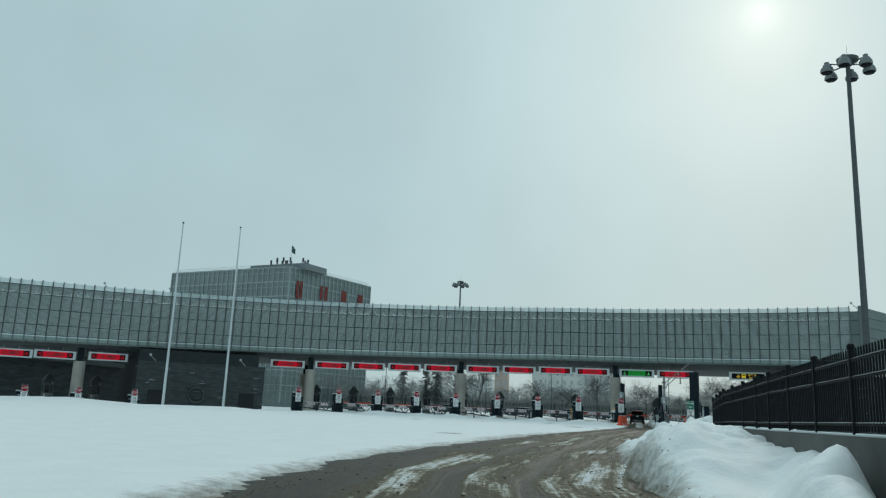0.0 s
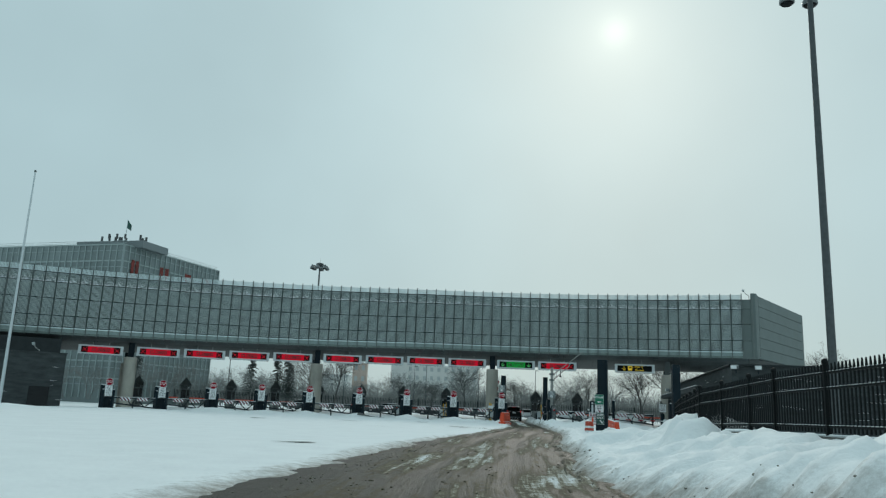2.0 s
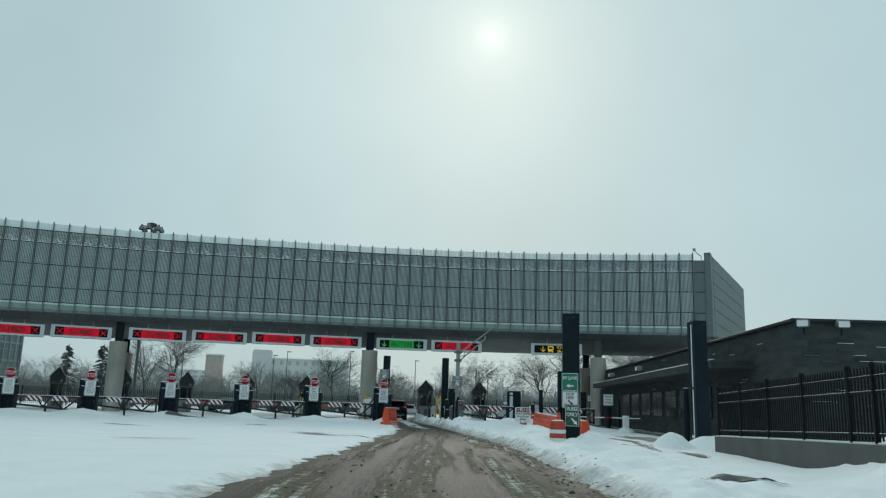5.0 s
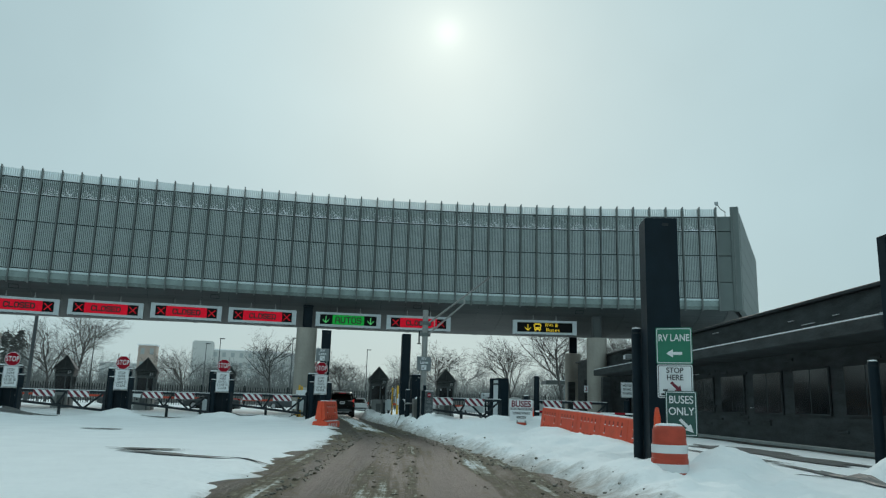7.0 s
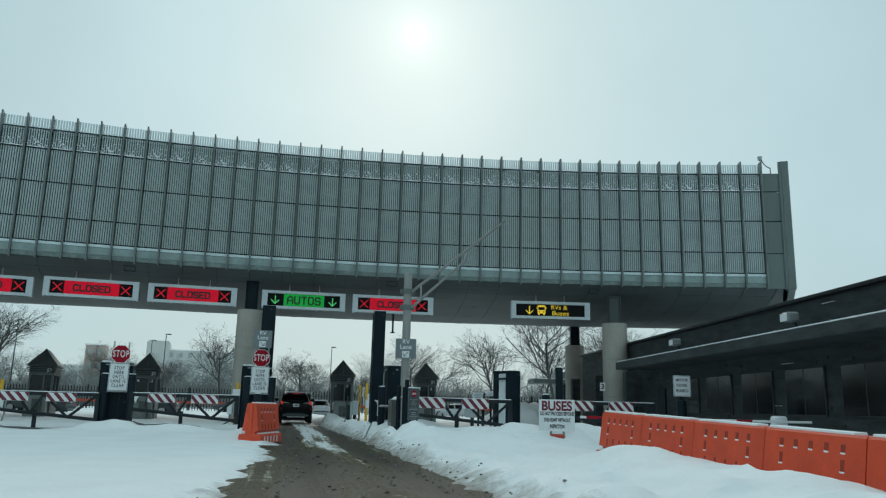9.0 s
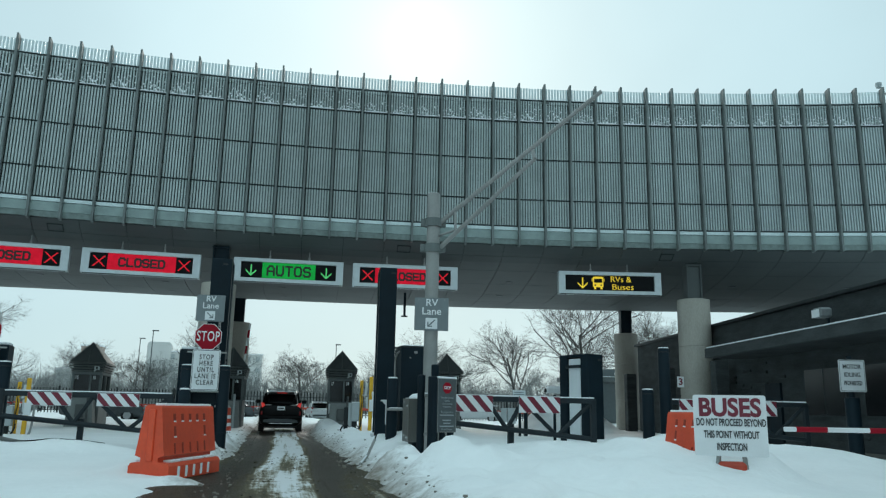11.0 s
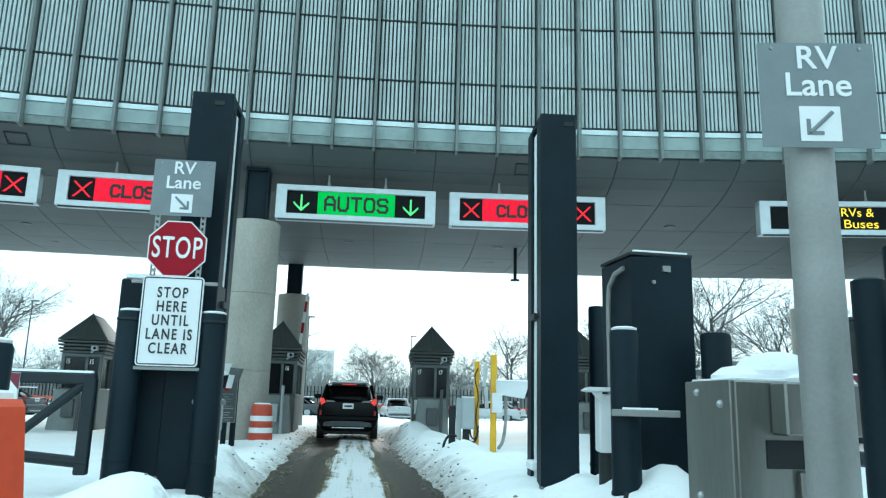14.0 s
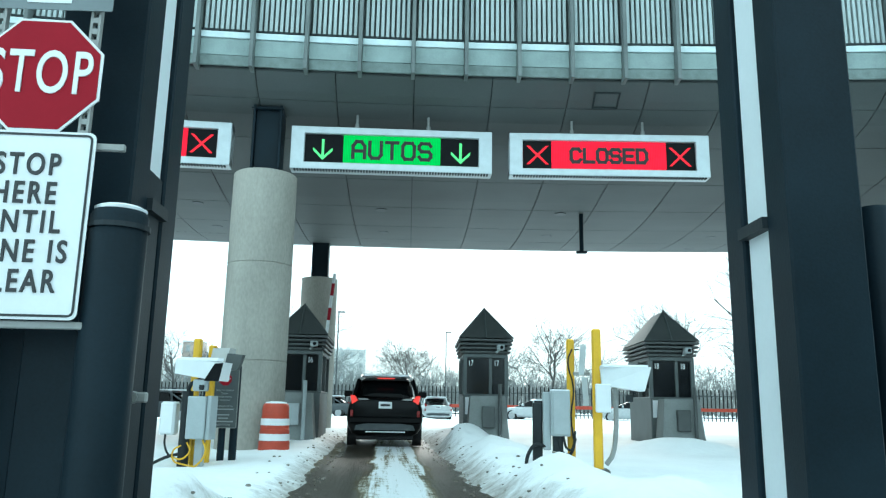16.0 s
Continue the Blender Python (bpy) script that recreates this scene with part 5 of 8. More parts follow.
def slim_post(m, h):
    t = thing("steel_post", m, "slim round dark steel post", "post", "slim dark posts")
    part("tube", Shape().lathe([(0.068, -0.2), (0.068, h - 0.01), (0.05, h)], n=14), M_STEEL_DARK, t, smooth=True)
    for cz in (h - 0.35, h - 1.0):
        part("clamp", Shape().box((0.1, -0.02, cz), (0.3, 0.06, 0.05), ch=0.008), M_POLE, t)
    part("clamp_snow", Shape().box((0.1, -0.02, h - 0.315), (0.24, 0.05, 0.025), ch=0.01), M_SNOWCAP, t)
    return t


slim_post(pose(2.34, -0.06, 0, 0, 0, 10), 1.63)
slim_post(pose(2.58, 0.10, 0, 0, 0, 25), 1.82)
bollard(pose(1.83, 2.59, 0), 1.66, 0.112, strap=False)
bollard(pose(2.62, 2.86, 0), 1.68, 0.12, cap=False, group="", strap=False)
bollard(pose(2.13, 5.6, 0), 2.24, 0.10, cap=False, strap=False)
for x, y, h in ((7.36, 3.1, 1.55), (7.93, 3.62, 2.5), (6.2, -3.0, 1.3), (8.6, -1.6, 1.25)):
    if h > 1.3:
        bollard(pose(x, y, 0), h, 0.13)


def tall_cabinet(m):
    t = thing("control_cabinet", m, "tall dark steel control cabinet with a bent conduit", "cabinet")
    part("body", Shape().plate([(0, -0.3), (0.56, -0.3), (0.56, 2.36), (0, 2.33)], 0.0, 0.62), M_STEEL_DARK, t)
    part("top_rim", Shape().box((0.28, 0.31, 2.36), (0.58, 0.64, 0.03), ch=0.008), M_BLACK, t)
    part("rim_snow", Shape().box((0.28, 0.02, 2.385), (0.5, 0.03, 0.02), ch=0.008), M_SNOWCAP, t)
    part("latch", Shape().box((0.32, -0.01, 2.24), (0.07, 0.02, 0.05)).tube((0.2, -0.02, 2.12), (0.2, 0, 2.12), 0.018, n=8), M_POLE, t)
    s = Shape()
    pts = [(-0.02, 0.42, 0.2), (-0.03, 0.42, 1.95), (-0.035, 0.38, 2.12), (-0.03, 0.26, 2.22), (-0.01, 0.12, 2.25)]
    for a, q in zip(pts, pts[1:]):
        s.tube(a, q, 0.022, n=8)
    part("conduit", s, M_POLE, t, smooth=True)
    return t


tall_cabinet(pose(1.99, 3.02, 0, 0, 0, 13))


def steel_cabinet(m):
    t = thing("stainless_cabinet", m, "stainless steel electrical cabinet under a cushion of snow", "cabinet")
    part("body", Shape().box((0.37, 0.30, 0.84), (0.72, 0.58, 0.80), ch=0.012), M_STAIN, t)
    part("door", Shape().box((-0.004, 0.29, 0.84), (0.03, 0.56, 0.80), ch=0.008), M_STAIN, t)
    bolt = Shape().lathe([(0.024, 0.0), (0.022, 0.012), (0.012, 0.024), (0.003, 0.028)], n=12).mesh("bolt", M_CHROME)
    for y, z in ((0.40, 1.17), (0.12, 1.10), (0.40, 0.55), (0.12, 0.52)):
        part("bolt", bolt, M_CHROME, t, at=pose(-0.018, y, z, 0, -90, 0))
    part("hood_box", Shape().box((0.47, -0.07, 1.08), (0.48, 0.16, 0.30), ch=0.012), M_STAIN, t)
    # no hollow here: a thin black strip paints the shade below the hood box
    part("recess", Shape().box((0.44, 0.008, 0.82), (0.50, 0.012, 0.16)), M_BLACK, t)
    part("lower_panel", Shape().box((0.52, -0.01, 0.60), (0.30, 0.05, 0.26), ch=0.008), M_STAIN, t)
    leg = Shape().box((0, 0, 0.2), (0.1, 0.42, 0.52), ch=0.01).mesh("leg", M_STEEL_DARK)
    for x in (0.14, 0.62):
        part("leg", leg, M_STEEL_DARK, t, at=pose(x, 0.3, 0))
    sn = Shape()
    for cx, cy, r, h in ((0.30, 0.30, 0.25, 0.11), (0.45, 0.26, 0.28, 0.19), (0.60, 0.22, 0.16, 0.10), (0.50, -0.05, 0.17, 0.05)):
        sn.lathe([(r, 1.228), (r * 1.02, 1.24 + h * 0.35), (r * 0.75, 1.24 + h * 0.8), (r * 0.2, 1.24 + h)], c=(cx, cy, 0), n=18, squash=0.85)
    sn.box((0.37, 0.30, 1.245), (0.68, 0.54, 0.02), ch=0.008)
    part("snow_cap", sn, M_SNOWCAP, t, smooth=True)
    return t


steel_cabinet(pose(2.17, 1.18, 0, 0, 0, 10.7))


def camera_box(m):
    t = thing("camera_housing", m, "white hooded camera housing on a dark post with a hanging chain", "camera housing")
    part("body", Shape().box((0.02, 0, 1.0), (0.20, 0.22, 0.46), ch=0.015), M_WHITE, t)
    part("hood", Shape().plate([(-0.15, 1.25), (0.13, 1.26), (0.13, 1.285), (-0.16, 1.285), (-0.19, 1.26)], -0.16, 0.15), M_WHITE, t)
    part("hood_cheek", Shape().plate([(-0.15, 1.25), (-0.06, 1.25), (-0.06, 1.15)], -0.15, -0.14), M_WHITE, t)
    part("post", Shape().tube((0, 0, -0.2), (0, 0, 0.78), 0.07, n=12), M_BLACK, t, smooth=True)
    part("strap", Shape().box((0.18, -0.60, 1.09), (0.50, 0.05, 0.05), ch=0.006), M_POLE, t)
    part("strap_snow", Shape().box((0.14, -0.60, 1.12), (0.26, 0.04, 0.018), ch=0.006), M_SNOWCAP, t)
    ch = Shape()
    for k in range(16):
        z = 0.98 - 0.045 * k
        ch.box((0.02 + 0.01 * math.sin(k), -0.24, z), (0.034 if k % 2 else 0.012, 0.012 if k % 2 else 0.034, 0.055), ch=0.004)
    part("chain", ch, M_BLACK, t)
    return t


camera_box(pose(1.77, 3.05, -0.06))
portal_post(pose(6.45, 3.95, 0, 0, 0, 28), 2.36, -1)


# ---- barriers, drums, cones ----
# darker orange for the slot and slit boxes: paints the shade of openings
M_SLOT = mat("slot_shade", (0.30, 0.030, 0.012), 0.6, var=0.2, bump=0.0)


def water_barrier(m, ln=1.95, group="orange water barriers"):
    t = thing("water_barrier", m, "orange plastic water-filled barrier dusted with snow", "barrier", group)
    side = [(0.30, 0.0), (0.30, 0.19), (0.27, 0.235), (0.13, 0.25), (0.13, 0.31), (0.215, 0.335), (0.19, 0.50), (0.125, 1.0), (0.105, 1.03)]
    prof = side + [(-x, z) for x, z in side[::-1]]
    part("shell", Shape().plate(prof, -ln / 2, ln / 2), M_ORANGE, t)
    for y in (-ln / 2, ln / 2):
        part("end_rib", Shape().box((0, y, 0.62), (0.10, 0.05, 0.72), ch=0.02), M_ORANGE, t)
    high = Shape().box((0, 0, 0), (0.02, 0.085, 0.11), ch=0.006).mesh("fork_slot", M_SLOT)
    tall = Shape().box((0, 0, 0), (0.02, 0.07, 0.15), ch=0.006).mesh("fork_slot", M_SLOT)
    slit = Shape().box((0, 0, 0), (0.02, 0.045, 0.15), ch=0.005).mesh("slit", M_SLOT)
    lip = Shape().box((0, 0, 0), (0.024, 0.08, 0.022), ch=0.006).mesh("slot_snow", M_SNOWCAP)
    pack = Shape().box((0, 0, 0), (0.03, 0.075, 0.16), ch=0.012).mesh("slot_snow", M_SNOWCAP)
    for sx in (-1, 1):
        for k in range(5):
            y = -ln / 2 + 0.38 + k * (ln - 0.76) / 4
            part("fork_slot", high, M_SLOT, t, at=pose(sx * 0.136, y, 0.86, 0, -sx * 7, 0))
            part("slot_snow", lip, M_SNOWCAP, t, at=pose(sx * 0.148, y, 0.805))
            part("slit", slit, M_SLOT, t, at=pose(sx * 0.199, y - 0.03, 0.425, 0, -sx * 8, 0))
            part("slot_snow", pack, M_SNOWCAP, t, at=pose(sx * 0.292, y - 0.06, 0.10))
        for y in (-ln / 2 + 0.38, ln / 2 - 0.38):
            part("fork_slot", tall, M_SLOT, t, at=pose(sx * 0.163, y, 0.66, 0, -sx * 7, 0))
            part("slot_snow", lip, M_SNOWCAP, t, at=pose(sx * 0.178, y, 0.585))
    part("snow_dusting", Shape().box((0, 0.1, 1.04), (0.19, ln * 0.86, 0.045), ch=0.018), M_SNOWCAP, t)
    clump = Shape().box((0, 0, 0), (0.12, 0.34, 0.035), ch=0.014).mesh("snow_clump", M_SNOWCAP)
    for sx in (-1, 1):
        for k in range(4):
            part("snow_clump", clump, M_SNOWCAP, t, at=pose(sx * 0.205, -ln / 2 + 0.30 + k * (ln - 0.6) / 3, 0.255))
    return t


water_barrier(pose(-1.37, -1.24, 0.0, 0, 0, -10.0), 1.78)
wb = water_barrier(pose(6.88, -7.2, -0.02, 1.46, 0, 6.3))
for k in range(1, 5):
    copy_thing(wb, pose(6.88 + 0.216 * k, -7.2 - 1.96 * k, -0.02 - 0.05 * k, 1.46, 0, 6.3))
copy_thing(wb, pose(6.68, -1.5, 0.05, 0, 0, 4.1))
bollard(pose(6.59, -18.2, 0), 2.6, 0.10)


def traffic_drum(m):
    t = thing("traffic_drum", m, "orange traffic drum with white reflective bands and snow on top", "traffic drum", "orange traffic drums")
    part("base", Shape().lathe([(0.34, 0), (0.34, 0.05), (0.30, 0.07)], n=20), M_RUBBER, t)
    part("shell", Shape().lathe([(0.285, 0.05), (0.28, 0.26), (0.27, 0.27), (0.268, 0.48), (0.258, 0.49), (0.255, 0.69), (0.245, 0.70), (0.24, 0.88), (0.225, 0.93), (0.20, 0.95)], n=24), M_DRUM, t, smooth=True)
    for z0, z1, r in ((0.29, 0.41, 0.275), (0.56, 0.68, 0.262)):
        part("reflective_band", Shape().lathe([(r, z0), (r, z1), (r - 0.004, z1), (r - 0.004, z0)], n=24), M_WHITE, t, smooth=True)
    part("snow_cap", Shape().lathe([(0.20, 0.945), (0.19, 0.97), (0.10, 0.985)], n=16), M_SNOWCAP, t, smooth=True)
    return t


dr = traffic_drum(pose(-4.25, 14.9, 0.02))
copy_thing(dr, pose(6.13, -21.42, -0.12))


def channelizer(m):
    t = thing("traffic_cone", m, "slender orange traffic cone with white collars", "traffic cone", "slender orange cones")
    part("body", Shape().lathe([(0.075, 0.05), (0.055, 0.9), (0.035, 1.05), (0.02, 1.08)], n=14), M_ORANGE, t, smooth=True)
    part("collar", Shape().lathe([(0.072, 0.62), (0.067, 0.78), (0.060, 0.78), (0.06, 0.62)], n=14), M_WHITE, t, smooth=True)
    part("base", Shape().box((0, 0, 0.02), (0.4, 0.4, 0.07), ch=0.02), M_RUBBER, t)
    return t


co = channelizer(pose(6.32, -20.25, 0.02))
copy_thing(co, pose(11.9, -19.75, 0.20))
bollard(pose(11.12, -18.4, 0), 2.1, 0.10)


# ---- signs beside the bus lane ----
def buses_board(m):
    t = thing("buses_board", m, "white board reading BUSES do not proceed beyond this point without inspection", "sign board")
    part("board", Shape().plate(rounded(0.90, 0.78, 0.03), 0, 0.012), M_WHITE, t)
    letters("BUSES", 0.32, M_MAROON, t, pose(0, -0.004, 0.22), wide=0.90, bold=0.035)
    for words, z in (("DO NOT PROCEED BEYOND", 0.035), ("THIS POINT WITHOUT", -0.12), ("INSPECTION", -0.275)):
        letters(words, 0.13, M_INK, t, pose(0.01, -0.004, z), wide=0.505, bold=0.022)
    part("stand", Shape().tube((-0.15, 0.05, -0.34), (-0.22, 0.15, -0.95), 0.03, n=8).tube((0.15, 0.05, -0.34), (0.22, 0.15, -0.95), 0.03, n=8), M_POLE, t)
    part("foot", Shape().box((0, 0.15, -0.63), (0.36, 0.3, 0.34), ch=0.04), M_DRUM, t, "orange plastic foot in the snow")
    return t


buses_board(pose(6.27, -3.45, 0.915, 0, 0, -22))


def plain_board(name, m, w, h, board, ink, rows, label, category="traffic sign"):
    t = thing(name, m, label, category)
    part("board", Shape().plate(rounded(w, h, 0.03), 0, 0.008), board, t)
    part("border_line", ring_line(w - 0.03, h - 0.03, 0.012, -0.003, 0.025), ink, t)
    for words, size, z, wide in rows:
        letters(words, size, ink, t, pose(0, -0.003, z), wide=wide)
    return t


def fat_arrow(m, parent, material, ang, ln=0.26):
    s = Shape().plate([(-ln / 2, -0.025), (0.02, -0.025), (0.02, -0.07), (ln / 2, 0), (0.02, 0.07), (0.02, 0.025), (-ln / 2, 0.025)], -0.006, -0.002)
    return part("arrow", s, material, parent, at=m @ pose(0, 0, 0, 0, -ang, 0))


BUSP = pose(6.71, -20.03, 0, 0, 0, -24)
g = plain_board("rv_lane_board", BUSP @ pose(0, 0, 2.14), 0.60, 0.62, M_SIGNGREEN, M_WHITE, [("RV LANE", 0.165, 0.13, 0.80)], "green board reading RV LANE with a white arrow")
fat_arrow(pose(0, 0, -0.13), g, M_WHITE, 180)
s2 = plain_board("stop_here_board", BUSP @ pose(0, 0.004, 1.54), 0.58, 0.56, M_WHITE, M_INK, [("STOP", 0.13, 0.18, 0.9), ("HERE", 0.13, 0.06, 0.9)], "white board reading STOP HERE with a red slanting arrow")
fat_arrow(pose(0.02, 0, -0.10), s2, M_MAROON, -45, 0.24)
part("writing", Shape().box((-0.16, -0.003, -0.15), (0.08, 0.004, 0.03)).box((-0.15, -0.003, -0.22), (0.16, 0.004, 0.03)), M_INK, s2)
s3 = plain_board("buses_only_board", BUSP @ pose(0.09, -0.05, 1.01), 0.51, 0.74, M_SIGNDGREEN, M_WHITE, [("BUSES", 0.18, 0.22, 0.82), ("ONLY", 0.18, 0.03, 0.85)], "dark green board reading BUSES ONLY with a white arrow")
fat_arrow(pose(0.08, 0, -0.2), s3, M_WHITE, -45, 0.3)
mi = plain_board("motor_idling_board", pose(12.25, 3.5, 1.97), 0.62, 0.72, M_WHITE, M_INK, [("MOTOR", 0.14, 0.2, 0.85), ("IDLING", 0.14, 0.02, 0.85), ("PROHIBITED", 0.14, -0.17, 0.55)], "white board reading MOTOR IDLING PROHIBITED on a dark post")
part("post", Shape().lathe([(0.16, -2.1), (0.16, -0.5), (0.06, -0.48), (0.06, 0.45)], c=(0, 0.09, 0), n=14), M_STEEL_DARK, mi, smooth=True)
n3 = thing("lane_number_plate", polar(82.15, 4.24) @ pose(-0.74, -0.30, 2.27), "small white plate with a red-brown figure 3 on a column", "number plate")
part("plate", Shape().box((0, 0, 0), (0.26, 0.02, 0.42), ch=0.006), M_WHITE, n3)
letters("3", 0.36, M_MAROON, n3, pose(0, -0.012, 0), bold=0.03)
part("bracket", Shape().box((0.08, 0.10, 0), (0.08, 0.2, 0.08)), M_POLE, n3)


# ---- small boom gate and lane cabinets beyond the barriers ----
def boom_gate(m):
    t = thing("boom_gate", m, "short white boom gate pillar with a snowy foot", "boom gate")
    part("pillar", Shape().box((0, 0, 0.5), (0.32, 0.34, 1.0), ch=0.05), M_WHITE, t)
    part("arm", Shape().box((-2.2, -0.2, 0.86), (5.9, 0.05, 0.06), ch=0.012), M_WHITE, t)
    band = Shape().box((0, -0.2, 0.86), (0.42, 0.056, 0.066), ch=0.012).mesh("red_band", M_STOPRED)
    for k in range(5):
        part("red_band", band, M_STOPRED, t, at=pose(-4.8 + 0.95 * k, 0, 0))
    part("foot_snow", Shape().lathe([(0.5, 0.0), (0.46, 0.16), (0.36, 0.28), (0.2, 0.34)], n=16), M_SNOWCAP, t, smooth=True)
    return t


boom_gate(pose(11.9, -3.72, 0.03))


def lane_cabinet(m):
    t = thing("lane_cabinet", m, "pair of grey enclosures on a dark post with a lane plate", "cabinet")
    part("post", Shape().tube((0.42, 0.05, 0), (0.42, 0.05, 1.75), 0.05, n=12), M_STEEL_DARK, t, smooth=True)
    part("enclosure", Shape().box((0.10, 0, 0.81), (0.30, 0.2, 0.56), ch=0.012), M_GREYBOX, t)
    part("enclosure", Shape().box((-0.18, 0.02, 0.83), (0.20, 0.2, 0.50), ch=0.012), M_GREYBOX, t)
    part("leg", Shape().box((0.12, 0.05, 0.28), (0.16, 0.14, 0.6), ch=0.01), M_BLACK, t)
    part("leg", Shape().box((0.68, 0.3, 0.5), (0.13, 0.14, 1.1), ch=0.01), M_STEEL_DARK, t)
    part("board", Shape().box((0.38, -0.02, 1.59), (0.48, 0.02, 0.30), ch=0.005), M_FRAME, t)
    part("writing", Shape().box((0.38, -0.034, 1.66), (0.36, 0.006, 0.03)).box((0.38, -0.034, 1.58), (0.40, 0.006, 0.03)).box((0.38, -0.034, 1.50), (0.30, 0.006, 0.03)), M_SIGNGREY, t)
    pl = part("number_plate", Shape().box((0.40, -0.03, 1.32), (0.14, 0.02, 0.20), ch=0.004), M_BLACK, t)
    letters("2", 0.17, M_WHITE, pl, pose(0.40, -0.044, 1.32))
    return t


lane_cabinet(pose(6.05, 14.9, 0.05))


# ---- inspection booths ----
def booth(m, number):
    t = thing("inspection_booth", m, "grey metal inspection booth with a pointed roof and dark windows", "booth", "inspection booths under the bridge")
    w, d = 0.60, 1.25
    part("plinth", Shape().box((0, 0, 0.5), (1.22, 2.5, 1.5), ch=0.02), M_BOOTH, t)
    for x in (-w, w):
        for y in (-d, 0.0, d):
            part("corner_post", Shape().box((x * 0.96, y * 0.96, 1.73), (0.11, 0.11, 1.0), ch=0.012), M_BOOTH, t)
    part("window", Shape().box((0, 0, 1.70), (1.08, 2.36, 0.92)), M_GLASSDARK, t)
    part("mullion", Shape().box((0.14, -1.19, 1.73), (0.09, 0.06, 0.98), ch=0.01), M_BOOTH, t)
    part("sill", Shape().box((0, 0, 1.25), (1.26, 2.54, 0.05), ch=0.012), M_BOOTH, t)
    part("header", Shape().box((0, 0, 2.22), (1.24, 2.52, 0.10), ch=0.01), M_BOOTH, t)
    for k in range(4):
        q = 0.04 + 0.025 * k
        part("louver_ring", Shape().box((0, 0, 2.31 + 0.10 * k), (1.30 + 2 * q, 2.58 + 2 * q, 0.06), ch=0.015), M_BOOTHDK, t)
    part("louver_core", Shape().box((0, 0, 2.45), (1.22, 2.5, 0.40)), M_BLACK, t)
    s = Shape()
    a, b, h0, h1, rg = 0.76, 1.40, 2.66, 3.50, 0.62
    s.add([(-a, -b, h0), (a, -b, h0), (a, b, h0), (-a, b, h0), (0, -rg, h1), (0, rg, h1)], [(0, 1, 4), (1, 2, 5, 4), (2, 3, 5), (3, 0, 4, 5), (3, 2, 1, 0)])
    part("roof", s, M_BOOTHDK, t)
    part("roof_rib", Shape().tube((0, -rg, h1 + 0.01), (0, -b, h0 + 0.01), 0.025, n=6).tube((-a, -b, h0), (0, -rg, h1), 0.02, n=6).tube((a, -b, h0), (0, -rg, h1), 0.02, n=6), M_BOOTH, t)
    bl2 = Shape()
    bl2.add([(-0.58, -2.15, 0), (0.58, -2.15, 0), (0.58, -1.4, 0), (-0.58, -1.4, 0), (-0.46, -2.05, 1.22), (0.46, -2.05, 1.22), (0.46, -1.45, 1.22), (-0.46, -1.45, 1.22)],
            [(0, 1, 5, 4), (1, 2, 6, 5), (2, 3, 7, 6), (3, 0, 4, 7), (4, 5, 6, 7), (3, 2, 1, 0)])
    part("crash_block", bl2, M_CRASH, t, "sloping concrete crash block")
    part("equipment_box", Shape().box((0.0, -2.13, 0.72), (0.34, 0.16, 0.5), ch=0.015).tube((0.3, -2.2, 0.05), (0.3, -2.2, 1.5), 0.05, n=8), M_GREYBOX if number == "16" else M_BOOTHDK, t)
    ca = part("camera", Shape().box((0.40, -1.42, 2.42), (0.20, 0.24, 0.14), ch=0.02).tube((0.28, -1.36, 2.30), (0.40, -1.42, 2.38), 0.03, n=6), M_GREYBOX, t)
    part("lens", Shape().tube((0.42, -1.56, 2.42), (0.42, -1.53, 2.42), 0.045, n=10), M_FACE, ca)
    if number:
        letters(number, 0.20, M_WHITE, t, pose(0.30, -1.262, 2.03), wide=0.7)
        letters(number, 0.20, M_WHITE, t, pose(-0.42, -1.262, 2.03), wide=0.7)
    part("notice", Shape().box((-0.44, -1.262, 0.98), (0.24, 0.012, 0.42)), M_WHITE, t)
    return t


for num, a in (("18", -2.35), ("17", -5.46), ("16", -8.56), ("15", -12.3)):
    booth(polar(87.4, a) @ Matrix.Diagonal((0.9, 1, 1, 1)), num)
plainb = booth(polar(87.4, -15.6) @ Matrix.Diagonal((0.9, 1, 1, 1)), "")
for a in (-18.8, -22.0, -25.2, -28.4, -31.6, -34.8, -55.5, -52.2):
    copy_thing(plainb, polar(87.4, a, sag(a) * 0.4) @ Matrix.Diagonal((0.9, 1, 1, 1)))


# ---- yellow posts with readers beside the lane ----
def bent(pts, r, n=7):
    """A hanging cable through the given points, smoothed."""
    q = [Vector(p) for p in pts]
    for _ in range(2):
        q = [q[0]] + [x for a, b in zip(q, q[1:]) for x in (a * 0.75 + b * 0.25, a * 0.25 + b * 0.75)] + [q[-1]]
    v, f = [], []
    side = Vector((0.31, 0.83, 0.47)).normalized()
    for k, p in enumerate(q):
        d = (q[min(k + 1, len(q) - 1)] - q[max(k - 1, 0)]).normalized()
        u = (side - d * side.dot(d)).normalized()
        w = d.cross(u)
        v += [p + r * (u * math.cos(2 * math.pi * j / n) + w * math.sin(2 * math.pi * j / n)) for j in range(n)]
    for k in range(len(q) - 1):
        f += [(k * n + j, k * n + (j + 1) % n, (k + 1) * n + (j + 1) % n, (k + 1) * n + j) for j in range(n)]
    f += [tuple(range(n))[::-1], tuple(range(len(v) - n, len(v)))]
    return Shape().add(v, f)


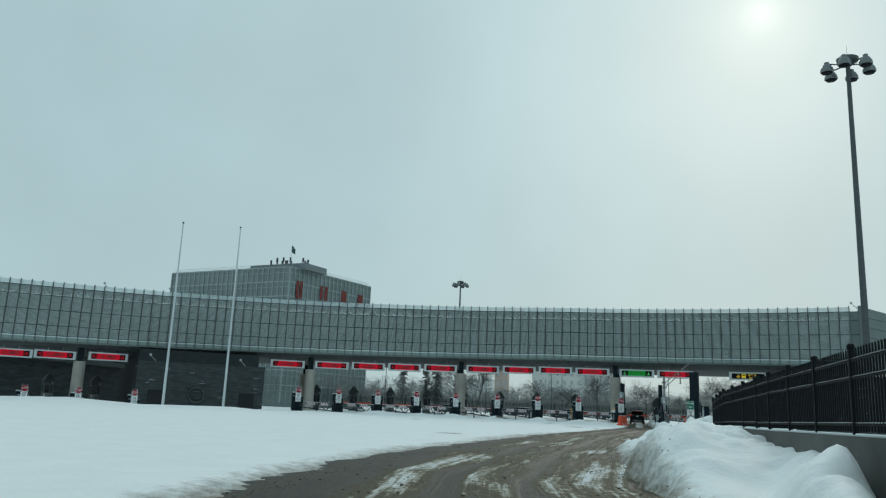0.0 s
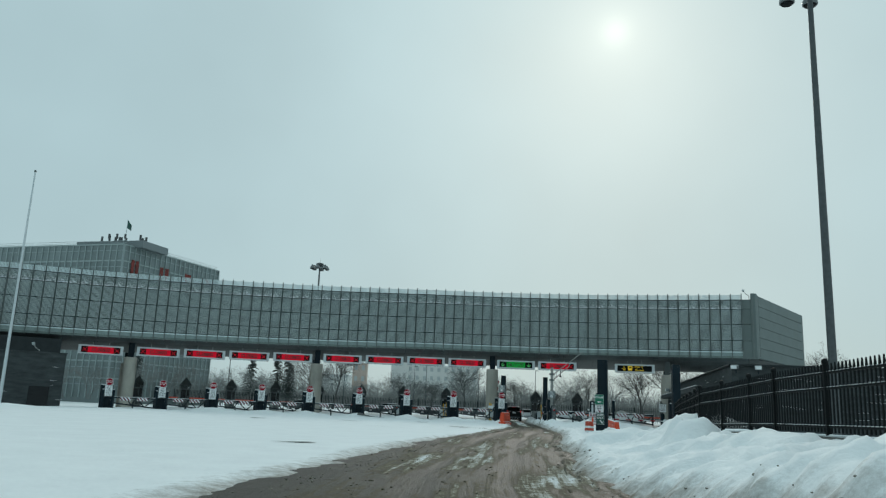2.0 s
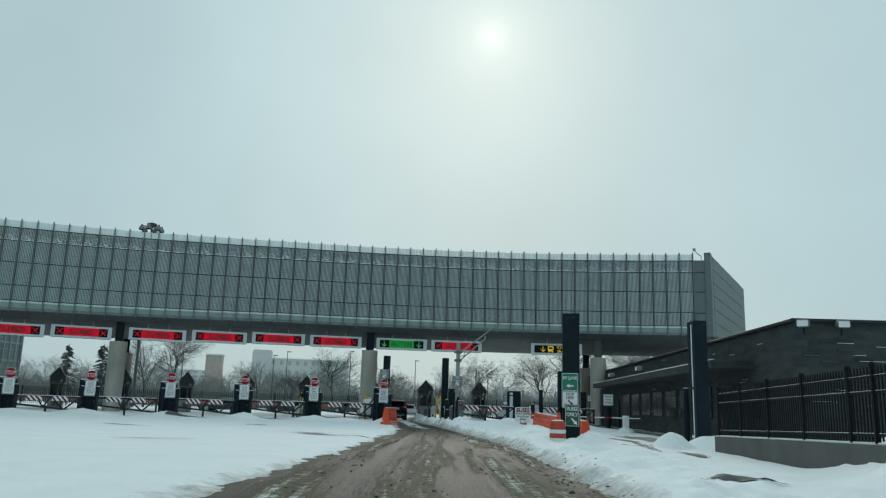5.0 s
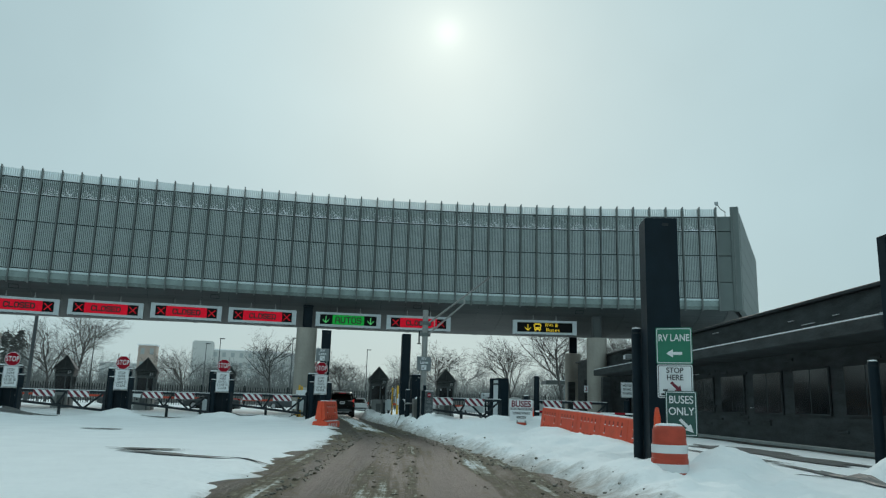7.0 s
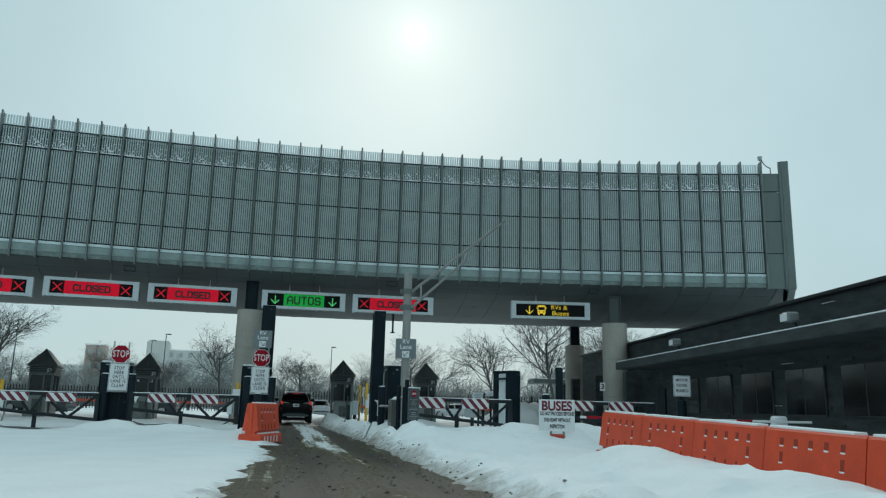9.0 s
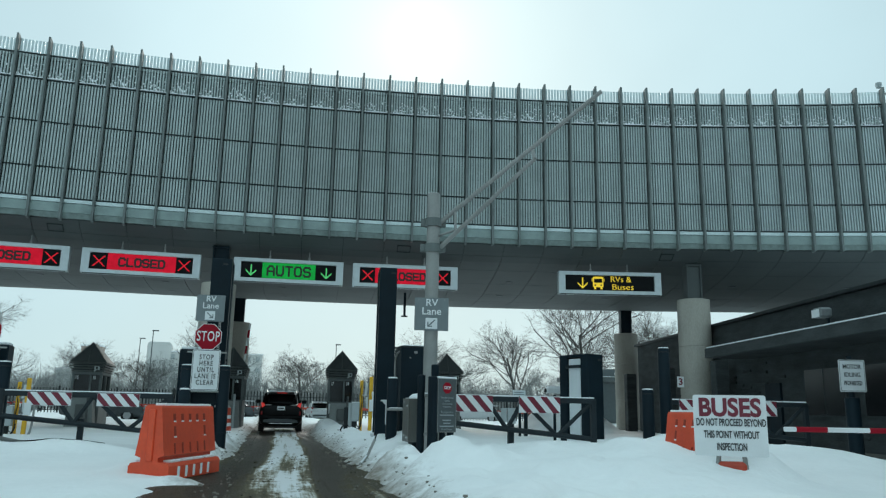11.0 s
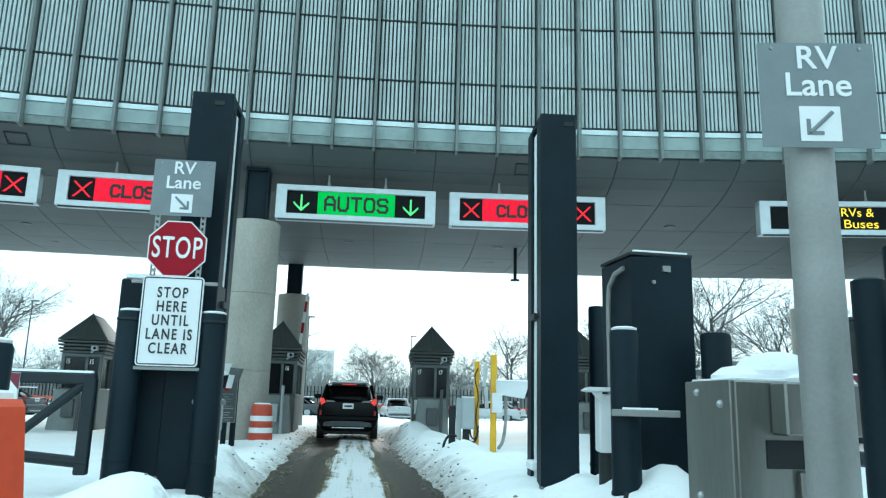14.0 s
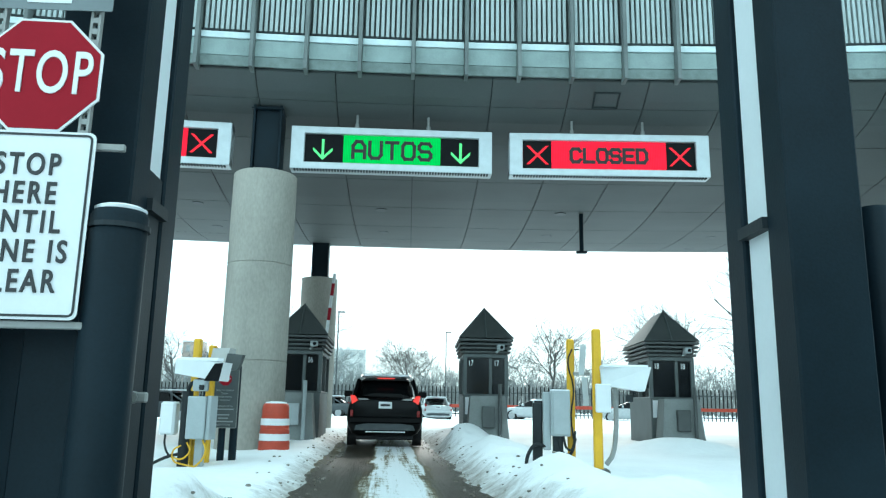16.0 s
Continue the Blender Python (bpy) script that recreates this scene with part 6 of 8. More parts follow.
def reader_post(m, label, mirrored=1):
    t = thing("lane_reader", m, label, "lane reader", "readers on yellow posts")
    q = mirrored
    part("yellow_post", Shape().box((0, 0, 0.88), (0.10, 0.10, 1.76), ch=0.02), M_YELLOW, t, "tall yellow steel post")
    part("yellow_post", Shape().box((q * 0.31, -0.3, 0.93), (0.115, 0.115, 1.88), ch=0.02), M_YELLOW, t, "tall yellow steel post")
    en = part("enclosure", Shape().box((-q * 0.16, -0.18, 0.78), (0.25, 0.22, 0.58), ch=0.012), M_GREYBOX, t, "grey electrical enclosure")
    part("enclosure_door", Shape().box((-q * 0.15, -0.30, 0.78), (0.21, 0.02, 0.53), ch=0.006), M_GREYBOX, en)
    part("enclosure_snow", Shape().box((-q * 0.16, -0.18, 1.075), (0.24, 0.2, 0.016), ch=0.005), M_SNOWCAP, en)
    part("side_box", Shape().box((-q * 0.33, -0.12, 0.68), (0.10, 0.18, 0.74), ch=0.01), M_GREYBOX, t)
    part("dark_post", Shape().box((-q * 0.45, -0.1, 0.44), (0.125, 0.14, 0.95), ch=0.015), M_BLACK, t)
    part("dark_leg", Shape().box((-q * 0.19, -0.15, 0.25), (0.13, 0.14, 0.5), ch=0.015), M_BLACK, t)
    hv = [(0.36, -0.42, 1.14), (0.86, -0.62, 1.07), (0.86, -0.26, 1.07), (0.36, -0.10, 1.14), (0.34, -0.42, 1.38), (0.95, -0.62, 1.37), (0.95, -0.26, 1.37), (0.34, -0.10, 1.38)]
    hf = [(0, 1, 5, 4), (1, 2, 6, 5), (2, 3, 7, 6), (3, 0, 4, 7), (4, 5, 6, 7), (3, 2, 1, 0)]
    ho = part("camera_housing", Shape().add([(q * a, b, c) for a, b, c in hv], hf), M_WHITE, t, "white slanting camera housing")
    part("hood_snow", Shape().box((q * 0.64, -0.35, 1.385), (0.58, 0.34, 0.03), ch=0.012), M_SNOWCAP, ho)
    part("lens_window", Shape().box((q * 0.905, -0.44, 1.22), (0.03, 0.28, 0.22)), M_FACE, ho)
    part("white_box", Shape().box((q * 0.37, -0.42, 0.98), (0.19, 0.10, 0.36), ch=0.012), M_WHITE, t)
    part("lamp_box", Shape().box((q * 0.70, -0.4, 0.98), (0.09, 0.09, 0.09), ch=0.01), M_BLACK, t)
    part("antenna_panel", Shape().plate([(q * 0.10, 1.28), (q * 0.17, 1.28), (q * 0.21, 1.68), (q * 0.13, 1.68)], -0.08, -0.03), M_FRAME, t)
    part("antenna_panel", Shape().plate([(q * 0.16, 0.88), (q * 0.23, 0.88), (q * 0.21, 1.25), (q * 0.14, 1.25)], -0.09, -0.05), M_FRAME, t)
    part("clamp", Shape().box((q * 0.14, -0.05, 1.30), (0.22, 0.05, 0.05), ch=0.008), M_POLE, t)
    for pts, r, mt in (([(q * 0.02, -0.06, 1.62), (-q * 0.06, -0.08, 1.45), (q * 0.05, -0.08, 1.1), (-q * 0.02, -0.09, 0.75), (q * 0.02, -0.1, 0.45)], 0.011, M_BLACK),
                       ([(-q * 0.20, -0.2, 0.50), (-q * 0.16, -0.22, 0.28), (-q * 0.02, -0.2, 0.24), (q * 0.04, -0.12, 0.46)], 0.02, M_BLACK),
                       ([(-q * 0.12, -0.2, 0.50), (-q * 0.10, -0.24, 0.34), (0.0, -0.2, 0.30), (q * 0.04, -0.12, 0.55)], 0.016, M_BLACK),
                       ([(-q * 0.33, -0.18, 0.35), (-q * 0.50, -0.24, 0.40), (-q * 0.60, -0.26, 0.22), (-q * 0.60, -0.26, 0.06)], 0.024, M_BLACK),
                       ([(q * 0.53, -0.36, 1.12), (q * 0.54, -0.38, 0.70), (q * 0.50, -0.38, 0.30), (q * 0.40, -0.34, 0.16)], 0.032, M_POLE)):
        part("cable", bent(pts, r), mt, t, smooth=True)
    foot = Shape().box((0, 0, 0.05), (0.26, 0.26, 0.10), ch=0.02).mesh("foot_plate", M_KERB)
    part("foot_plate", foot, M_KERB, t)
    part("foot_plate", foot, M_KERB, t, at=pose(q * 0.31, -0.3, 0))
    return t


rp = reader_post(pose(0.80, 11.3, 0.14), "yellow posts with grey reader boxes, cables and a white camera housing")


def camera_stand(m):
    t = thing("lane_camera_stand", m, "dark post with grey enclosure and snowy white camera housings", "camera stand")
    part("post", Shape().tube((-0.20, 0.0, -0.2), (-0.20, 0.0, 1.16), 0.075, n=14).tube((-0.20, 0.0, 1.02), (-0.20, 0.0, 1.06), 0.085, n=14), M_BLACK, t, smooth=True)
    en = part("enclosure", Shape().box((0.01, -0.08, 0.80), (0.26, 0.22, 0.58), ch=0.012), M_GREYBOX, t, "grey electrical enclosure")
    part("enclosure_side", Shape().box((0.175, -0.02, 0.80), (0.06, 0.26, 0.60), ch=0.01), M_GREYBOX, en)
    part("leg", Shape().box((0.03, 0.0, 0.22), (0.12, 0.1, 0.62), ch=0.01), M_GREYBOX, t)
    part("side_box", Shape().box((-0.46, 0.05, 0.78), (0.22, 0.2, 0.46), ch=0.03), M_WHITE, t, "white box under frost")
    part("arm", bent([(-0.20, 0, 1.12), (-0.18, -0.02, 1.24), (-0.08, -0.04, 1.30), (0.02, -0.04, 1.34)], 0.03), M_BLACK, t, smooth=True)
    ho = Shape()
    ho.add([(-0.36, -0.14, 1.40), (0.30, -0.20, 1.30), (0.34, 0.08, 1.30), (-0.36, 0.14, 1.40), (-0.36, -0.14, 1.60), (0.34, -0.22, 1.56), (0.38, 0.10, 1.56), (-0.36, 0.14, 1.60)], [(0, 1, 5, 4), (1, 2, 6, 5), (2, 3, 7, 6), (3, 0, 4, 7), (4, 5, 6, 7), (3, 2, 1, 0)])
    h1 = part("camera_housing", ho, M_WHITE, t, "white camera housing under snow")
    part("lens_hood", Shape().add([(0.10, -0.224, 1.30), (0.31, -0.226, 1.30), (0.36, -0.226, 1.55), (0.24, -0.224, 1.54)], [(0, 1, 2, 3)]).add([(0.10, -0.21, 1.30), (0.31, -0.21, 1.30), (0.36, -0.21, 1.55), (0.24, -0.21, 1.54)], [(3, 2, 1, 0)]), M_FACE, h1, "black lens opening")
    part("hood_snow", Shape().box((-0.05, -0.04, 1.60), (0.62, 0.22, 0.05), ch=0.02), M_SNOWCAP, h1)
    part("bracket_box", Shape().box((0.02, -0.10, 1.24), (0.20, 0.12, 0.16), ch=0.015), M_GREYBOX, t)
    part("lamp_box", Shape().box((0.06, -0.17, 1.21), (0.07, 0.05, 0.07), ch=0.01), M_BLACK, t)
    h2 = part("camera_housing", Shape().add([(-0.12, 0.45, 1.44), (0.14, 0.40, 1.46), (0.16, 0.62, 1.46), (-0.10, 0.66, 1.44), (-0.06, 0.45, 1.80), (0.22, 0.40, 1.80), (0.24, 0.62, 1.80), (-0.04, 0.66, 1.80)], [(0, 1, 5, 4), (1, 2, 6, 5), (2, 3, 7, 6), (3, 0, 4, 7), (4, 5, 6, 7), (3, 2, 1, 0)]), M_PALE, t, "pale camera housing")
    part("lens_hood", Shape().add([(0.15, 0.36, 1.46), (0.36, 0.37, 1.48), (0.43, 0.37, 1.70), (0.20, 0.36, 1.72), (0.15, 0.48, 1.46), (0.36, 0.49, 1.48), (0.43, 0.49, 1.70), (0.20, 0.48, 1.72)], [(0, 1, 2, 3), (7, 6, 5, 4), (0, 4, 5, 1), (1, 5, 6, 2), (2, 6, 7, 3), (3, 7, 4, 0)]), M_BOOTHDK, h2, "dark lens hood")
    for x, y, h in ((-0.27, 0.40, 1.93), (-0.17, 0.75, 1.86)):
        part("yellow_post", Shape().box((x, y, h / 2), (0.11, 0.11, h), ch=0.02), M_YELLOW, t, "tall yellow steel post")
    part("yellow_leg", Shape().box((-0.10, 0.15, 0.25), (0.09, 0.09, 0.6), ch=0.01), M_YELLOW, t)
    for pts, r, mt in (([(-0.2, -0.06, 0.42), (-0.32, -0.1, 0.36), (-0.30, -0.12, 0.20), (-0.12, -0.12, 0.16), (0.02, -0.12, 0.14)], 0.012, M_YELLOW),
                       ([(-0.12, -0.1, 0.46), (-0.04, -0.12, 0.34), (-0.16, -0.14, 0.22), (-0.30, -0.12, 0.26)], 0.012, M_YELLOW),
                       ([(0.10, -0.1, 0.50), (0.18, -0.12, 0.36), (0.12, -0.12, 0.22), (0.02, -0.1, 0.14)], 0.014, M_YELLOW),
                       ([(-0.24, 0, 0.30), (-0.42, -0.04, 0.26), (-0.62, -0.06, 0.16), (-0.80, -0.06, 0.04)], 0.022, M_BLACK),
                       ([(-0.46, -0.04, 0.56), (-0.46, -0.06, 0.44), (-0.40, -0.08, 0.30), (-0.30, -0.06, 0.24)], 0.014, M_BLACK)):
        part("cable", bent(pts, r), mt, t, smooth=True)
    return t


camera_stand(pose(-4.35, 11.55, -0.03))
copy_thing(rp, polar(77.5, -12.6, -0.15))
copy_thing(rp, polar(77.5, -15.9, -0.15))
copy_thing(nb, pose(-4.40, 12.6, 1.04, 0, 0, 8))
br = thing("soffit_bracket", pose(2.17, 22.2, 0), "dark steel bracket hanging from the soffit with a small plate", "bracket")
part("stem", Shape().box((0, 0, 5.86), (0.11, 0.11, 1.14), ch=0.01), M_STEEL_DARK, br)
part("foot", Shape().box((0, 0, 5.29), (0.30, 0.16, 0.06), ch=0.01), M_STEEL_DARK, br)
ga = thing("barrier_arm", pose(-5.35, 24.0, 0), "raised red and white barrier arm beside a column", "barrier arm")
part("arm", Shape().tube((-0.3, 0, 1.1), (0.05, 0, 4.95), 0.05, n=8), M_WHITE, ga)
for k in range(5):
    u0, u1 = k / 5 + 0.02, k / 5 + 0.12
    part("red_band", Shape().tube((-0.3 + 0.35 * u0, 0, 1.1 + 3.85 * u0), (-0.3 + 0.35 * u1, 0, 1.1 + 3.85 * u1), 0.053, n=8), M_STOPRED, ga)
part("drive_box", Shape().box((-0.3, 0, 0.55), (0.4, 0.4, 1.1), ch=0.02), M_BOOTH, ga)


# ---- vehicles ----
def car(name, m, label, paint, tail, ln=4.58, wd=1.86, ht=1.74, suv=True):
    """A closed car whose rear looks to -y; sections run from the rear bumper to the nose."""
    t = thing(name, m, label, "car")
    belt = 0.685 * ht if suv else 0.66 * ht

    def loft(rows, closed=True):
        s = Shape()
        for y, prof in rows:
            s.v += [(x * wd / 2, y, z * ht) for x, z in prof] + [(-x * wd / 2, y, z * ht) for x, z in prof[::-1]]
        n = 2 * len(rows[0][1])
        for j in range(len(rows) - 1):
            s.f += [(j * n + k, j * n + (k + 1) % n, (j + 1) * n + (k + 1) % n, (j + 1) * n + k) for k in range(n)]
        s.f += [tuple(range(n))[::-1], tuple(range((len(rows) - 1) * n, len(rows) * n))]
        s.mi = [0] * len(s.f)
        return s

    def low(k, top, bot=0.20):
        return [(0.70 * k, bot), (0.86 * k, bot + 0.035), (0.96 * k, 0.27), (1.0 * k, 0.38), (0.985 * k, 0.50), (0.94 * k, top - 0.08), (0.89 * k, top - 0.025), (0.81 * k, top)]

    b = belt / ht
    body = loft([(0.0, low(0.86, b - 0.06, 0.20)), (0.03, low(0.92, b - 0.03, 0.17)), (0.10, low(0.965, b - 0.01, 0.15)), (0.25, low(0.99, b, 0.15)), (0.8, low(1.0, b, 0.19)), (2.2, low(1.0, b, 0.17)), (ln - 1.15, low(1.0, b - 0.01, 0.17)), (ln - 0.35, low(0.97, b - 0.09, 0.19)), (ln, low(0.82, b - 0.18, 0.24))])
    part("body", body, paint, t, smooth=True)
    r0 = 0.12 if suv else 0.75

    def cab(k, z):
        return [(0.86, b - 0.01), (0.82 * k, b + 0.02), (0.69 * k, z - 0.09), (0.60 * k, z - 0.03), (0.36 * k, z)]
    glass = loft([(r0, cab(0.97, b + 0.05)), (r0 + (0.38 if suv else 0.7), cab(0.985, 0.965)), (1.9, cab(1.0, 0.99)), (2.6, cab(0.98, 0.965)), (ln - 1.15, cab(0.93, b + 0.03))])
    part("glazing", glass, M_CARGLASS, t, "dark tinted glass", smooth=True)
    yr = r0 + (0.36 if suv else 0.68)
    roof = loft([(yr - 0.24, [(0.32, 0.955), (0.54, 0.945), (0.60, 0.92)]), (yr, [(0.36, 0.985), (0.58, 0.962), (0.66, 0.912)]), (1.9, [(0.37, 1.0), (0.60, 0.98), (0.68, 0.92)]), (2.6, [(0.36, 0.975), (0.58, 0.955), (0.66, 0.91)])])
    part("roof", roof, paint, t, smooth=True)
    for sx in (-1, 1):
        for y0, y1, z0, z1 in ((r0 + 0.02, yr, b, 0.93), (1.25, 1.33, b, 0.94), (2.3, 2.4, b, 0.93)):
            part("pillar", Shape().tube((sx * wd * 0.415, y0, z0 * ht), (sx * wd * 0.362, y1, z1 * ht), 0.045, n=6), paint, t)
        for y in (0.88, ln - 0.92):
            wh = part("wheel", Shape().tube((sx * wd * 0.375, y, 0.345), (sx * wd * 0.492, y, 0.345), 0.345, n=22), M_RUBBER, t, smooth=True)
            part("rim", Shape().tube((sx * wd * 0.49, y, 0.345), (sx * wd * 0.497, y, 0.345), 0.22, n=16), M_CHROME, wh)
        mi2 = part("mirror", Shape().box((sx * (wd / 2 + 0.10), ln - 1.72, b * ht + 0.10), (0.22, 0.12, 0.15), ch=0.04), paint, t)
        la = Shape()
        la.add([(sx * 0.66 * wd / 1.86, -0.02, 0.635 * ht), (sx * 0.80 * wd / 1.86, 0.0, 0.585 * ht), (sx * 0.85 * wd / 1.86, 0.10, 0.71 * ht), (sx * 0.74 * wd / 1.86, 0.03, 0.705 * ht),
                (sx * 0.66 * wd / 1.86, 0.08, 0.635 * ht), (sx * 0.80 * wd / 1.86, 0.12, 0.585 * ht), (sx * 0.85 * wd / 1.86, 0.24, 0.71 * ht), (sx * 0.74 * wd / 1.86, 0.17, 0.705 * ht)],
               [(0, 1, 2, 3), (7, 6, 5, 4), (0, 4, 5, 1), (1, 5, 6, 2), (2, 6, 7, 3), (3, 7, 4, 0)])
        part("roof_rail", Shape().tube((sx * wd * 0.335, yr - 0.1, 0.955 * ht), (sx * wd * 0.325, yr + 0.2, 1.0 * ht), 0.022, n=6).tube((sx * wd * 0.325, yr + 0.2, 1.0 * ht), (sx * wd * 0.32, 2.5, 0.995 * ht), 0.022, n=6), M_CHROME, t)
        part("tail_lamp", la, tail, t, "red tail lamp")
        part("chrome_trim", Shape().plate([(sx * a * wd / 1.86, c * ht) for a, c in ((0.38, 0.645), (0.64, 0.640), (0.66, 0.668), (0.44, 0.664))][::sx], -0.02, 0.06), M_POLE, t)
        part("reflector", Shape().box((sx * 0.80 * wd / 1.86, -0.01, 0.46 * ht), (0.07, 0.04, 0.15), ch=0.012), M_TAILOFF, t)
        part("exhaust", Shape().tube((sx * 0.55 * wd / 1.86, -0.06, 0.265 * ht), (sx * 0.55 * wd / 1.86, 0.1, 0.255 * ht), 0.055, n=12), M_BOOTHDK, t)
    part("underbody", Shape().box((0, 0.45, 0.27), (wd * 0.74, 0.7, 0.2), ch=0.03), M_RUBBER, t)
    part("diffuser", Shape().plate([(-0.70, 0.235 * ht), (0.70, 0.235 * ht), (0.66, 0.30 * ht), (0.40, 0.325 * ht), (-0.40, 0.325 * ht), (-0.66, 0.30 * ht)], -0.06, 0.05), M_LAMPPOLE, t, "grey lower bumper panel")
    part("bumper", Shape().box((0, 0.03, 0.37 * ht), (wd * 0.94, 0.16, 0.16), ch=0.06), paint, t)
    part("number_plate", Shape().box((0, -0.03, 0.575 * ht), (0.31, 0.015, 0.155), ch=0.004), M_WHITE, t)
    part("plate_bar", Shape().box((0, -0.04, 0.575 * ht), (0.22, 0.006, 0.05)), M_INK, t)
    part("high_brake_lamp", Shape().box((0, yr - 0.25, 0.948 * ht), (0.42, 0.04, 0.028), ch=0.006), tail, t)
    part("bumper_snow", Shape().box((0.02, -0.02, 0.212 * ht), (0.92, 0.06, 0.026), ch=0.010), M_SNOWCAP, t)
    part("roof_snow", Shape().box((0, 1.35, ht * 0.992), (1.06, 1.9, 0.05), ch=0.02), M_SNOWCAP, t)
    part("antenna", Shape().plate([(-0.02, 1.0 * ht), (0.02, 1.0 * ht), (0.01, 1.045 * ht)], yr - 0.05, yr + 0.08), M_BLACK, t)
    return t


car("suv", pose(-2.80, 18.8, 0.0, 0, 0, 8.5), "black sport utility vehicle with lit brake lamps waiting in the lane", M_CARBLACK, M_TAIL, wd=1.80, ht=1.67)
sed = car("sedan", pose(-3.75, 46.5, 0.0, 0, 0, 12), "silver sedan parked beyond the booths", M_CARWHITE, M_TAILOFF, 4.7, 1.8, 1.42, False)
copy_thing(sed, pose(4.5, 50.5, 0.0, 0, 0, 70))
dk = car("sedan", pose(-9.5, 51, 0.0, 0, 0, 80), "dark grey sedan parked beyond the booths", M_LAMPPOLE, M_TAILOFF, 4.7, 1.8, 1.42, False)
for x, y, r in ((11, 52.5, 80), (-13, 34, 95), (-20, 33, 85), (-31, 30, 70)):
    copy_thing(dk if x < 0 else sed, pose(x, y, 0, 0, 0, r))


# ---- a loose pipe end sticking out of the ploughed bank ----
lp = thing("loose_pipe", pose(1.30, 1.18, 0), "short snow-dusted grey pipe leaning out of the bank", "pipe")
part("tube", Shape().tube((-0.02, -0.02, 0.02), (0.10, 0.06, 0.16), 0.027, n=10).tube((0.10, 0.06, 0.16), (0.24, 0.12, 0.48), 0.025, n=10), M_POLE, lp, smooth=True)
part("shackle", Shape().tube((0.24, 0.12, 0.49), (0.27, 0.13, 0.58), 0.014, n=8), M_BLACK, lp)
part("pipe_snow", Shape().tube((0.0, -0.02, 0.06), (0.10, 0.06, 0.19), 0.018, n=8), M_SNOWCAP, lp, smooth=True)


# ---- small camera on a post behind the gate ----
def bullet_camera(m):
    t = thing("bullet_camera", m, "white bullet camera on a slim dark post behind the gate", "camera")
    part("post", Shape().tube((0, 0, 0), (0, 0, 1.45), 0.035, n=10), M_STEEL_DARK, t, smooth=True)
    bo = part("body", Shape().box((0, 0, 1.56), (0.46, 0.17, 0.15), ch=0.035), M_WHITE, t)
    part("lens", Shape().tube((-0.25, 0, 1.55), (-0.22, 0, 1.55), 0.05, n=10), M_FACE, bo)
    part("cap_snow", Shape().box((0.02, 0, 1.645), (0.4, 0.13, 0.03), ch=0.01), M_SNOWCAP, t)
    return t


bullet_camera(pose(5.8, 5.45, 0, 0, 0, 15))


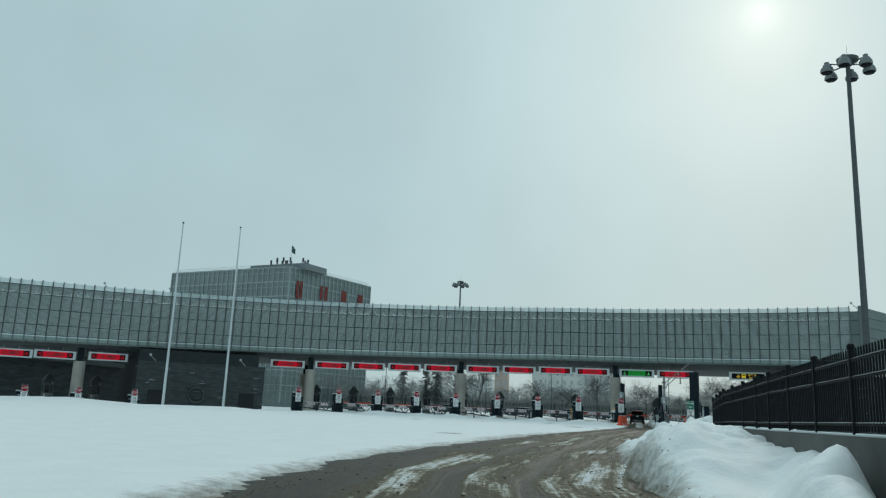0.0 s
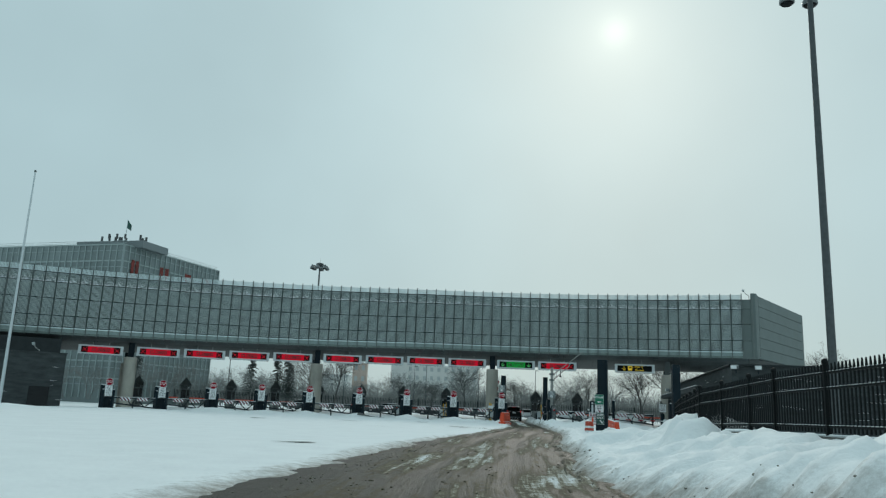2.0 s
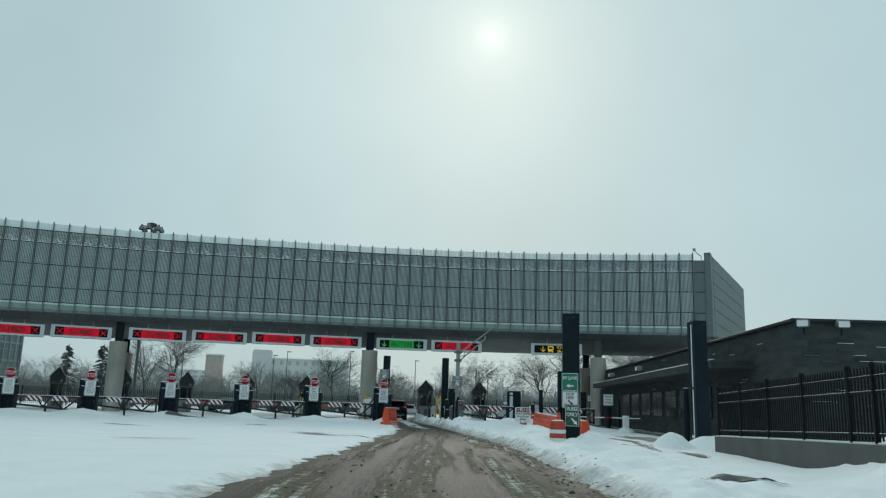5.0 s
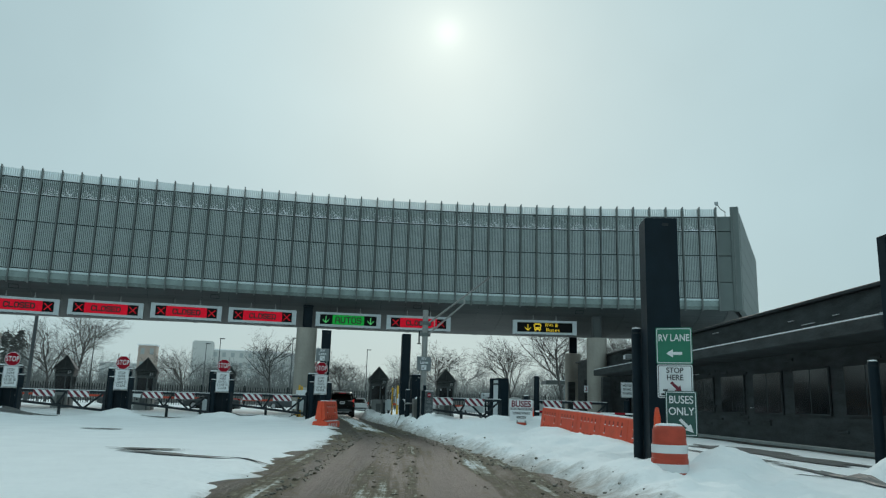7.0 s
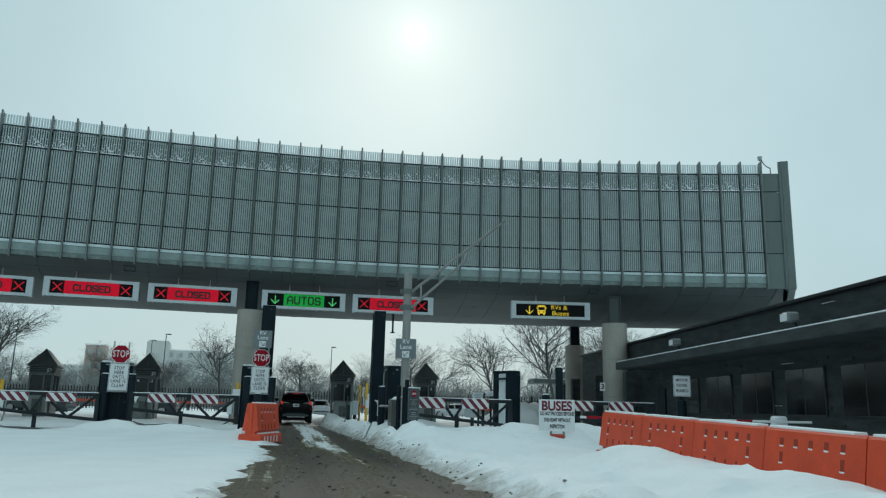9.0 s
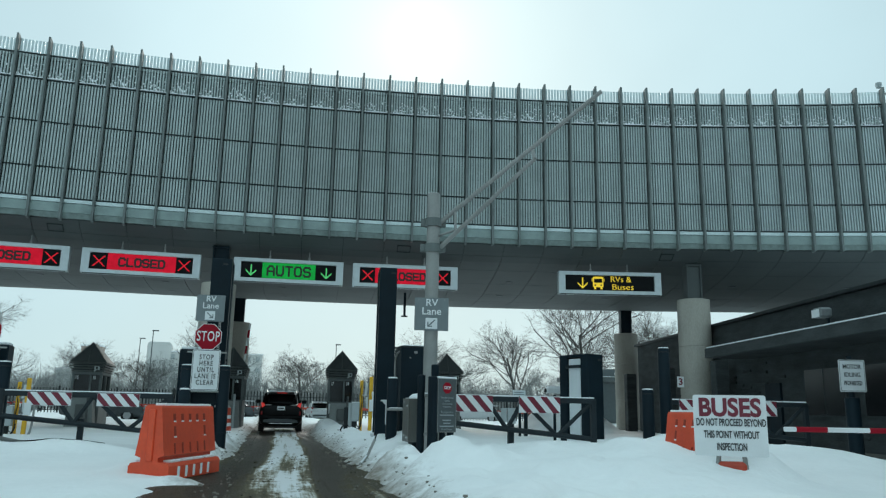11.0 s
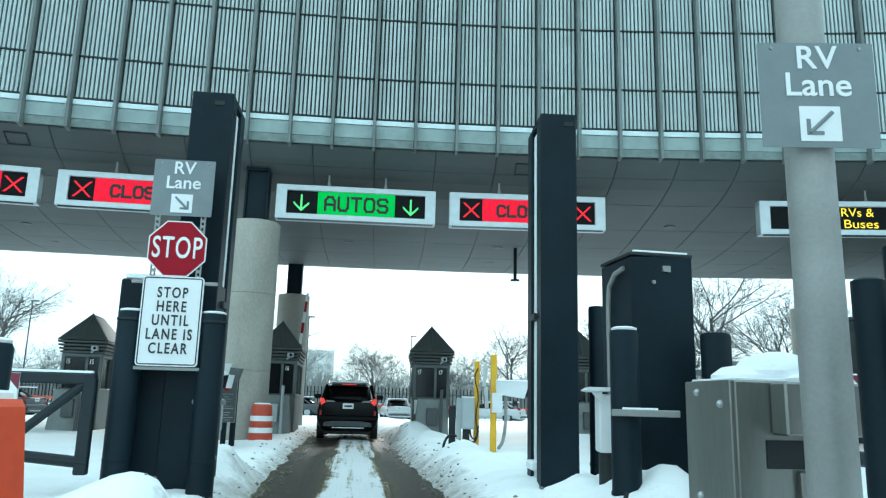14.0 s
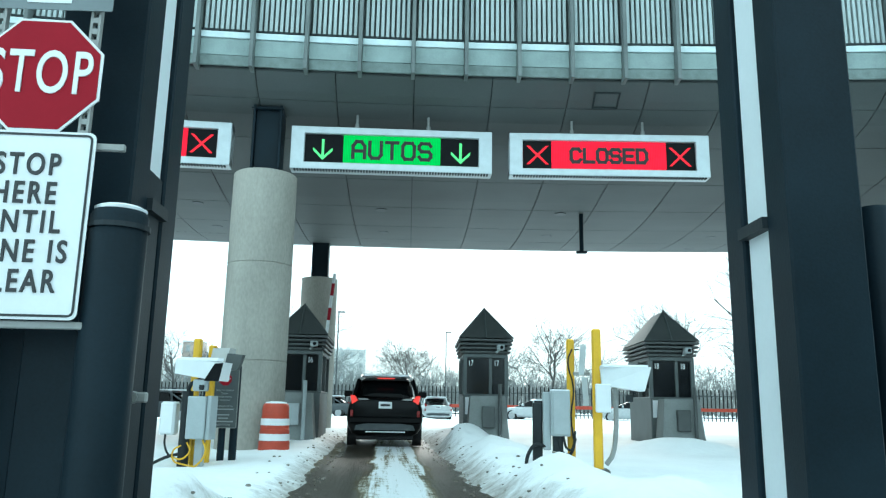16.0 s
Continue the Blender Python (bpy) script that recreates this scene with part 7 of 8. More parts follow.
# ---- dark brick building beside the bus lane ----
def dark_building():
    b = thing("customs_building", Matrix.Identity(4), "low flat-roofed building of black brick beside the bus lane", "building", kind="structure")
    x0, y0, y1, h = 14.5, -20.0, 26.0, 4.48
    part("west_wall", Shape().box((x0 + 0.2, (y0 + y1) / 2, h / 2 - 0.2), (0.4, y1 - y0, h + 0.4)), M_BRICKDARK, b)
    part("south_wall", Shape().box((x0 + 20, y0 + 0.202, h / 2 - 0.2), (39.2, 0.4, h + 0.396)), M_BRICKDARK, b)
    part("roof", Shape().box((x0 + 20, (y0 + y1) / 2, h + 0.02), (40.3, y1 - y0 + 0.3, 0.12), ch=0.02), M_BLACK, b)
    part("roof_snow", Shape().box((x0 + 20.5, (y0 + y1) / 2 + 0.4, h + 0.10), (38.6, y1 - y0 - 1.2, 0.05)), M_SNOWCAP, b)
    part("east_wall", Shape().box((x0 + 39.8, (y0 + y1) / 2, h / 2 - 0.2), (0.4, y1 - y0, h + 0.398)), M_BRICKDARK, b)
    part("north_wall", Shape().box((x0 + 20, y1 - 0.2, h / 2 - 0.2), (39.2, 0.4, h + 0.396)), M_BRICKDARK, b)
    # coursed brick relief on the two visible walls
    br_w = Shape().box((0, 0, 0), (0.05, 0.58, 0.085), ch=0.006).mesh("brick", M_BRICKDARK)
    br_s = Shape().box((0, 0, 0), (0.58, 0.05, 0.085), ch=0.006).mesh("brick", M_BRICKDARK)
    rg = random.Random(4)
    for k in range(150):
        z = 0.5 + 0.1 * rg.randrange(24)
        part("brick", br_w, M_BRICKDARK, b, at=pose(x0 - 0.01 - 0.02 * rg.random(), -19.5 + 0.6 * rg.randrange(70), z))
    for k in range(150):
        z = 1.2 + 0.1 * rg.randrange(33)
        part("brick", br_s, M_BRICKDARK, b, at=pose(x0 + 0.5 + 0.6 * rg.randrange(28), y0 - 0.01 - 0.02 * rg.random(), z))
    sn = Shape()
    for k in range(70):
        z = 1.4 + 0.1 * rg.randrange(31)
        w = rg.uniform(0.2, 1.1)
        sn.box((x0 + 0.5 + rg.random() * 17, y0 - 0.02, z + 0.045), (w, 0.03, 0.012))
    for k in range(26):
        z = 1.0 + 0.1 * rg.randrange(33)
        sn.box((x0 - 0.02, -19 + rg.random() * 26, z + 0.045), (0.03, rg.uniform(0.2, 0.8), 0.012))
    part("ledge_snow", sn, M_SNOWCAP, b, "thin lines of snow on brick ledges")
    # canopy ledge along the lane, lit by a line of snow
    part("canopy", Shape().box((13.68, -1.4, 3.17), (1.7, 29.2, 0.34), ch=0.02), M_BRICKDARK, b)
    part("canopy_snow", Shape().box((12.92, -1.4, 3.36), (0.14, 29.0, 0.036), ch=0.012), M_SNOWCAP, b, "line of snow along the canopy edge")
    for k in range(9):
        y = -15.5 + k * 3.0
        part("window", Shape().box((14.47, y, 1.75), (0.08, 2.1, 1.35)), M_GLASSDARK, b)
        fr = Shape()
        for dy in (-1.08, 0, 1.08):
            fr.box((14.45, y + dy, 1.75), (0.045, 0.05, 1.4))
        fr.box((14.45, y, 1.06), (0.05, 2.2, 0.05)).box((14.45, y, 2.45), (0.05, 2.2, 0.05))
        part("window_frame", fr, M_BRICKDARK, b)
    for y in (14.5, 20.0, 25.5):
        part("pier", Shape().box((13.9, y, 1.5), (0.5, 0.5, 3.0), ch=0.02), M_BRICKDARK, b)
    part("door", Shape().box((14.46, 11.6, 1.05), (0.08, 1.0, 2.1)), M_STEEL_DARK, b)
    part("kerb", Shape().box((12.9, 0, 0.12), (0.3, 34, 0.22), ch=0.03), M_KERB, b)
    part("gutter_rail", Shape().box((12.6, -8, 0.22), (0.12, 22, 0.10), ch=0.02), M_FIN, b)
    return b


dark_building()


def floodlight(m):
    t = thing("floodlight", m, "grey floodlight on a short bracket at the roof edge", "floodlight", "floodlights on the dark building")
    part("bracket", Shape().tube((0, 0, -0.1), (-0.1, 0, 0.18), 0.03, n=6), M_STEEL_DARK, t)
    part("head", Shape().box((-0.22, 0, 0.26), (0.34, 0.42, 0.26), ch=0.05), M_LAMPHEAD, t)
    part("glass", Shape().box((-0.40, 0, 0.24), (0.02, 0.34, 0.2)), M_WHITE, t)
    return t


fl = floodlight(pose(13.1, 5.6, 3.42))
for x, y, z, r in ((13.1, -2.8, 3.42, 0), (14.75, -20.16, 4.10, 60), (16.0, -20.16, 4.10, 80)):
    copy_thing(fl, pose(x, y, z, 0, 0, r))

# ---- iron fence on a concrete wall ----
FENCE = [(11.0, -22.4, 1.80, 0.70), (10.3, -33.0, 1.90, 0.90), (9.65, -45.0, 2.00, 1.14), (10.35, -51.5, 2.17, 1.26), (11.75, -60.5, 2.32, 1.34), (13.3, -70.5, 2.41, 1.46), (16.5, -84.0, 2.45, 1.5)]
fe = thing("iron_fence", Matrix.Identity(4), "black iron picket fence with spear tops on a concrete wall", "fence", kind="structure")
near_picket = []
far = Shape()
for (xa, ya, ta, ba), (xb, yb, tb, bb) in zip(FENCE, FENCE[1:]):
    d = Vector((xb - xa, yb - ya, 0))
    ln = d.length
    yaw = math.degrees(math.atan2(d.y, d.x))
    for off, r, snowy in ((0.0, 0.030, True), (-0.27, 0.030, True)):
        part("rail", Shape().tube((xa, ya, ta + off), (xb, yb, tb + off), r, n=4), M_FENCE, fe)
        part("rail_snow", Shape().tube((xa, ya, ta + off + 0.026), (xb, yb, tb + off + 0.026), 0.009, n=5), M_SNOWCAP, fe)
    part("bottom_rail", Shape().tube((xa, ya, ba), (xb, yb, bb), 0.030, n=4), M_FENCE, fe)
    part("rail_snow", Shape().tube((xa, ya, ba + 0.026), (xb, yb, bb + 0.026), 0.009, n=5), M_SNOWCAP, fe)
    w = Shape()
    nrm = Vector((-d.y, d.x, 0)).normalized() * 0.16
    for (x, y, z) in ((xa, ya, ba), (xb, yb, bb)):
        for sgn in (-1, 1):
            w.v += [(x + sgn * nrm.x, y + sgn * nrm.y, -0.4), (x + sgn * nrm.x, y + sgn * nrm.y, z - 0.17)]
    w.f = [(0, 1, 5, 4), (2, 6, 7, 3), (1, 3, 7, 5), (0, 2, 3, 1), (4, 5, 7, 6)]
    w.mi = [0] * 5
    part("concrete_wall", w, M_KERB, fe, "rough concrete footing wall")
    cp = Shape()
    cp.tube((xa, ya, ba - 0.155), (xb, yb, bb - 0.155), 0.03, n=6)
    part("wall_snow", cp, M_SNOWCAP, fe)
    n = int(ln / 0.135)
    for k in range(n):
        u = (k + 0.5) / n
        near_picket.append((xa + d.x * u, ya + d.y * u, ta + (tb - ta) * u, ba + (bb - ba) * u, yaw))
    for u in np.arange(0, 0.999, 2.4 / ln):
        x, y, z = xa + d.x * u, ya + d.y * u, ta + (tb - ta) * u
        zb = ba + (bb - ba) * u
        po = part("post", Shape().box((x, y, (z + zb) / 2 + 0.01), (0.085, 0.085, z - zb + 0.32), rz=yaw, ch=0.01), M_FENCE, fe)
        part("post_cap", Shape().lathe([(0.05, 0.0), (0.062, 0.02), (0.062, 0.05), (0.045, 0.085), (0.01, 0.10)], c=(x, y, z + 0.165), n=10), M_FENCE, po, smooth=True)
pk = Shape().plate([(-0.013, -0.12), (0.013, -0.12), (0.013, 1.13), (0.026, 1.16), (0.0, 1.30), (-0.026, 1.16), (-0.013, 1.13)], -0.013, 0.013).mesh("picket", M_FENCE)
count = 0
for x, y, zt, zb, yaw in near_picket:
    sc = (zt - zb) / 1.10
    m = Matrix.Translation((x, y, zb)) @ pose(0, 0, 0, 0, 0, yaw) @ Matrix.Diagonal((1, 1, sc, 1))
    if -66 < y < -27 and count < 300:
        part("picket", pk, M_FENCE, fe, at=m)
        count += 1
    else:
        for q in ([(-0.013, -0.12), (0.013, -0.12), (0.013, 1.13), (0.0, 1.30), (-0.013, 1.13)],):
            tmp = Shape().plate(q, -0.013, 0.013)
            far.add([tuple(m @ Vector(v)) for v in tmp.v], tmp.f)
tagged(part("picket_row", far, M_FENCE, fe), kind="stuff")


# ---- tall lamp masts ----
def lamp_mast(m, h, r=0.235):
    t = thing("lamp_mast", m, "tall dark steel lamp mast with a ring of bell-shaped lamps", "lamp mast", "tall lamp masts")
    part("mast", Shape().lathe([(r, -0.3), (r * 0.95, h * 0.3), (r * 0.62, h - 0.2), (r * 0.6, h)], n=16), M_LAMPPOLE, t, smooth=True)
    part("crown", Shape().lathe([(0.2, h - 0.25), (0.62, h + 0.05), (0.66, h + 0.25), (0.5, h + 0.35), (0.1, h + 0.4)], n=18), M_LAMPPOLE, t, smooth=True)
    for k in range(6):
        a = radians(60 * k + 15)
        c, s = math.cos(a), math.sin(a)
        hd = part("lamp_head", Shape().lathe([(0.10, 0.38), (0.15, 0.34), (0.15, 0.22), (0.26, 0.12), (0.38, -0.12), (0.40, -0.30), (0.36, -0.33)], c=(1.28 * c, 1.28 * s, h - 0.35), n=16), M_LAMPHEAD, t, "bell-shaped lamp", smooth=True)
        part("lens", Shape().lathe([(0.34, -0.34), (0.30, -0.40), (0.1, -0.43)], c=(1.28 * c, 1.28 * s, h - 0.35), n=14), M_FACE, hd)
        part("arm", Shape().tube((0.3 * c, 0.3 * s, h - 0.15), (1.2 * c, 1.2 * s, h - 0.1), 0.045, n=8), M_LAMPPOLE, t)
    part("spike", Shape().tube((0, 0, h + 0.35), (0, 0, h + 1.2), 0.015, 0.005, n=5), M_LAMPPOLE, t)
    return t


lm = lamp_mast(pose(17.55, -29.5, 0), 24.0, 0.205)
copy_thing(lm, pose(-40.1, 51.5, 0, 0, 0, 20))


def flagpole(m, h):
    t = thing("flagpole", m, "slim bare grey flagpole with a ball finial", "flagpole", "flagpoles on the plaza")
    part("pole", Shape().lathe([(0.13, -1.5), (0.13, 1.0), (0.06, h)], n=12), M_FRAME, t, smooth=True)
    part("ball", Shape().lathe([(0.03, 0), (0.10, 0.06), (0.10, 0.14), (0.03, 0.2)], c=(0, 0, h), n=10), M_FIN, t, smooth=True)
    return t


flagpole(pose(-39.93, -24.07, 0), 17.6)
flagpole(pose(-37.69, -18.13, 0), 18.4)


def small_lamp(m, h):
    t = thing("street_lamp", m, "slim dark street lamp with a flat head", "street lamp", "slim street lamps behind the booths")
    part("pole", Shape().tube((0, 0, -0.2), (0, 0, h), 0.08, 0.05, n=8), M_LAMPPOLE, t, smooth=True)
    part("head", Shape().box((0.25, 0, h), (0.7, 0.25, 0.12), ch=0.02), M_LAMPPOLE, t)
    return t


sl = small_lamp(pose(-6.3, 89, 0), 9.2)
for x, y, h in ((-38, 62, 0), (-26, 75, 0), (-15, 70, 0), (-49, 40, 0), (6, 66, -3.5), (-31, 86, 0)):
    copy_thing(sl, pose(x, y, h))

# ---- dark building under the far part of the bridge, with a wreath ----
lb = thing("plaza_building", Matrix.Identity(4), "low dark brick building under the bridge with lamps on its roof", "building", kind="structure")
part("front_wall", arc_band(74.0, 74.4, -1.6, 4.5, -50.2, -39.9, 14, False), M_BRICKDARK, lb)
part("upper_block", arc_band(79.0, 96.0, 3.9, 6.1, -49.8, -40.2, 14, False), M_BLACK, lb)
part("block", arc_band(74.4, 96.0, -1.6, 4.0, -50.1, -40.0, 14, False), M_BLACK, lb)
part("coping", arc_band(73.95, 74.5, 4.5, 4.6, -50.25, -39.85, 14, False), M_BRICKDARK, lb)
part("roof_snow", arc_band(74.5, 79.0, 4.0, 4.08, -50.0, -40.1, 14, False), M_SNOWCAP, lb)
for a in (-48.6, -41.3):
    part("window", Shape().box((0, -0.03, 0.7), (1.6, 0.06, 1.8)), M_GLASSDARK, lb, at=polar(74.0, a))
rg = random.Random(8)
sn = Shape()
for k in range(22):
    a = rg.uniform(-50, -40)
    p = polar(73.97, a).translation
    sn.box((p.x, p.y, rg.uniform(-0.4, 4.0)), (rg.uniform(0.2, 0.8), 0.05, 0.015), rz=-a)
part("ledge_snow", sn, M_SNOWCAP, lb)
wr = thing("wreath", polar(73.85, -45.4, 1.25), "large round evergreen wreath on a dark brick wall", "wreath")
ws = Shape()
for k in range(420):
    a = rg.uniform(0, 2 * math.pi)
    q = 0.78 + rg.gauss(0, 0.10)
    c = Vector((q * math.cos(a), rg.uniform(-0.12, 0.05), q * math.sin(a)))
    dv = Vector((rg.gauss(0, 1), rg.gauss(0, 0.6), rg.gauss(0, 1))).normalized() * 0.16
    ws.tube(c, c + dv, 0.02, 0.006, n=3)
part("foliage", ws, M_GREENERY, wr)
ol = Shape()
for k in range(26):
    a = 2 * math.pi * k / 26
    ol.lathe([(0.02, -0.03), (0.035, 0.0), (0.02, 0.03)], c=(0.8 * math.cos(a), -0.16, 0.8 * math.sin(a)), n=6)
part("ornament", ol, M_FRAME, wr)
copy_thing(cam_a, polar(74.2, -48.9, 4.2))
copy_thing(cam_a, polar(74.2, -41.6, 4.2))
# further dark sheds behind the far lanes
sh = thing("rear_shed", polar(112, -58, -1.0), "grey metal-roofed shed behind the far lanes", "shed", kind="structure")
part("wall", Shape().box((-4, 0, 3.2), (44, 12, 8.2)), M_BRICKDARK, sh)
rf = Shape().plate([(-26.6, 7.4), (18.6, 5.4), (18.6, 5.9), (-26.6, 9.0)], -7, 7)
part("roof", rf, M_BOOTHDK, sh)


# ---- grey canopy building beyond the lanes ----
rc = thing("rear_canopy_building", Matrix.Identity(4), "grey flat-roofed building with a long canopy beyond the lanes", "building", kind="structure")
part("wall", Shape().box((31, 56, 1.9), (23, 5, 5.8)), M_SIGNGREY, rc)
part("canopy", Shape().box((26, 52.0, 3.75), (20, 3.4, 0.42), ch=0.03), M_BOOTH, rc)
part("canopy_snow", Shape().box((26, 50.5, 3.985), (19.8, 0.3, 0.05), ch=0.015), M_SNOWCAP, rc)
pole_m = Shape().box((0, 0, 1.7), (0.35, 0.35, 3.6), ch=0.02).mesh("pillar", M_STEEL_DARK)
for x in (19.2, 25.0, 31.0):
    part("pillar", pole_m, M_STEEL_DARK, rc, at=pose(x, 51.0, 0))
for x in (17.4, 20.5):
    copy_thing(fl, pose(x, 50.6, 3.98, 0, 0, 70))


# ---- glass office tower ----
def glass_tower():
    c, l, r = Vector((-95.4, 76.2, 0)), Vector((-136.0, 80.0, 0)), Vector((-90.3, 109.2, 0))
    t = thing("office_tower", Matrix.Identity(4), "glass office block with a pale grid of mullions and faded red banners", "building", kind="structure")
    back = l + (r - c)
    H = 33.2
    s = Shape()
    base = [l, c, r, back]
    s.add([(p.x, p.y, -1) for p in base] + [(p.x, p.y, H) for p in base], [(0, 1, 5, 4), (1, 2, 6, 5), (2, 3, 7, 6), (3, 0, 4, 7), (4, 5, 6, 7), (3, 2, 1, 0)])
    part("glass_body", s, M_TOWERGLASS, t, "teal-grey curtain wall glass")
    for p, q, bays in ((l, c, 24), (c, r, 20)):
        d = q - p
        yaw = math.degrees(math.atan2(d.y, d.x))
        for k in range(9):
            z = 4.2 + 3.63 * k
            part("floor_band", Shape().box((d.length / 2, -0.05, z), (d.length, 0.3, 0.30)), M_TOWERGRID, t, at=pose(p.x, p.y, 0, 0, 0, yaw))
            part("sill_line", Shape().box((d.length / 2, -0.05, z - 1.35), (d.length, 0.16, 0.12)), M_TOWERGRID, t, at=pose(p.x, p.y, 0, 0, 0, yaw))
        mu = Shape().box((0, -0.08, H / 2), (0.20, 0.3, H)).mesh("mullion", M_TOWERGRID)
        for k in range(bays + 1):
            part("mullion", mu, M_TOWERGRID, t, at=pose(p.x, p.y, 0, 0, 0, yaw) @ pose(d.length * k / bays, 0, 0))
        part("roof_rail", Shape().box((d.length / 2, 0.6, H + 1.0), (d.length, 0.06, 0.06)).box((d.length / 2, 0.6, H + 0.6), (d.length, 0.05, 0.05)), M_TOWERGRID, t, at=pose(p.x, p.y, 0, 0, 0, yaw))
        if q is r:
            for k, (u, h, w) in enumerate(((0.085, 4.6, 0.9), (0.125, 4.4, 0.9), (0.36, 3.6, 1.1), (0.415, 3.6, 1.2), (0.64, 3.0, 2.2), (0.86, 3.0, 2.2))):
                bnr = part("banner", Shape().box((d.length * u, -0.3, 30.2 - h / 2), (w, 0.06, h)), M_BANNER, t, "faded banner on the facade", at=pose(p.x, p.y, 0, 0, 0, yaw))
    n = (back - c).normalized()
    part("plant_room", Shape().box((c.x - 6, c.y + 8, H + 0.7), (18, 9, 1.6), rz=-5), M_SIGNGREY, t)
    an = Shape()
    rg2 = random.Random(2)
    for k in range(14):
        x, y = c.x - 10 + rg2.random() * 10, c.y + 3 + rg2.random() * 5
        h = rg2.uniform(0.8, 2.2)
        an.tube((x, y, H), (x, y, H + 1.4 + h), 0.08, n=5)
        an.box((x, y, H + 1.2 + h), (0.35, 0.35, 1.1))
    part("antenna", an, M_LAMPPOLE, t)
    part("roof_pole", Shape().tube((c.x - 3.5, c.y + 5, H), (c.x - 3.5, c.y + 5, H + 7.0), 0.07, 0.04, n=6), M_FRAME, t)
    fg = Shape()
    pts = [(0, 0), (0.4, 0.12), (0.8, -0.1), (1.1, 0.1)]
    for (a, b0), (a2, b2) in zip(pts, pts[1:]):
        fg.add([(c.x - 3.5 + a, c.y + 5 + b0, H + 6.8 - a * 1.1), (c.x - 3.5 + a2, c.y + 5 + b2, H + 6.8 - a2 * 1.1), (c.x - 3.5 + a2, c.y + 5 + b2, H + 4.9 - a2 * 0.6), (c.x - 3.5 + a, c.y + 5 + b0, H + 4.9 - a * 0.6)], [(0, 1, 2, 3)])
    part("flag", fg, M_SIGNDGREEN, t, "drooping dark flag")


glass_tower()


# far windows toned close to the walls, haze painted into their colour
M_FARWINDOW = mat("hazy_window", (0.37, 0.40, 0.40), 0.6, var=0.1, bump=0.0)


def far_block(name, m, w, d, h, material, label, rows, cols, extra=None):
    t = thing(name, m, label, "building", kind="structure")
    part("wall", Shape().box((0, 0, h / 2 - 1), (w, d, h + 2)), material, t)
    part("roof", Shape().box((0, 0, h + 0.1), (w + 0.6, d + 0.6, 0.3), ch=0.05), M_SNOWCAP, t)
    wi = Shape().box((0, -d / 2 - 0.03, 0), (w / cols * 0.42, 0.1, h / rows * 0.45)).mesh("window", M_FARWINDOW)
    for i in range(rows):
        for j in range(cols):
            part("window", wi, M_TOWERGLASS, t, at=pose(-w / 2 + (j + 0.5) * w / cols, 0, (i + 0.55) * h / rows))
    return t


far_block("brick_tower", pose(-71.4, 175, 0, 0, 0, 12), 4.6, 4.6, 14.2, M_BRICKRED, "square pale brick tower far behind the trees", 4, 2)
hot = far_block("hotel", pose(-59.4, 236, 0, 0, 0, 14), 34, 16, 16.8, M_PALE, "long pale hotel block far behind the trees", 5, 12)
part("stair_tower", Shape().box((-14, -1, 9.6), (7, 16, 20), ch=0.6), M_PALE, hot)
far_block("tower_block", pose(-170, 420, 0, 0, 0, 10), 26, 20, 19, M_PALE, "pale distant tower block in the haze", 7, 6)

# ---- far fence behind the booths ----
ff = thing("far_fence", pose(-6, 57, 0), "dark metal picket fence behind the booths", "fence", kind="structure")
fs = Shape()
for k in range(440):
    fs.box((-62 + k * 0.28, 0, 1.15), (0.065, 0.05, 2.3))
tagged(part("picket_row", fs, M_FENCE, ff), kind="stuff")
for z in (0.35, 1.85):
    part("rail", Shape().box((0, 0, z), (124, 0.05, 0.07)), M_LAMPPOLE, ff)
for k in range(26):
    part("post", Shape().box((-62 + k * 5, 0, 1.2), (0.13, 0.13, 2.5)), M_BLACK, ff)
part("guard_rail", Shape().box((0, -1.6, 0.9), (124, 0.06, 0.22), ch=0.02), M_DRUM, ff, "red-brown guard rail")


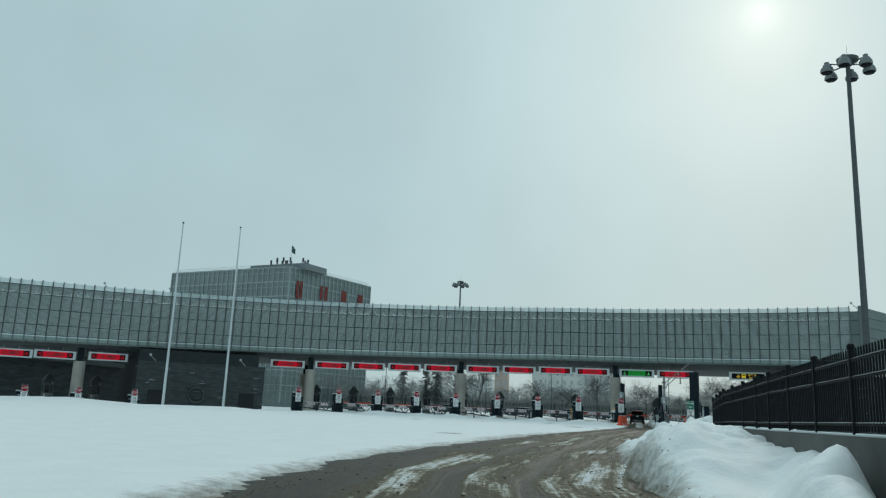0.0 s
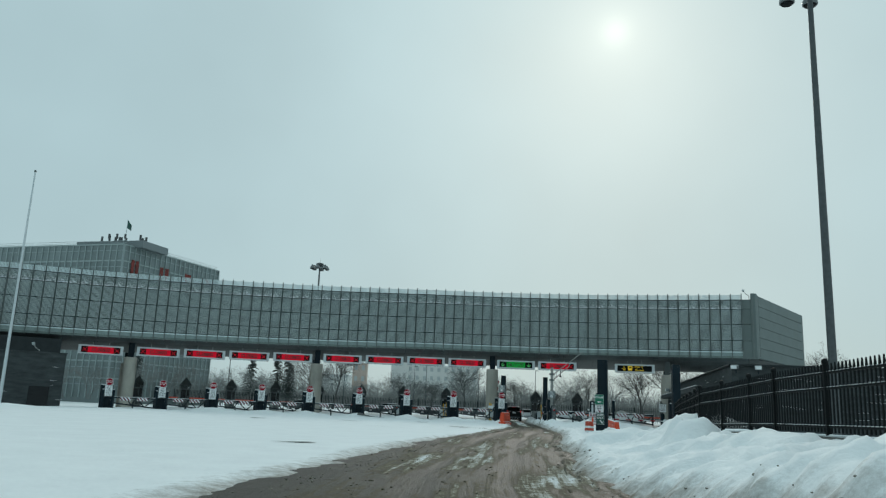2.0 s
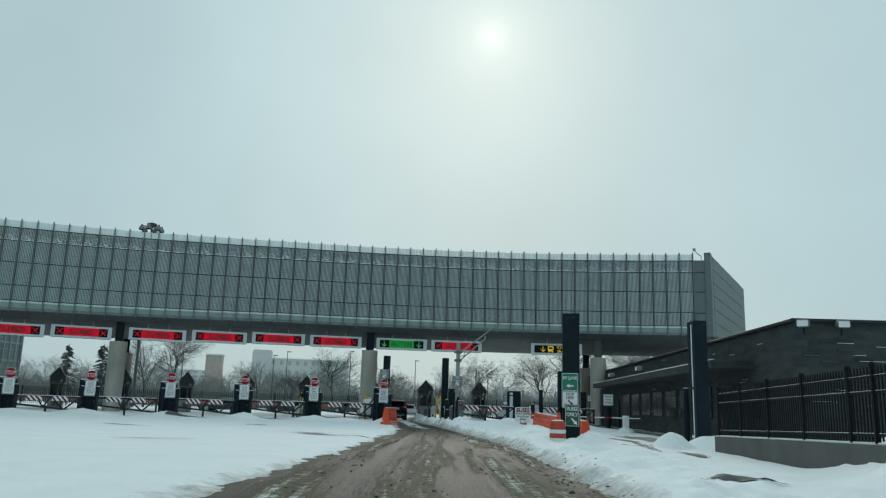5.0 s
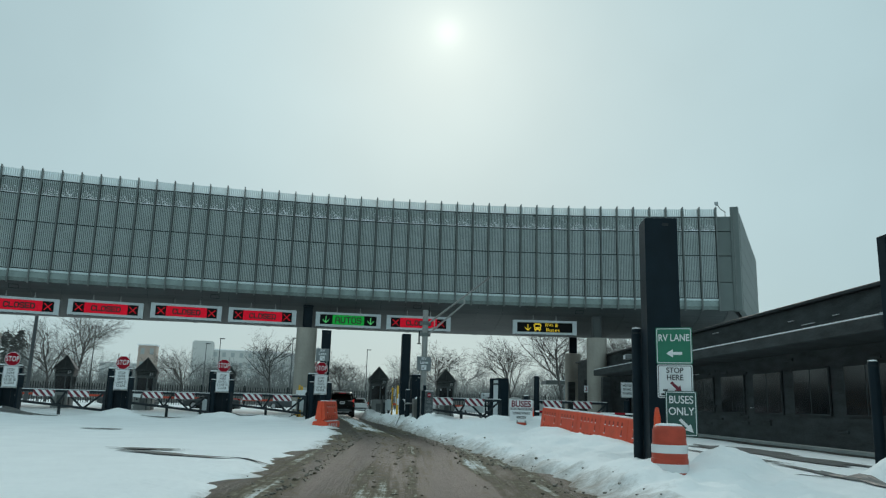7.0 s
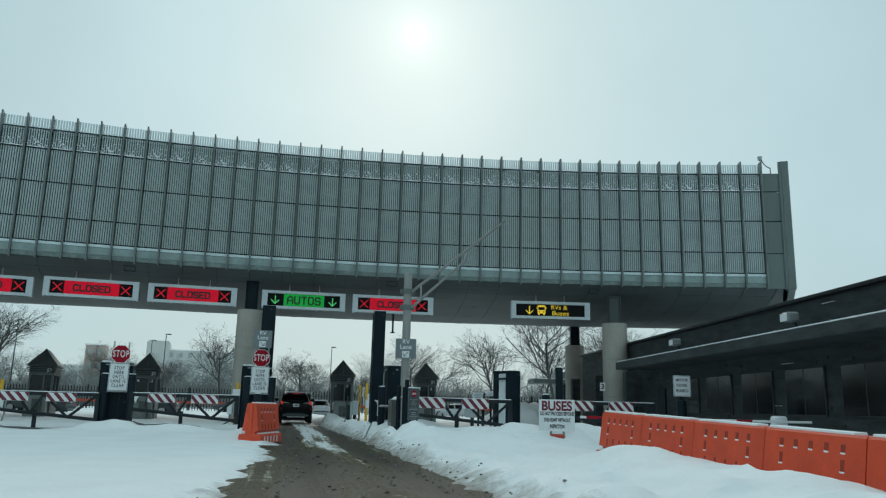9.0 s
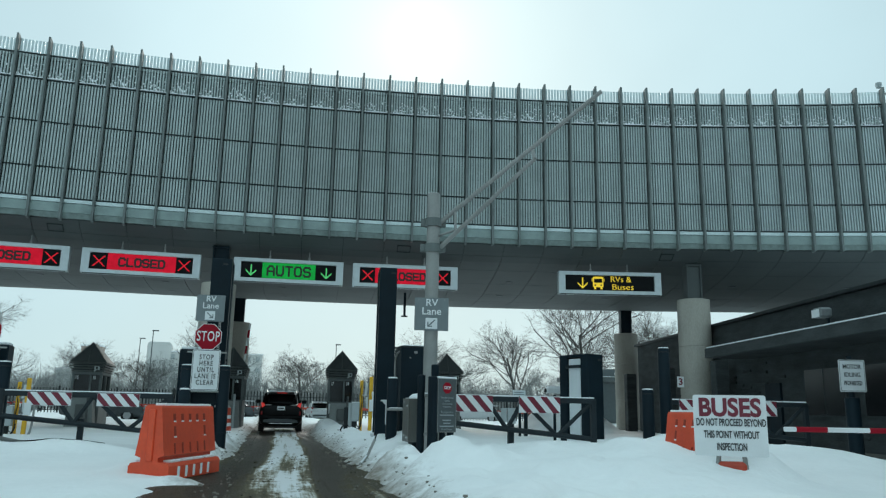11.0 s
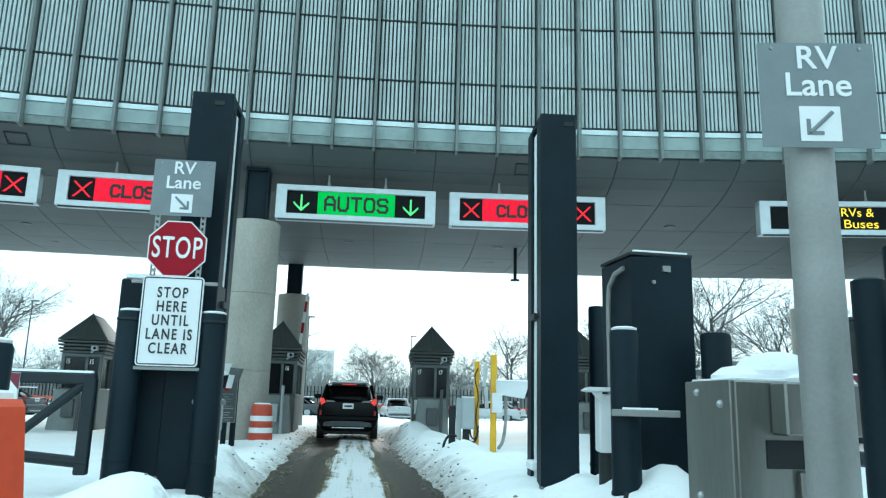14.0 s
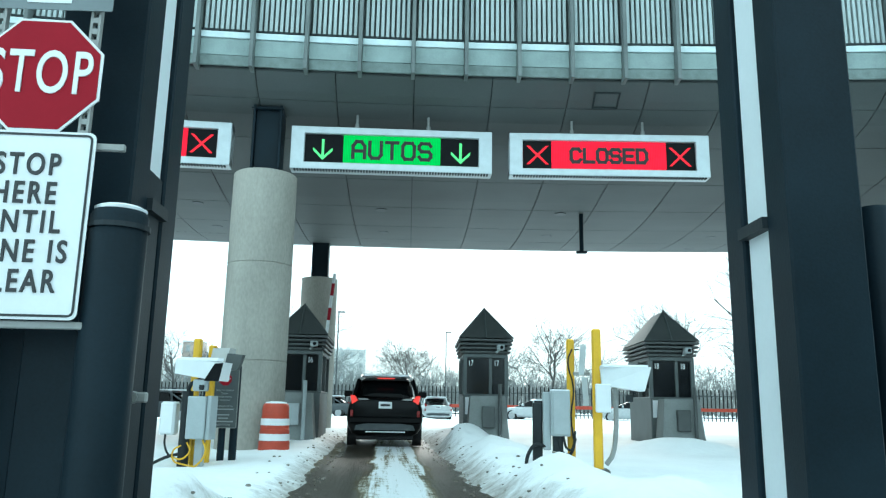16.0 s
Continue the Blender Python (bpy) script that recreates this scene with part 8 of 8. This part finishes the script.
# ---- trees ----
def bare_tree(name, m, h, seed, levels, label, group, material, wide=0.62, sides=5, kids=(10, 8, 6, 4)):
    """A leafless tree: a leaning trunk, arching limbs and ever finer twigs, open between."""
    rg3 = random.Random(seed)
    trunk, limb, twig = Shape(), Shape(), Shape()

    def grow(p, d, ln, r, lev):
        n = (6, 5, 4, 3, 2)[lev]
        to = trunk if lev == 0 else limb if lev < 3 else twig
        spots = sorted(rg3.uniform(0.38 if lev == 0 else 0.18, 1.0) for _ in range(kids[lev] if lev < levels else 0))
        for k in range(n):
            q = p + d * (ln / n)
            r2 = r * (1 - 0.62 / n) if lev < levels else r * 0.6
            to.tube(p, q, r, r2, n=sides if lev < 2 else 3, caps=False)
            for u in spots:
                if k <= u * n * 0.9999 < k + 1:
                    side = Vector((rg3.gauss(0, 1), rg3.gauss(0, 1), rg3.gauss(0, 0.45)))
                    side = (side - d * side.dot(d)).normalized()
                    ang = rg3.uniform(0.55, 1.0) * (0.75 + wide * 0.6)
                    nd = (d * math.cos(ang) + side * math.sin(ang) + Vector((0, 0, 0.10))).normalized()
                    grow(p + (q - p) * (u * n - k), nd, ln * rg3.uniform(0.45, 0.62) * (1.25 - 0.5 * u) if lev else ln * rg3.uniform(0.62, 0.9) * (1.2 - 0.45 * u), max(r * 0.55, 0.007), lev + 1)
            p, r = q, r2
            d = (d + Vector((rg3.gauss(0, 0.13), rg3.gauss(0, 0.13), rg3.gauss(0.05, 0.08)))).normalized()

    grow(Vector((0, 0, -0.2)), Vector((rg3.gauss(0, 0.06), rg3.gauss(0, 0.06), 1)).normalized(), h * 0.70, h * 0.018, 0)
    t = thing(name, m, label, "tree", group)
    for nm, sh in (("trunk", trunk), ("branchwork", limb), ("crown", twig)):
        part(nm, sh, material, t)
    return t


def conifer(m, h, seed):
    rg3 = random.Random(seed)
    t = thing("conifer", m, "dark evergreen conifer with snow-dusted drooping boughs", "tree", "conifers behind the lanes")
    part("trunk", Shape().tube((0, 0, -0.2), (0, 0, h), 0.16, 0.03, n=7), M_BARK, t)
    boughs, sn3 = Shape(), Shape()
    k = 0
    z = h * 0.2
    while z < h * 0.97:
        ln = (1 - (z / h) ** 1.7) * h * 0.27 * rg3.uniform(0.45, 1.15) + 0.3
        for q in range(5):
            a = rg3.uniform(0, 2 * math.pi)
            d = Vector((math.cos(a), math.sin(a), 0))
            sd = Vector((-d.y, d.x, 0))
            base = Vector((0, 0, z + rg3.uniform(-0.15, 0.15)))
            for j in range(7):
                u = (j + 0.4) / 7
                p = base + d * (ln * u) + Vector((0, 0, 0.18 * ln * u - 0.42 * ln * u * u))
                for s in (-1, 1):
                    tip = p + (d * 0.5 + sd * s * rg3.uniform(0.5, 1.0)).normalized() * (0.26 + 0.10 * ln * (1 - u)) + Vector((0, 0, rg3.uniform(-0.16, 0.04)))
                    w = Vector((0, 0, 0.05)) + d * 0.05
                    boughs.add([p - w, p + w, tip + Vector((0, 0, 0.02)), tip - Vector((0, 0, 0.06))], [(0, 1, 2, 3)])
                    if rg3.random() < 0.16:
                        up = Vector((0, 0, 0.05))
                        sn3.add([p + up, p + up + d * 0.14, tip + up + d * 0.05, tip + up], [(0, 1, 2, 3)])
        z += h * 0.028
    part("foliage", boughs, M_NEEDLE, t)
    part("bough_snow", sn3, M_SNOWCAP, t)
    return t


LBL = "bare winter tree with fine frosted twigs"
ta = bare_tree("bare_tree", pose(13.1, 59.0, 0), 9.0, 21, 4, LBL, "bare trees behind the booths", M_BARK, 0.55)
tb = bare_tree("bare_tree", pose(17.4, 47.3, 0), 10.6, 35, 4, "wide-spreading bare winter tree near the dark building", "bare trees behind the booths", M_BARK, 0.72)
tc_ = bare_tree("bare_tree", pose(-8.0, 66, 0), 6.4, 52, 4, LBL, "bare trees behind the booths", M_BARK, 0.72)
rg = random.Random(77)


def plant(src, x, y, s, r):
    copy_thing(src, pose(x, y, 0, 0, 0, r) @ Matrix.Diagonal((s, s, s, 1)))


for x, y, s in ((-38, 57, 1.0), (-44, 64, 1.1), (-27, 63, 0.75), (43.5, 63.4, 1.9), (31, 70, 1.3), (56, 66, 1.5), (62, 48, 1.3), (49, 58, 1.2), (4.5, 70, 0.8), (20, 64, 0.95), (25, 55, 0.9), (-16, 62, 0.8), (-2, 73, 0.75), (-21, 58, 0.8)):
    plant(rg.choice((ta, tb, tc_)), x, y, s, rg.uniform(0, 360))
# the wood beyond, many bare trees in several rows, haze painted into their grey bark
fa = bare_tree("wood_tree", pose(-20, 92, 0), 8.6, 5, 4, "grey bare tree of the wood beyond", "trees of the wood beyond", M_BARKHAZE, 0.6, 3, (7, 5, 4, 3))
fb = bare_tree("wood_tree", pose(0, 96, 0), 8.0, 6, 4, "grey bare tree of the wood beyond", "trees of the wood beyond", M_BARKHAZE, 0.7, 3, (7, 5, 4, 3))
for row, (y, n, lo, hi) in enumerate(((84, 40, -120, 75), (94, 46, -130, 85), (106, 48, -140, 95), (120, 48, -150, 105))):
    for k in range(n):
        x = lo + (hi - lo) * (k + rg.random()) / n
        plant(rg.choice((fa, fb)), x, y + rg.uniform(-5, 5), rg.uniform(0.55, 0.95) * (1 + 0.06 * row), rg.uniform(0, 360))
for k in range(30):
    plant(rg.choice((fa, fb)), rg.uniform(-130, -40), rg.uniform(36, 80), rg.uniform(0.6, 1.0), rg.uniform(0, 360))
cf = conifer(pose(-56.4, 80, 0), 10.2, 1)
for x, y, s in ((-64.0, 79, 0.95), (-50.5, 67, 0.78), (-60.5, 84, 1.0), (-78, 60, 0.85), (66, 60, 1.2)):
    plant(cf, x, y, s, rg.uniform(0, 360))
wd = tagged(new("wood_edge"), "low hazy line of undergrowth at the edge of the wood", "undergrowth", kind="stuff")
us = Shape()
for k in range(12000):
    x, y = rg.uniform(-160, 110), rg.uniform(88, 132)
    h = rg.uniform(1.5, 3.6) + 3.2 * rg.random() ** 2
    d = Vector((rg.gauss(0, 0.22), rg.gauss(0, 0.15), 1)).normalized()
    p = Vector((x, y, 0))
    us.tube(p, p + d * h, 0.06, 0.016, n=3, caps=False)
    for q in range(3):
        u = rg.uniform(0.35, 0.85)
        e = Vector((rg.gauss(0, 0.8), rg.gauss(0, 0.5), rg.uniform(0.3, 1.0))).normalized()
        us.tube(p + d * h * u, p + d * h * u + e * h * rg.uniform(0.25, 0.45), 0.03, 0.012, n=3, caps=False)
part("brush", us, M_BARKHAZE, wd)
